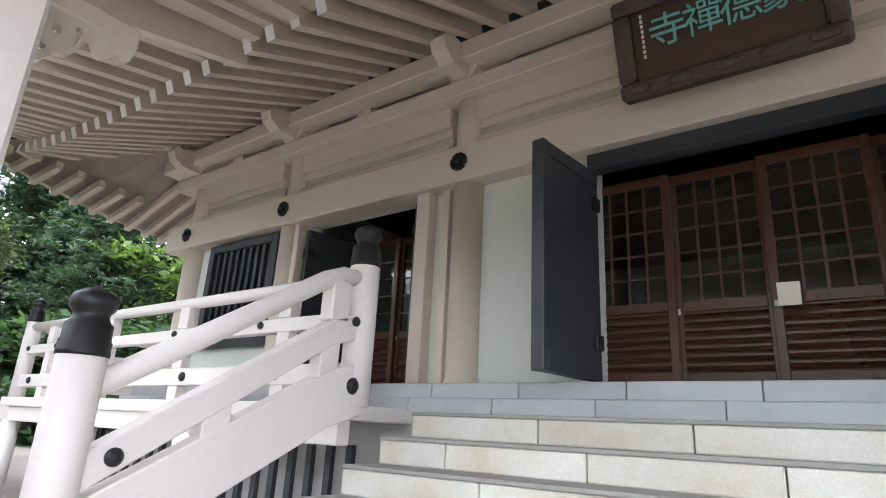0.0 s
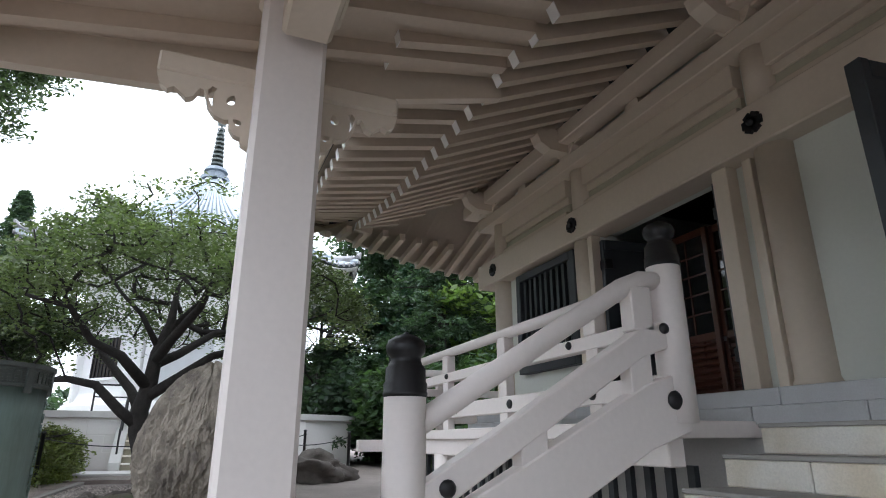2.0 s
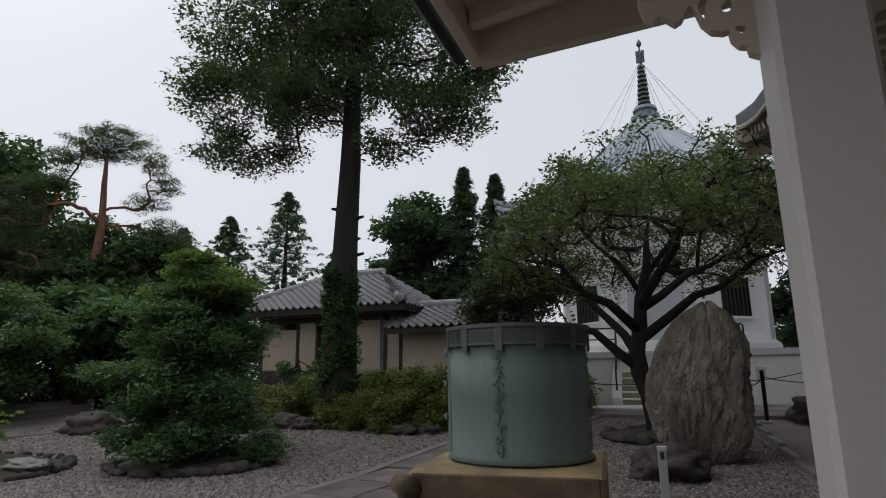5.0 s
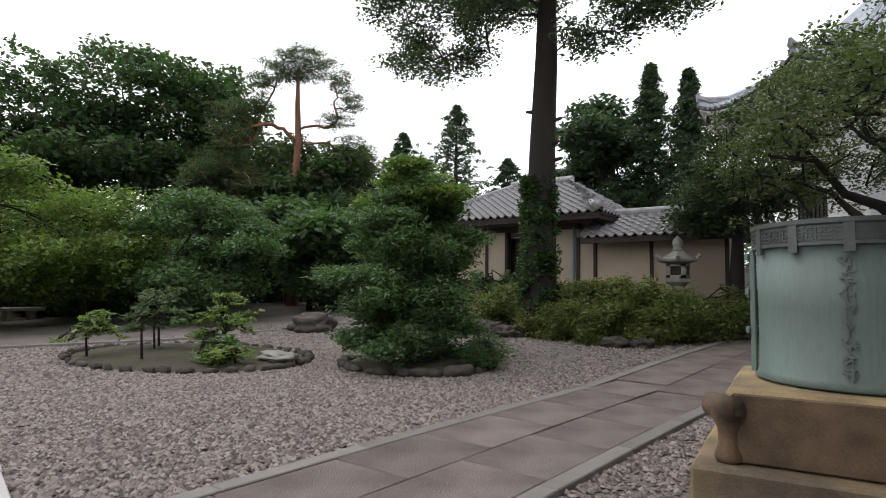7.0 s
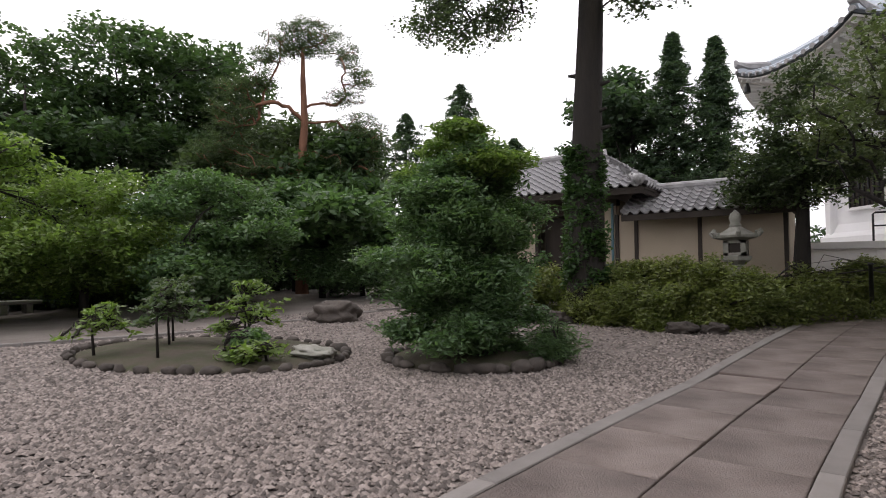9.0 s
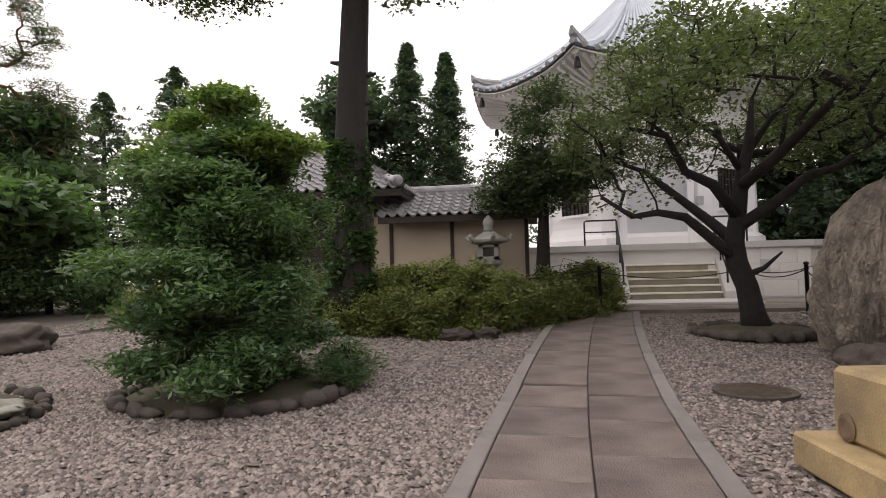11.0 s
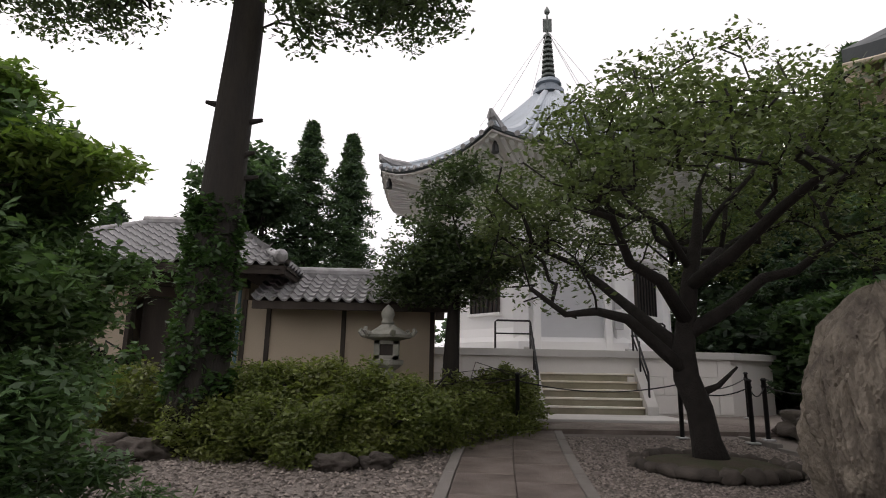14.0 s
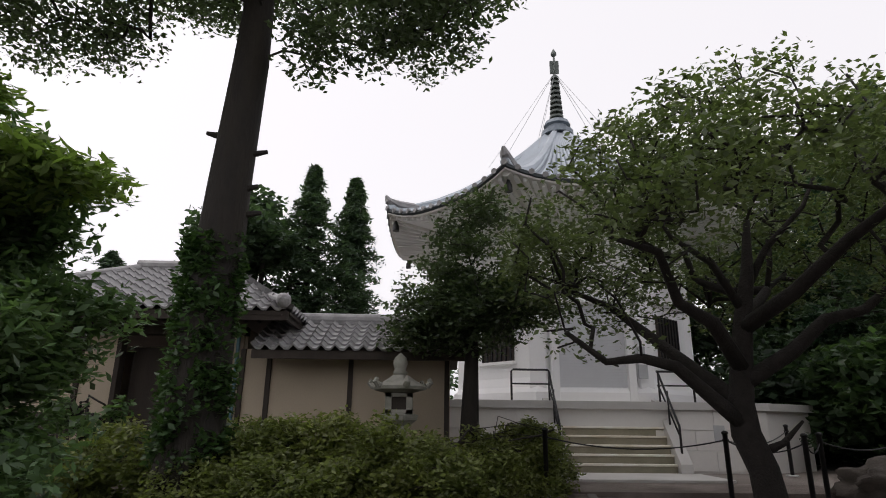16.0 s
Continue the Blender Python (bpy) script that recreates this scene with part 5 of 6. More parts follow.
tile_plane((XE, YB + 0.04, ZE), (XB, YB + 0.04, ZE), (0, YRB - YB, ZR - ZE), math.hypot(YRB - YB, ZR - ZE), gate, (XE - XR) / math.hypot(YRB - YB, ZR - ZE), (XR - XB) / math.hypot(YRB - YB, ZR - ZE))
def ridge(pts, r, name="ridge_tiles", end=True):
    bm = bmesh.new()
    tube(bm, pts, r, 10)
    tube(bm, [(p[0], p[1], p[2] - r * 0.9) for p in pts], r * 0.8, 8)
    part(name, bm, M_TILE, gate, "stacked ridge tiles")
ridge([(XR, YRA - 0.1, ZR + 0.12), (XR, YRB + 0.1, ZR + 0.12)], 0.12)
ridge([(XR, YRB, ZR + 0.08), (-14.5, -7.24, 3.93), (XE + 0.1, YB - 0.05, ZE + 0.16)], 0.085)
ridge([(XR, YRA, ZR + 0.08), (XE + 0.1, YA + 0.05, ZE + 0.16)], 0.085)
part("ridge_end_tile", rough_blob(bmesh.new(), (XE + 0.14, YB - 0.06, ZE + 0.18), (0.14, 0.14, 0.13), 5, 2, 0.15), M_TILE, gate, "round ridge-end tile")
part("fascia", boxes(((XE - 0.1, YA, ZE - 0.16), (XE - 0.02, YB, ZE - 0.07)), ((XB, YB - 0.08, ZE - 0.16), (XE, YB - 0.01, ZE - 0.07))), M_OLDWOOD, gate)
for k in range(24):
    y = YA + 0.15 + k * 0.255
    part("rafter", box(bmesh.new(), (GX - 0.1, y, ZE - 0.06), (XE - 0.05, y + 0.06, ZE - 0.0)), M_OLDWOOD, gate)
# wing roof
WE, WR, ZW, ZWR = -13.35, -14.8, 2.62, 3.32
WYA, WYB = -6.9, -3.05
roof_slab([(WE, WYA, ZW), (WE, WYB, ZW), (WR, WYB, ZWR), (WR, WYA, ZWR)], gate)
roof_slab([(WR, WYA, ZWR), (WR, WYB, ZWR), (-16.2, WYB, ZW), (-16.2, WYA, ZW)], gate)
WS = math.hypot(WE - WR, ZWR - ZW)
tile_plane((WE + 0.05, WYA, ZW), (WE + 0.05, WYB, ZW), (WR - WE, 0, ZWR - ZW), WS, gate, single=True)
ridge([(WR, WYA, ZWR + 0.12), (WR, WYB, ZWR + 0.12)], 0.11)
part("fascia", boxes(((WE - 0.08, WYA, ZW - 0.15), (WE, WYB, ZW - 0.07))), M_OLDWOOD, gate)
for k in range(15):
    y = WYA + 0.1 + k * 0.26
    part("rafter", box(bmesh.new(), (GX - 0.05, y, ZW - 0.02), (WE - 0.02, y + 0.05, ZW + 0.03)), M_OLDWOOD, gate)

gate.location = (-1.0, -0.19, 0.04)


# ---- plants ----
def leaf_cloud(name, centers, spread, per, size, material, parent, seed, label="", flat=0.5, aspect=0.5, droop=0.0):
    """Clumps of small bent leaves round the given centres, in one mesh."""
    rs = np.random.RandomState(seed)
    c = np.repeat(np.asarray(centers, float), per, axis=0)
    n = len(c)
    off = rs.normal(size=(n, 3))
    off /= np.linalg.norm(off, axis=1)[:, None] + 1e-9
    off *= (rs.uniform(0.15, 1.0, n) ** 0.6)[:, None] * spread
    off[:, 2] *= flat
    off[:, 2] -= droop * (off[:, 0] ** 2 + off[:, 1] ** 2) / max(spread, 0.01)
    p = c + off
    u = rs.normal(size=(n, 3))
    u[:, 2] *= 0.45
    u /= np.linalg.norm(u, axis=1)[:, None]
    nrm = rs.normal(size=(n, 3)) * 0.6
    nrm[:, 2] += 0.9
    w = np.cross(nrm, u)
    w /= np.linalg.norm(w, axis=1)[:, None] + 1e-9
    s = size * rs.uniform(0.6, 1.35, n)[:, None]
    a, b = p - u * s, p + u * s
    l, r = p + w * s * aspect + u * s * 0.1, p - w * s * aspect + u * s * 0.1
    v = np.stack([a, l, b, r], 1).reshape(-1, 3).astype(np.float32)
    me = bpy.data.meshes.new(name)
    me.vertices.add(4 * n)
    me.vertices.foreach_set("co", v.ravel())
    me.loops.add(4 * n)
    me.loops.foreach_set("vertex_index", np.arange(4 * n, dtype=np.int32))
    me.polygons.add(n)
    me.polygons.foreach_set("loop_start", np.arange(0, 4 * n, 4, dtype=np.int32))
    me.update(calc_edges=True)
    me.materials.append(material)
    ob = new(name, me)
    ob.parent = parent
    if label:
        ob["label"] = label
    return ob


def blob_points(blobs, n, seed, shell=0.35, gap=0.0, freq=0.9):
    """Points in the outer part of ellipsoids, with holes where noise is low."""
    rs = np.random.RandomState(seed)
    vol = np.array([b[3] * b[4] * b[5] for b in blobs]) ** 0.75
    vol /= vol.sum()
    out = []
    while len(out) < n:
        b = blobs[rs.choice(len(blobs), p=vol)]
        d = rs.normal(size=3)
        d /= np.linalg.norm(d)
        r = 1 - shell * rs.uniform() ** 1.2
        q = np.array(b[:3]) + d * r * np.array(b[3:6])
        if gap and noise.noise(Vector(q * freq + seed)) < gap:
            continue
        out.append(q)
    return np.array(out)


def limb(bm, p, q, r0, r1, seed, wob=0.12, n=6, seg=7):
    rs = random.Random(seed)
    p, q = Vector(p), Vector(q)
    L = (q - p).length
    pts = []
    for k in range(n + 1):
        t = k / n
        w = math.sin(math.pi * t) * wob * L
        pts.append(p.lerp(q, t) + Vector((rs.uniform(-w, w), rs.uniform(-w, w), rs.uniform(-w, w) * 0.6 + 0.12 * L * math.sin(math.pi * t) * 0.4)))
    tube(bm, pts, [r0 + (r1 - r0) * (k / n) for k in range(n + 1)], seg)
    return pts


def grow_limbs(t, trunk, radii, pts, fork, bark, seed, step=0.22, tip=0.011, power=0.43, bend=0.35, arms=()):
    """Branches that reach from the trunk to every clump; each main limb is one part."""
    rs = np.random.RandomState(seed)
    nodes = [np.array(p, float) for p in trunk]
    dense, par, root = [], [], []
    for k in range(len(nodes) - 1):
        for f in (0.0, 0.34, 0.67):
            q = nodes[k] * (1 - f) + nodes[k + 1] * f
            if q[2] >= fork:
                dense.append(q)
                par.append(-1)
                root.append(-1)
    dense.append(nodes[-1])
    for arm in arms:
        arm = [np.array(p, float) for p in arm]
        for p, q in zip(arm[:-1], arm[1:]):
            dense += [p * (1 - f) + q * f for f in (0.4, 0.7, 1.0)]
    par += [-1] * (len(dense) - len(par))
    root += [-1] * (len(dense) - len(root))
    nt = len(dense)
    lean = np.array([d for d in dense])
    mid = lean.mean(axis=0)
    order = np.argsort([np.linalg.norm(np.array(p) - mid) for p in pts])
    pos = np.zeros((len(pts) * 60 + nt, 3))
    pos[:nt] = lean
    n = nt
    for k in order:
        q = np.array(pts[k], float)
        d = np.linalg.norm(pos[:n] - q, axis=1)
        up = np.maximum(0, pos[:n, 2] - q[2]) * 1.2
        j = int(np.argmin(d + up))
        L = d[j]
        m = max(1, int(L / step))
        a = pos[j].copy()
        side = rs.normal(size=3) * bend * L * 0.3
        side[2] += 0.12 * L
        prev = j
        for i in range(1, m + 1):
            f = i / m
            p = a * (1 - f) + q * f + side * math.sin(math.pi * f) + rs.normal(size=3) * 0.03 * (i < m)
            if n >= len(pos):
                break
            pos[n] = p
            par.append(prev)
            root.append(n if prev < nt else root[prev])
            prev = n
            n += 1
    cnt = np.zeros(n)
    kids = [[] for _ in range(n)]
    for i in range(n - 1, nt - 1, -1):
        cnt[i] = max(cnt[i], 1)
        cnt[par[i]] += cnt[i]
        kids[par[i]].append(i)
    for r in [i for i in range(nt, n) if par[i] < nt]:
        bm = bmesh.new()
        stack = [(par[r], r)]
        while stack:
            a, b = stack.pop()
            chain = [a, b]
            while kids[b]:
                nxt = max(kids[b], key=lambda i: cnt[i])
                stack.extend((b, i) for i in kids[b] if i != nxt)
                chain.append(nxt)
                b = nxt
            rad = [float(tip * max(1, cnt[i]) ** power) for i in chain]
            rad[0] = rad[1]
            tube(bm, [Vector(pos[i].tolist()) for i in chain], rad, 7 if rad[0] > 0.03 else 5)
        part("limb", bm, bark, t, smooth=True)


def tree(name, label, trunk, radii, blobs, clumps, per, size, leaf, bark, seed, spread=0.4, limbs=12, fork=None, shell=0.4, gap=-0.15, flat=0.5, twigs=3, limb_r=0.09, wob=0.12, category="tree", aspect=0.5, limb_from=0.5, grown=0, fork_z=1.0, tip=0.011):
    t = thing(name, label, category, at=trunk[0])
    o = Vector(trunk[0])
    bm = bmesh.new()
    tr = [Vector(p) - o for p in trunk]
    tube(bm, tr, radii, 12)
    part("trunk", bm, bark, t, smooth=True)
    B = [(b[0] - o.x, b[1] - o.y, b[2] - o.z, *b[3:]) for b in blobs]
    pts = blob_points(B, clumps, seed, shell, gap)
    rs = random.Random(seed)
    bm = bmesh.new()
    if grown:
        grow_limbs(t, [tuple(p) for p in tr], radii, pts[:grown], fork_z - o.z, bark, seed, tip=tip)
    elif limbs:
        idx = rs.sample(range(len(pts)), min(limbs, len(pts)))
        for i, k in enumerate(idx):
            f = rs.uniform(limb_from, 1.0)
            j = min(int(f * (len(tr) - 1)), len(tr) - 2)
            base = tr[j].lerp(tr[j + 1], f * (len(tr) - 1) - j)
            q = Vector(pts[k])
            path = limb(bm, base, Vector(q), limb_r * rs.uniform(0.7, 1.1), 0.018, seed + i, wob)
            near = sorted(range(len(pts)), key=lambda a: (Vector(pts[a]) - q).length)[1:twigs * 4:4] if twigs else []
            for a, nn in enumerate(near[:twigs]):
                limb(bm, path[2 + (a % 4)], pts[nn], limb_r * 0.32, 0.008, seed + 31 * i + a, wob * 1.2, 4, 5)
        tagged(part("branchwork", bm, bark, t, smooth=True), kind="stuff")
    leaf_cloud("crown", pts, spread, per, size, leaf, t, seed, flat=flat, aspect=aspect)
    return t


# old plum tree beside the path
PL = (-10.75, 0.12, 0.2)
def dome(cx, cy, cz, r, h, under, n, seed):
    """Clump centres in the outer layer of a broad domed crown with a hollow underside."""
    rs = np.random.RandomState(seed)
    out = []
    while len(out) < n:
        u = rs.uniform(-1, 1, 2)
        d = math.hypot(*u)
        if d > 1:
            continue
        top = h * (1 - d ** 2.6)
        low = max(-under * d ** 1.5, top - 1.6 - 0.6 * d)
        q = np.array((cx + u[0] * r, cy + u[1] * r, cz + low + (top - low) * rs.uniform() ** 0.7))
        if noise.noise(Vector(q * 0.85 + seed)) < -0.1:
            continue
        out.append(q)
    return np.array(out)


plum = thing("plum_tree", "old plum tree with black twisted limbs and broad airy crown", "tree", at=PL)
plum_trunk = [(0, 0, 0), (-0.03, -0.06, 0.35), (0.02, -0.14, 0.75), (-0.03, -0.27, 1.15), (0.0, -0.30, 1.5), (-0.05, -0.20, 2.0), (0.03, -0.16, 2.5), (-0.02, 0.0, 3.1), (0.05, 0.05, 3.8)]
part("trunk", tube(bmesh.new(), plum_trunk, [0.25, 0.19, 0.17, 0.17, 0.15, 0.13, 0.11, 0.08, 0.04], 12), M_PLUMBARK, plum, smooth=True)
plum_arms = [
    [(0.0, -0.24, 1.2), (0.08, -0.62, 1.5), (0.0, -1.05, 1.92), (0.12, -1.5, 2.0), (0.02, -1.9, 1.96), (0.1, -2.4, 2.3)],
    [(0.0, -0.3, 1.5), (-0.5, -0.55, 1.9), (-0.9, -1.1, 2.5), (-1.3, -1.4, 2.9), (-1.5, -2.0, 3.2)],
    [(-0.02, -0.22, 1.9), (0.35, -0.7, 2.4), (0.5, -1.15, 2.6), (0.9, -1.5, 3.1), (1.1, -2.1, 3.2)],
    [(0.0, -0.2, 1.75), (0.2, 0.3, 2.1), (0.15, 0.8, 2.5), (0.3, 1.2, 2.6), (0.2, 1.9, 3.1), (0.4, 2.4, 3.2)],
    [(0.0, -0.2, 2.3), (-0.6, 0.2, 2.6), (-1.0, 0.8, 3.1), (-1.6, 1.2, 3.3), (-1.9, 1.7, 3.6)],
    [(0.02, -0.16, 2.4), (0.7, 0.1, 2.7), (1.2, 0.5, 3.2), (1.8, 0.6, 3.4), (2.2, 1.0, 3.6)],
    [(0.03, -0.14, 2.6), (0.1, -0.5, 3.2), (-0.1, -0.9, 3.6), (0.1, -1.3, 4.1)],
    [(0.0, -0.05, 2.9), (-0.2, 0.4, 3.5), (0.1, 0.8, 4.0), (0.0, 1.1, 4.5)],
    [(0.0, -0.1, 0.95), (0.05, 0.12, 1.05), (0.0, 0.42, 1.3)],
]
for arm in plum_arms:
    n_ = len(arm)
    part("limb", tube(bmesh.new(), arm, [(0.105 if n_ > 4 else 0.06) * (1 - 0.72 * i / (n_ - 1)) for i in range(n_)], 9), M_PLUMBARK, plum, smooth=True)
plum_pts = dome(-0.05, 0.3, 3.3, 3.4, 2.5, 0.45, 1250, 3)
rsv = random.Random(12)
low_pts = [np.array(Vector(arm[-1]).lerp(Vector(arm[-3]), rsv.uniform(-0.2, 1.0)) + Vector((rsv.gauss(0, 0.35), rsv.gauss(0, 0.3), rsv.uniform(-0.15, 0.6)))) for arm in plum_arms[:-1] for _ in range(12)]
plum_pts = np.concatenate([plum_pts[:560], np.array(low_pts), plum_pts[560:]])
grow_limbs(plum, plum_trunk, None, plum_pts[:560 + len(low_pts)], 1.6, M_PLUMBARK, 41, tip=0.0125, bend=0.7, arms=plum_arms[:-1])
leaf_cloud("crown", plum_pts, 0.33, 31, 0.044, M_LEAF_PLUM, plum, 41, flat=0.45)

# tall tree by the gate
TT = (-11.5, -6.9, 0.2)
tall = tree("tall_oak", "tall dark evergreen oak with ivy on its trunk", 
     [TT, (-11.5, -6.9, 1.0), (-11.52, -6.88, 2.6), (-11.45, -6.8, 4.6), (-11.4, -6.68, 6.6), (-11.3, -6.6, 9.0), (-11.3, -6.6, 12)], [0.52, 0.40, 0.36, 0.30, 0.26, 0.18, 0.08],
     [(-11.4, -7.2, 9.7, 3.5, 3.9, 2.0), (-11.3, -6.9, 12.0, 3.2, 3.5, 2.3), (-11.4, -6.8, 14.0, 2.3, 2.5, 1.7), (-11.4, -9.9, 7.6, 1.5, 1.7, 0.8), (-11.2, -4.4, 7.5, 1.5, 1.7, 0.8), (-9.4, -7.2, 7.9, 1.5, 1.5, 0.8), (-11.3, -11.0, 9.3, 1.2, 1.2, 0.8), (-11.3, -3.5, 8.6, 1.2, 1.1, 0.7), (-11.2, -5.3, 6.7, 0.9, 0.9, 0.45)],
     2700, 46, 0.055, M_LEAF_OAK, M_BARK, 42, 0.42, gap=-0.08, shell=0.65, grown=420, fork_z=6.0, tip=0.0125, flat=0.6)
ivy_pts = []
rsv = random.Random(8)
for k in range(170):
    z = rsv.choice((rsv.uniform(1.6, 3.3), rsv.uniform(0.7, 1.8), rsv.uniform(2.6, 3.6)))
    a = rsv.uniform(-1.9, 1.9)
    r = 0.40 - 0.03 * z + 0.05
    ivy_pts.append((r * math.cos(a), r * math.sin(a), z))
leaf_cloud("ivy", ivy_pts, 0.16, 30, 0.055, M_IVY, tall, 77, "ivy climbing the trunk", flat=1.0)
for z, a, L in ((4.35, 1.4, 0.14), (4.9, 1.5, 0.2), (5.2, -1.6, 0.12), (4.0, 1.7, 0.18)):
    part("branch_stub", tube(bmesh.new(), [(0.05 + 0.2 * math.cos(a), 0.1 + 0.2 * math.sin(a), z), (0.05 + (0.30 + L) * math.cos(a), 0.1 + (0.30 + L) * math.sin(a), z + 0.05)], [0.06, 0.03], 7), M_BARK, tall)

# small evergreen at the wing's end
def at(blobs, dx, dy):
    return [(b[0] + dx, b[1] + dy, *b[2:]) for b in blobs]


tree("small_oak", "small dark evergreen tree at the end of the plaster wall",
     [(-14.0, -3.2, 0.35), (-14.0, -3.2, 1.2), (-14.05, -3.15, 2.6), (-14.05, -3.15, 4.2)], [0.20, 0.17, 0.12, 0.05],
     at([(-13.0, -3.1, 3.2, 1.15, 1.2, 0.7), (-13.0, -2.8, 4.2, 0.95, 1.0, 0.8), (-13.0, -2.7, 5.1, 0.7, 0.75, 0.6), (-13.0, -2.95, 3.8, 1.2, 1.35, 1.1), (-12.8, -1.9, 3.6, 0.7, 0.9, 0.6), (-12.9, -3.8, 2.9, 0.6, 0.7, 0.4)], -1.0, -0.25),
     1000, 26, 0.05, M_LEAF_OAK, M_BARK, 43, 0.28, gap=-0.12, shell=0.7, grown=200, fork_z=1.9, tip=0.008)

def bush_blobs(cx, cy, n, seed):
    """Flat leaf layers that skirt the ground and narrow to the top."""
    rs = random.Random(seed)
    out = []
    for k in range(n):
        z = (k + 0.5) / n
        r = (1.04 + 0.2 * math.sin(k * 2.3)) * (1 - 0.4 * max(0, z - 0.35)) * math.sqrt(rs.uniform(0.05, 1))
        a = rs.uniform(0, 2 * math.pi)
        out.append((cx + r * math.cos(a), cy + r * math.sin(a), 0.28 + 2.5 * z + rs.uniform(-0.2, 0.25), rs.uniform(0.2, 0.5), rs.uniform(0.2, 0.5), rs.uniform(0.10, 0.22)))
    return out


# bushy maple in the round bed
MX, MY = -6.75, -6.9
tree("bushy_maple", "dense dark green maple bush in a stone ring",
     [(MX, MY, 0.08), (MX, MY, 0.6), (MX - 0.05, MY, 1.4), (MX, MY + 0.1, 2.6)], [0.07, 0.06, 0.045, 0.02],
     bush_blobs(MX, MY, 110, 9),
     2600, 44, 0.043, M_LEAF_MAPLE, M_BARK, 44, 0.24, gap=-0.9, shell=0.95, grown=260, fork_z=0.25, tip=0.0055, flat=0.55, aspect=0.36)
tree("young_maple", "young bright green maple rising above the bush",
     [(MX - 0.5, MY - 0.2, 0.05), (MX - 0.55, MY - 0.3, 1.6), (MX - 0.5, MY - 0.4, 3.0)], [0.04, 0.035, 0.015],
     [(MX - 0.5, MY - 0.3, 3.1, 0.6, 0.6, 0.16), (MX - 0.1, MY + 0.5, 2.75, 0.6, 0.6, 0.15), (MX + 0.1, MY - 0.6, 2.7, 0.5, 0.5, 0.14), (MX - 0.7, MY + 0.1, 2.9, 0.5, 0.7, 0.14), (MX + 0.3, MY + 0.2, 3.2, 0.35, 0.3, 0.1)], 260, 42, 0.046, M_LEAF_BRIGHT, M_BARK, 45, 0.24, 14, limb_r=0.02, flat=0.35, aspect=0.35)
tree("low_shrub", "low dark leafy shrub at the bed's edge", [(-6.9, -5.5, 0.03), (-6.9, -5.5, 0.25)], [0.03, 0.015],
     [(-6.9, -5.5, 0.30, 0.36, 0.36, 0.26)], 100, 40, 0.05, M_LEAF_MAPLE, M_BARK, 46, 0.18, 6, limb_r=0.012, aspect=0.15, category="shrub", shell=0.8)

# azalea hedge
az = []
for k in range(64):
    t = (k // 2) / 31
    rr = random.Random(k)
    xf = -10.95 + 0.4 * math.sin(math.pi * min(1, t / 0.62)) - 2.6 * max(0, (t - 0.5) / 0.5) ** 1.3
    back = k % 2
    hump = 0.75 + 0.25 * math.sin(math.pi * min(1, t * 1.2))
    az.append((xf - 0.42 - back * 0.75 + rr.uniform(-0.12, 0.12), -6.95 + 5.1 * t + rr.uniform(-0.15, 0.15), 0.42 + back * 0.42 * hump + rr.uniform(-0.08, 0.22) + 0.13 * math.sin(k * 0.55), rr.uniform(0.42, 0.6), rr.uniform(0.4, 0.58), rr.uniform(0.36, 0.5)))
tree("azalea_hedge", "rounded olive-green azalea hedge before the plaster wall", [(-11.6, -4.6, 0.1), (-11.6, -4.6, 0.5)], [0.04, 0.02],
     az, 3000, 38, 0.038, M_LEAF_AZALEA, M_BARK, 47, 0.2, 40, gap=-0.35, shell=0.3, limb_r=0.015, category="hedge", flat=0.75)
tree("azalea_bush", "rounded dark azalea bush beside the tall tree", [(-11.6, -8.8, 0.1), (-11.6, -8.8, 0.4)], [0.04, 0.02],
     [(-11.7, -8.9, 0.6, 0.9, 1.0, 0.55), (-12.3, -7.9, 0.8, 0.7, 0.8, 0.6), (-11.9, -10.3, 0.55, 0.9, 1.0, 0.5), (-12.8, -11.5, 0.6, 1.0, 1.2, 0.6)], 560, 42, 0.05, M_LEAF_AZALEA, M_BARK, 48, 0.22, 10, gap=-0.9, shell=0.35, limb_r=0.015, category="hedge", flat=0.7)
tree("azalea_bush", "rounded azalea bush near the pagoda steps", [(-14.6, -2.1, 0.3), (-14.6, -2.1, 0.6)], [0.04, 0.02],
     [(-14.6, -2.2, 0.85, 0.8, 0.8, 0.55)], 150, 42, 0.05, M_LEAF_AZALEA, M_BARK, 49, 0.2, 6, gap=-0.9, shell=0.35, limb_r=0.015, category="hedge", flat=0.7)
tree("garden_shrub", "thin grey-green shrub before the gatehouse door", [(-13.4, -9.3, 0.3), (-13.4, -9.3, 1.0), (-13.4, -9.3, 1.8)], [0.03, 0.025, 0.01],
     [(-13.4, -9.3, 1.6, 0.5, 0.6, 0.5), (-13.4, -8.9, 1.1, 0.4, 0.5, 0.4)], 60, 26, 0.07, M_LEAF_MAPLE, M_BARK, 50, 0.24, 10, limb_r=0.018)

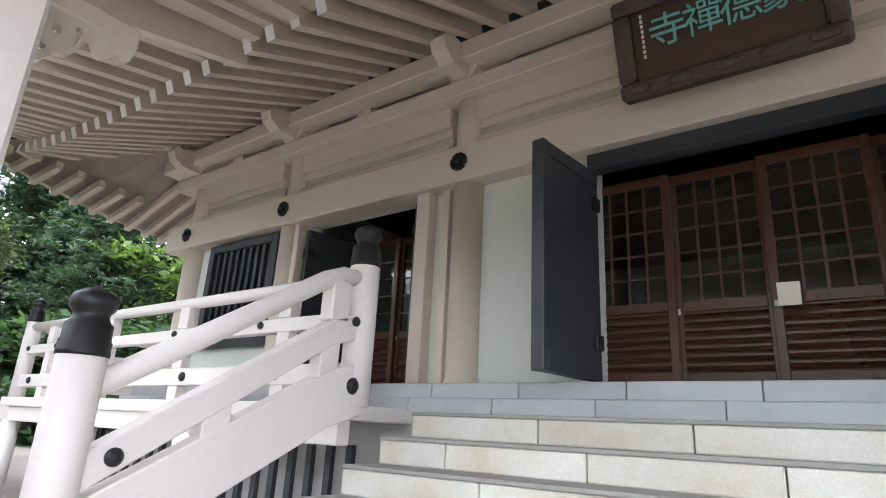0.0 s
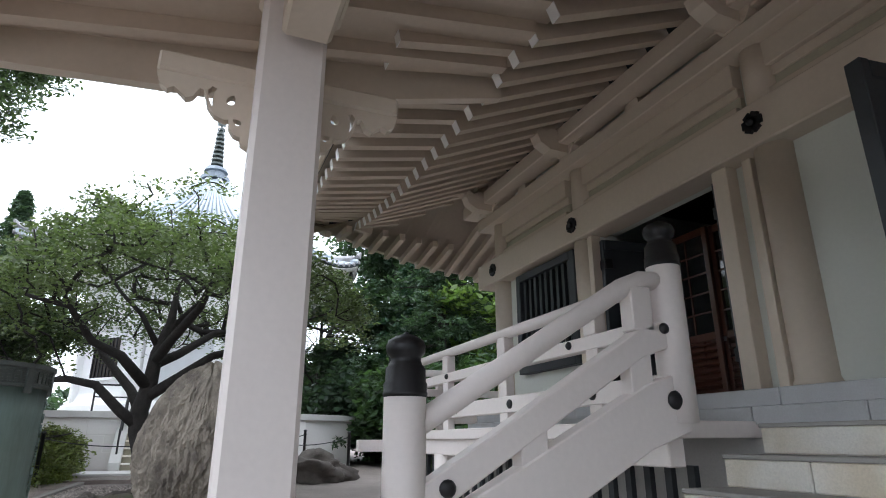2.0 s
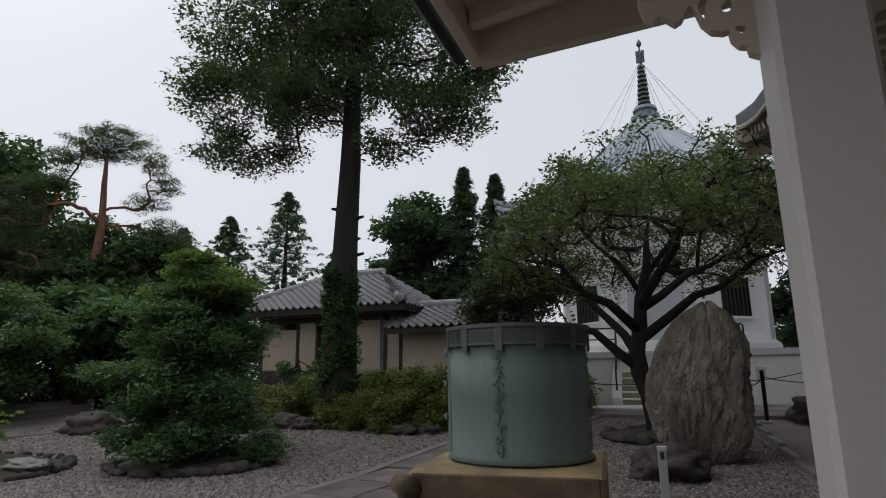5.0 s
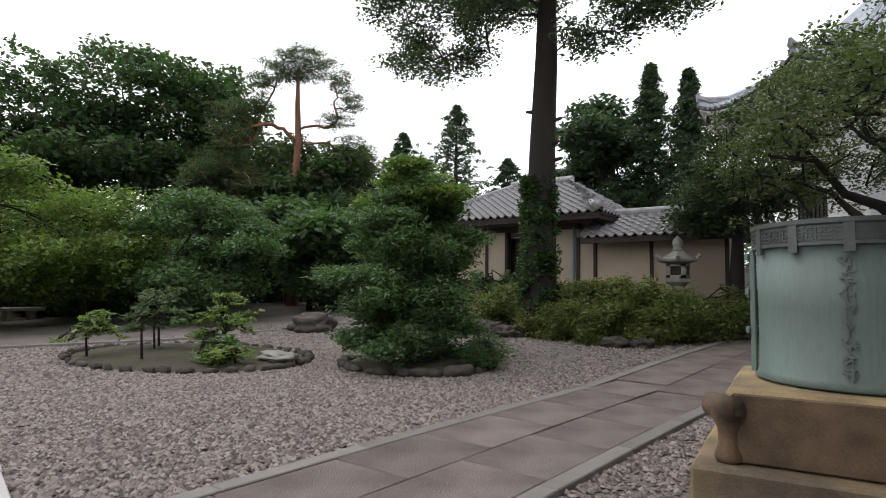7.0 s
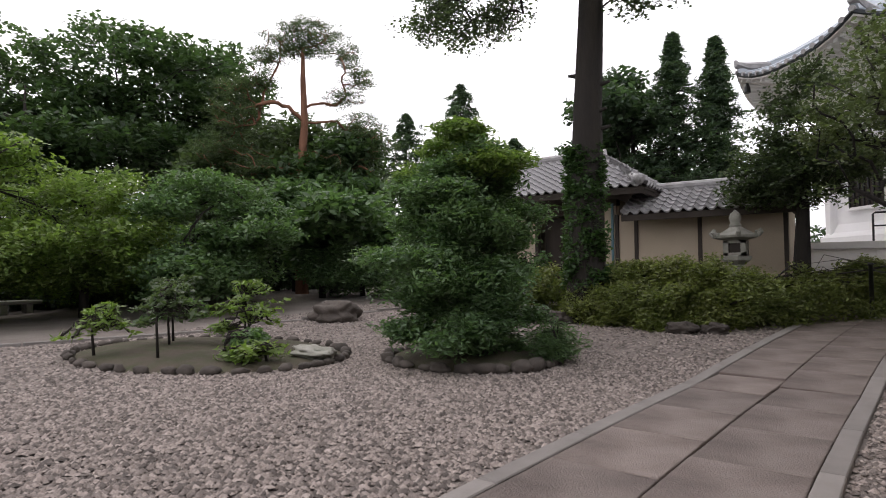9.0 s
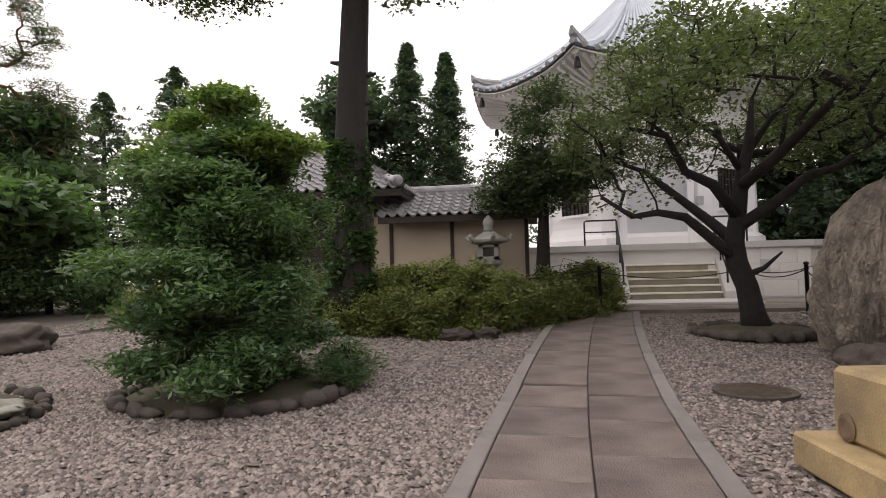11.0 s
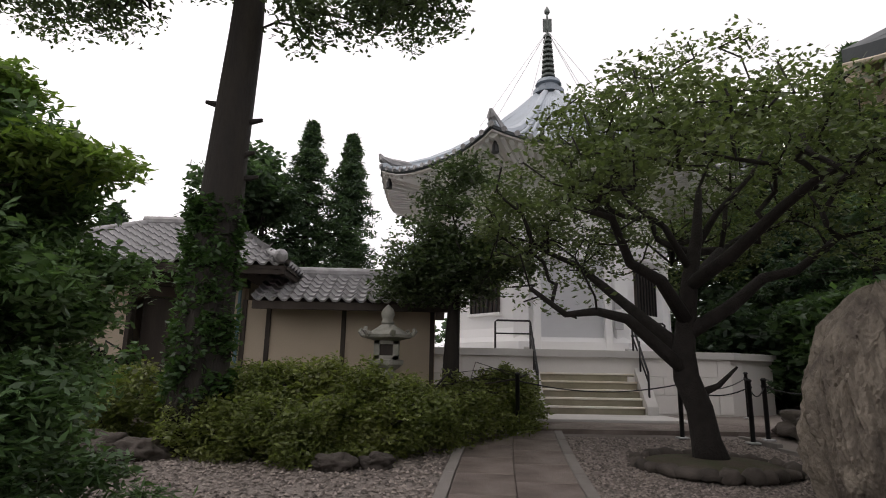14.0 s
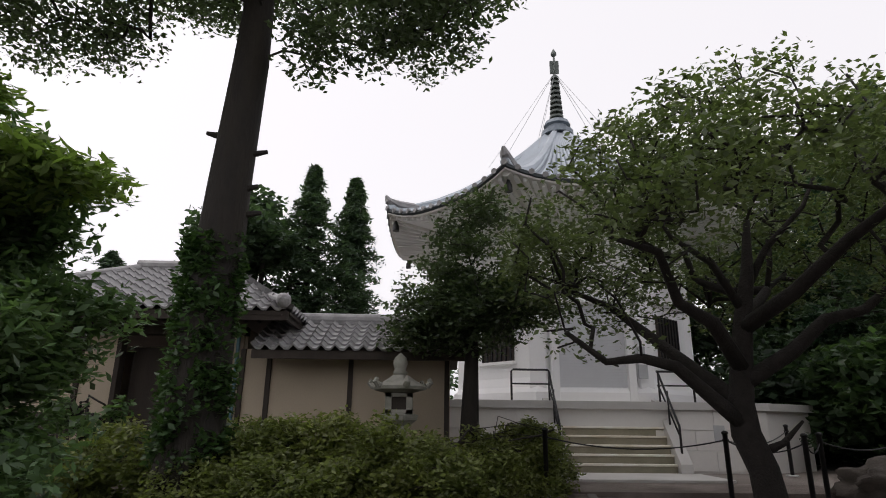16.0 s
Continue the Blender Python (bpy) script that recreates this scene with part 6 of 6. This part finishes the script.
# shrubs in the flower bed
for k, (x, y, h, lf) in enumerate(((-3.9, -10.4, 1.15, M_LEAF_PINE), (-4.7, -11.5, 1.0, M_LEAF_MAPLE), (-5.4, -10.4, 0.75, M_LEAF_BRIGHT), (-5.0, -11.9, 1.3, M_LEAF_PINE), (-3.6, -11.6, 0.8, M_LEAF_BRIGHT), (-4.5, -9.7, 0.5, M_LEAF_MAPLE), (-5.7, -10.9, 1.2, M_LEAF_BRIGHT), (-4.6, -8.95, 0.35, M_LEAF_BRIGHT))):
    x, y = x - 0.2, y + 0.2
    tree("bed_shrub", "loose leafy shrub in the stone-edged flower bed", [(x, y, 0.05), (x + 0.03, y, h * 0.5), (x, y + 0.05, h * 0.9)], [0.022, 0.016, 0.006],
         [(x, y, h * 0.78, 0.45, 0.45, h * 0.24), (x + 0.25, y - 0.22, h * 0.5, 0.28, 0.28, 0.16), (x - 0.28, y + 0.2, h * 0.62, 0.3, 0.26, 0.14)], 34, 16, 0.062, lf, M_BARK, 60 + k, 0.16, 16, limb_r=0.011, shell=0.95, gap=-0.3, flat=0.35, category="shrub", aspect=0.35)

# maples and woods at the far side of the court
def round_tree(name, label, x, y, z0, h, r, leaf, seed, clumps=420, per=36, size=0.14, bark=M_BARK, spread=0.8, low=0.35, gap=-0.1, tiers=12):
    rs = random.Random(seed)
    blobs = []
    for k in range(tiers):
        a, q = rs.uniform(0, 2 * math.pi), r * rs.uniform(0.1, 0.75 if tiers < 15 else 0.95)
        zz = z0 + h * (low + (0.86 - low) * rs.uniform(0, 1) ** 0.9)
        s = r * rs.uniform(0.35, 0.6) * (1.25 - 0.6 * (zz - z0) / h)
        blobs.append((x + q * math.cos(a), y + q * math.sin(a), zz - (0.25 * q * q / r if tiers > 14 else 0), s, s, s * (0.6 if tiers < 15 else 0.3)))
    g = ground_z(x)
    return tree(name, label, [(x, y, g - 0.05), (x, y, z0 + h * 0.25), (x, y, z0 + h * 0.8)], [0.04 * h ** 0.8, 0.03 * h ** 0.8, 0.03], blobs, clumps, per, size, leaf, bark, seed, spread, 14, gap=gap, shell=0.6, twigs=2, limb_r=0.05)


def conifer(name, label, x, y, h, r, leaf, seed, clumps=420, per=34, size=0.15, base=0.12, full=0.95):
    rs = np.random.RandomState(seed)
    g = ground_z(x)
    t = thing(name, label, "conifer", at=(x, y, g))
    part("trunk", tube(bmesh.new(), [(0, 0, -0.1), (0.05, 0, h * 0.5), (0, 0.05, h * 0.98)], [0.022 * h, 0.014 * h, 0.02], 10), M_BARK, t, smooth=True)
    f = rs.uniform(0, 1, clumps) ** 1.15
    ph = rs.uniform(0, 2 * math.pi, clumps)
    tier = 1 - 0.62 * ((f * 11 + 0.15 * np.sin(ph * 2)) % 1.0)
    rad = r * 1.6 * (1 - f) ** full * tier * (0.35 + 0.65 * rs.uniform(0, 1, clumps) ** 0.5) * (1 + 0.38 * np.sin(ph * 3 + f * 23) + 0.2 * np.sin(ph * 7 - f * 41)) + 0.03
    pts = np.stack([rad * np.cos(ph), rad * np.sin(ph), h * (base + (1 - base) * f) - rad * 0.18], 1)
    bm = bmesh.new()
    for k in range(0, clumps, 9):
        tube(bm, [(0, 0, pts[k][2] + rad[k] * 0.1), tuple(pts[k])], [0.035, 0.01], 5)
    tagged(part("branchwork", bm, M_BARK, t), kind="stuff")
    leaf_cloud("crown", pts, 0.010 * h + 0.15, per, size * 0.85, leaf, t, seed, flat=0.5, aspect=0.3, droop=0.3)
    return t


for k, (x, y, h, r, lf) in enumerate(((-9.8, -25.0, 3.2, 3.0, M_LEAF_MAPLE), (-11.5, -22.0, 3.2, 3.0, M_LEAF_MAPLE), (-2.0, -25.0, 3.2, 3.2, M_LEAF_WOOD), (-15.5, -17.0, 3.4, 2.2, M_LEAF_MAPLE), (-3.6, -19.5, 5.0, 3.3, M_LEAF_BRIGHT), (0.2, -21.0, 5.2, 3.4, M_LEAF_MAPLE), (-7.6, -20.5, 4.6, 2.8, M_LEAF_BRIGHT), (-10.5, -17.5, 4.6, 2.5, M_LEAF_MAPLE), (3.8, -22.5, 5.6, 3.0, M_LEAF_MAPLE))):
    round_tree("maple", "spreading green maple at the far side of the court", x, y, 0.2, h, r, lf, 80 + k, 760, 40, 0.075, spread=0.5, low=0.2, tiers=24, gap=-0.25)
for k, (x, y, h, r, lf) in enumerate(((-4.5, -31.0, 9.0, 4.5, M_LEAF_WOOD), (-14.0, -31.5, 14.5, 6.2, M_LEAF_WOOD), (-9.5, -30.5, 11.0, 4.4, M_LEAF_WOOD), (-18.5, -29.5, 12.0, 4.2, M_LEAF_WOOD), (-0.5, -28.0, 9.0, 4.5, M_LEAF_WOOD), (-14.5, -18.0, 4.3, 2.7, M_LEAF_MAPLE), (-18.5, -24.0, 8.5, 3.5, M_LEAF_PINE), (-17.5, -20.5, 7.0, 3.0, M_LEAF_WOOD), (-21.5, -27.0, 8.5, 3.4, M_LEAF_WOOD), (3.5, -34.0, 9.0, 5.0, M_LEAF_WOOD), (-15.5, -26.0, 7.5, 3.2, M_LEAF_PINE))):
    round_tree("broadleaf_tree", "large dense green broadleaf tree behind the court", x, y, 0.4, h, r, lf, 90 + k, 640, 36, 0.16, spread=0.9, low=0.3)

for k in range(17):
    x = -25.0 + k * 1.9
    round_tree("evergreen_shrub", "dense dark evergreen shrub under the far trees", x, -27.2 - 1.3 * math.sin(k * 1.9), 0.0, 2.7 + 0.5 * math.sin(k * 2.7), 1.8, M_LEAF_CEDAR, 190 + k, 170, 30, 0.12, spread=0.55, low=0.08, gap=-0.9)
# red pine with a bare upper trunk
RX, RY = -16.1, -20.9
tree("red_pine", "tall red-barked pine with flat airy foliage pads",
     [(RX, RY, 0.4), (RX + 0.1, RY, 3.0), (RX, RY - 0.1, 5.5), (RX - 0.1, RY, 7.5), (RX, RY, 9.3), (RX + 0.1, RY + 0.1, 10.6)], [0.27, 0.22, 0.19, 0.15, 0.11, 0.06],
     [(RX + 0.63 * u - 0.3 * v, RY - 0.78 * u + 0.3 * v, z, 1.1 * r, 1.1 * r, 0.6 * r) for u, v, z, r in (
         (0.0, 0, 11.5, 0.9), (0.9, 0.4, 11.0, 0.9), (-0.9, 0, 11.1, 0.9), (1.5, 0, 10.2, 0.8), (-1.6, 0.5, 10.3, 0.8), (0.3, 1.2, 10.6, 0.8), (0.2, -1.2, 10.5, 0.8), (-2.2, 0, 9.4, 0.8), (1.9, 0.6, 9.2, 0.8), (-1.9, -0.6, 8.5, 0.8),
         (2.6, 0, 9.0, 1.0), (3.0, 0.6, 8.0, 1.1), (2.5, -0.6, 7.1, 1.1), (3.5, 0, 6.3, 1.2), (-2.2, 0.5, 7.4, 1.0), (-2.8, 0, 6.6, 1.1), (2.2, 1.0, 5.6, 1.2), (-2.2, -0.8, 5.6, 1.1), (3.2, -0.5, 4.8, 1.2), (-3.0, 0.6, 4.8, 1.1), (0.6, 1.6, 4.6, 1.2))],
     1700, 46, 0.062, M_LEAF_PINE, M_PINEBARK, 61, 0.30, gap=-0.6, shell=0.8, grown=420, fork_z=4.0, tip=0.016, flat=0.45, aspect=0.2)

# conifers behind the gatehouse and far firs
for k, (x, y, h, r) in enumerate(((-27.5, -8.93, 11.7, 2.0), (-26.7, -7.0, 10.8, 1.5))):
    conifer("cedar", "tall dark cedar behind the gatehouse", x, y, h, r, M_LEAF_CEDAR, 101 + k, 2000, 18, 0.125, full=0.85)
for k, (x, y, h, r) in enumerate(((-27.8, -10.9, 11.8, 3.3), (-29.0, -13.6, 10.4, 2.6))):
    round_tree("broadleaf_tree", "dark broadleaf tree behind the gatehouse", x, y, 0.4, h, r, M_LEAF_CEDAR, 111 + k, 560, 36, 0.17, spread=0.8, low=0.3)
for k, (x, y, h, r) in enumerate(((-41.0, -29.5, 16.8, 4.6), (-38.0, -33.0, 14.2, 4.4), (-36.0, -36.0, 13.0, 4.0), (-43.0, -25.5, 12.0, 3.6))):
    conifer("fir", "dark pointed fir on the far skyline", x, y, h, r, M_LEAF_CEDAR, 121 + k, 1100, 18, 0.2, full=0.75)
# woods beyond the hall corner and beside the pagoda
for k, (x, y, h, r) in enumerate(((-21.5, 9.0, 9.0, 2.6), (-27.0, 9.5, 14.0, 3.0), (-19.0, 13.5, 13.0, 2.8), (-32.0, 14.0, 14.0, 3.2))):
    conifer("cedar", "tall blue-green cedar in the wood beside the hall", x, y, h, r, leaf_mat("cedar_blue_green", (0.035, 0.075, 0.05), (0.025, 0.055, 0.04)) if k == 0 else M_LEAF_CEDAR, 131 + k, 520, 36, 0.17)
for k, (x, y, h, r, lf) in enumerate(((-23.0, 15.5, 11.5, 4.2, M_LEAF_CEDAR), (-17.5, 11.0, 7.5, 2.7, M_LEAF_BRIGHT), (-16.5, 7.8, 3.8, 2.0, M_LEAF_WOOD), (-28.0, 19.0, 13.0, 5.0, M_LEAF_CEDAR), (-18.5, 7.0, 3.0, 1.6, M_LEAF_WOOD), (-27.5, 6.0, 9.5, 3.2, M_LEAF_CEDAR), (-16.0, 14.5, 9.0, 3.4, M_LEAF_WOOD), (-21.0, 7.2, 4.2, 2.2, M_LEAF_CEDAR), (-26.0, 12.0, 6.0, 4.0, M_LEAF_CEDAR))):
    round_tree("broadleaf_tree", "dense broadleaf tree in the wood beside the hall", x, y, 0.3, h, r, lf, 141 + k, 560, 36, 0.15, spread=0.8, low=0.12)
for k, (x, y, h, r, lf) in enumerate(((-24.5, 10.5, 13.0, 4.4, M_LEAF_CEDAR), (-20.5, 16.5, 13.5, 4.6, M_LEAF_CEDAR), (-26.0, 15.5, 14.5, 5.0, M_LEAF_WOOD), (-15.5, 18.5, 12.0, 4.4, M_LEAF_WOOD))):
    round_tree("broadleaf_tree", "tall dense broadleaf tree in the wood beside the hall", x, y, 0.2, h, r, lf, 161 + k, 900, 44, 0.15, spread=0.9, low=0.06, gap=-0.9)
conifer("cedar", "tall blue-green cedar in the wood beside the hall", -18.2, 8.6, 10.5, 2.1, M_LEAF_CEDAR, 171, 1300, 22, 0.13, full=0.75)
# far woods all round
fw = []
rsv = random.Random(17)
for k in range(90):
    a = k / 90 * 2 * math.pi
    d = rsv.uniform(52, 70)
    fw.append((d * math.cos(a) - 12, d * math.sin(a) - 8, rsv.uniform(2.0, 4.2), 4.5, 4.5, rsv.uniform(3, 4.5)))
fwt = thing("far_woods", "dense dark green woods round the temple grounds", "woods", kind="stuff")
leaf_cloud("crown", blob_points(fw, 2600, 19, 0.5), 1.4, 26, 0.42, M_LEAF_CEDAR, fwt, 20)
tagged(fwt.children[0], kind="stuff")

# glimpse of a far building
bld = thing("office_block", "pale blue-green building behind the trees", "building", at=(4.5, -46, 0))
part("body", boxes(((-5, -4, 0), (5, 4, 15.5))), M_BUILDING, bld)
part("roof", boxes(((-5.3, -4.3, 15.5), (5.3, 4.3, 16))), M_STEPGREY, bld)
for k in range(5):
    for j in range(6):
        part("window", boxes(((-4.6 + j * 1.6, 4.0, 2 + k * 2.7), (-3.4 + j * 1.6, 4.04, 3.6 + k * 2.7))), M_INTERIOR, bld)

# stone bench far off
bench = thing("stone_bench", "low dark stone bench on the far gravel", "bench", at=(-7.2, -24.3, 0))
part("seat", box(bmesh.new(), (-0.7, -0.25, 0.32), (0.7, 0.25, 0.44), bevel=0.02), M_LANTERN, bench)
part("leg", box(bmesh.new(), (-0.45, -0.2, 0), (-0.25, 0.2, 0.32), bevel=0.02), M_LANTERN, bench)
part("leg", box(bmesh.new(), (0.25, -0.2, 0), (0.45, 0.2, 0.32), bevel=0.02), M_LANTERN, bench)


# ---- paving ----
def pave_y(x):
    return -3.35 - 0.023 * x + 0.0052 * x * x


def pave_turn(x):
    return math.degrees(math.atan(-0.023 + 0.0104 * x))


path = thing("paved_path", "worn brown-grey stone path of two slab rows with kerbs", "path", kind="structure")
for row in range(2):
    x = 3.6 + row * 0.45
    while x > -13.9:
        L = 0.98
        xc = x - L / 2
        yc = pave_y(xc) + (-0.35 if row == 0 else 0.36)
        ob = part("paving_slab", box(bmesh.new(), (-L / 2 + 0.004, -0.348, -0.06), (L / 2 - 0.004, 0.348, 0.018), bevel=0.006), M_PAVE, path)
        ob.matrix_basis = pose(xc, yc, ground_z(xc) - 0.003 + 0.004 * math.sin(x * 7 + row), 0.4 * math.sin(x * 3), math.degrees(math.atan(0.05)) if xc < -6.9 else 0, pave_turn(xc))
        x -= L
for side in (-1, 1):
    x = 3.6
    while x > -13.6:
        L = 1.25
        xc = x - L / 2
        yc = pave_y(xc) + side * 0.785 + 0.005
        ob = part("kerb_stone", box(bmesh.new(), (-L / 2 + 0.004, -0.07, -0.1), (L / 2 - 0.004, 0.07, 0.022), bevel=0.008), M_KERB, path)
        ob.matrix_basis = pose(xc, yc, ground_z(xc), 0, math.degrees(math.atan(0.05)) if xc < -6.9 else 0, pave_turn(xc))
        x -= L
tagged(part("forecourt", boxes(((-17.2, -1.75, 0.28), (-13.6, 3.3, 0.405))), M_PAVE), "brown worn paving before the pagoda steps", "pavement", kind="structure")
# second path running south
path2 = thing("side_path", "pale stone side path with kerbs", "path", kind="structure")
SLOPE = 0.246
y = -4.3
while y > -30:
    xk = -0.66 - (-5.26 - (y - 0.6)) * SLOPE
    for c in range(2):
        ob = part("paving_slab", box(bmesh.new(), (-0.42, -0.6 + 0.005, -0.06), (0.42, 0.6 - 0.005, 0.02), bevel=0.006), M_CONCRETE, path2)
        ob.matrix_basis = pose(xk + 0.60 + 0.86 * c, y - 0.6, 0, 0, 0, -13.4)
    ob = part("kerb_stone", box(bmesh.new(), (-0.075, -0.6 + 0.004, -0.1), (0.075, 0.6 - 0.004, 0.03), bevel=0.008), M_CONCRETE, path2)
    ob.matrix_basis = pose(xk + 0.06, y - 0.6, 0, 0, 0, -13.4)
    y -= 1.18
kb = thing("court_kerb", "narrow stone edging across the gravel court", "kerb", kind="structure")
for k in range(10):
    p = Vector((-2.9, -14.7, 0)).lerp(Vector((-13.5, -12.1, 0)), (k + 0.5) / 10)
    ob = part("kerb_stone", box(bmesh.new(), (-0.53, -0.06, -0.1), (0.53, 0.06, 0.04), bevel=0.008), M_KERB, kb)
    ob.matrix_basis = pose(p.x, p.y, ground_z(p.x), 0, 0, -13.8)
kb2 = thing("apron_kerb", "narrow stone edging beside the hall gravel", "kerb", kind="structure")
for k in range(8):
    p = Vector((-13.4, 1.9, 0)).lerp(Vector((-4.0, 1.9, 0)), (k + 0.5) / 8)
    ob = part("kerb_stone", box(bmesh.new(), (-0.58, -0.05, -0.1), (0.58, 0.05, 0.04), bevel=0.008), M_KERB, kb2)
    ob.matrix_basis = pose(p.x, p.y, ground_z(p.x), 0, 0, 0)


# ---- gravel: loose stones over the near court ----
def gravel(name, x0, x1, y0, y1, n, seed, size):
    rs = np.random.RandomState(seed)
    x, y = rs.uniform(x0, x1, n), rs.uniform(y0, y1, n)
    d = y - (-3.35 - 0.023 * x + 0.0052 * x * x)
    keep = (np.abs(d) > 0.87) & (np.maximum(np.abs(x + 3.94), np.abs(y + 0.9)) > 0.9) & ((((x + 5.2) / 1.65) ** 2 + ((y + 10.7) / 2.4) ** 2) > 1) & ((((x + 6.85) / 1.1) ** 2 + ((y + 6.8) / 1.2) ** 2) > 1) & (((x + 7.0) ** 2 + (y + 1.27) ** 2) > 0.17) & ((((x + 10.75) / 0.9) ** 2 + ((y - 0.1) / 0.9) ** 2) > 1) & ((y > -4.2) | (x < -0.69 - (-5.26 - y) * 0.246))
    x, y = x[keep], y[keep]
    n = len(x)
    g = np.where(x > -6.5, 0.0, np.minimum(0.45, (-6.5 - x) * 0.05)) - 0.022
    s = size * rs.uniform(0.55, 1.5, n)
    base = np.array([(1, 0, 0), (0.25, 0.95, 0), (-0.85, 0.5, 0), (-0.75, -0.6, 0), (0.3, -0.95, 0), (0.15, 0.1, 0.75)])
    v = np.repeat(base[None], n, 0) * rs.uniform(0.75, 1.25, (n, 6, 3))
    a = rs.uniform(0, 2 * math.pi, n)
    ca, sa = np.cos(a)[:, None], np.sin(a)[:, None]
    ex = rs.uniform(0.65, 1.0, n)[:, None]
    vx, vy = v[:, :, 0] * s[:, None], v[:, :, 1] * s[:, None] * ex
    V = np.stack([vx * ca - vy * sa + x[:, None], vx * sa + vy * ca + y[:, None], v[:, :, 2] * s[:, None] * rs.uniform(0.6, 1.1, n)[:, None] + g[:, None] + (s * rs.uniform(-0.1, 0.35, n))[:, None]], 2).reshape(-1, 3).astype(np.float32)
    tri = np.array([(0, 1, 5), (1, 2, 5), (2, 3, 5), (3, 4, 5), (4, 0, 5)])
    F = (tri[None] + (np.arange(n) * 6)[:, None, None]).reshape(-1).astype(np.int32)
    me = bpy.data.meshes.new(name)
    me.vertices.add(len(V))
    me.vertices.foreach_set("co", V.ravel())
    me.loops.add(len(F))
    me.loops.foreach_set("vertex_index", F)
    me.polygons.add(len(F) // 3)
    me.polygons.foreach_set("loop_start", np.arange(0, len(F), 3, dtype=np.int32))
    me.update(calc_edges=True)
    me.materials.append(M_GRAVEL)
    tagged(new(name, me), "loose grey-brown gravel stones covering the court", "gravel", kind="stuff")


gravel("gravel", -8.0, 1.5, -9.5, -3.0, 80000, 5, 0.021)
gravel("gravel", -13.2, 0.5, -2.8, 1.8, 70000, 6, 0.021)
gravel("gravel", -13.0, 0.5, -14.5, -3.0, 50000, 7, 0.026)
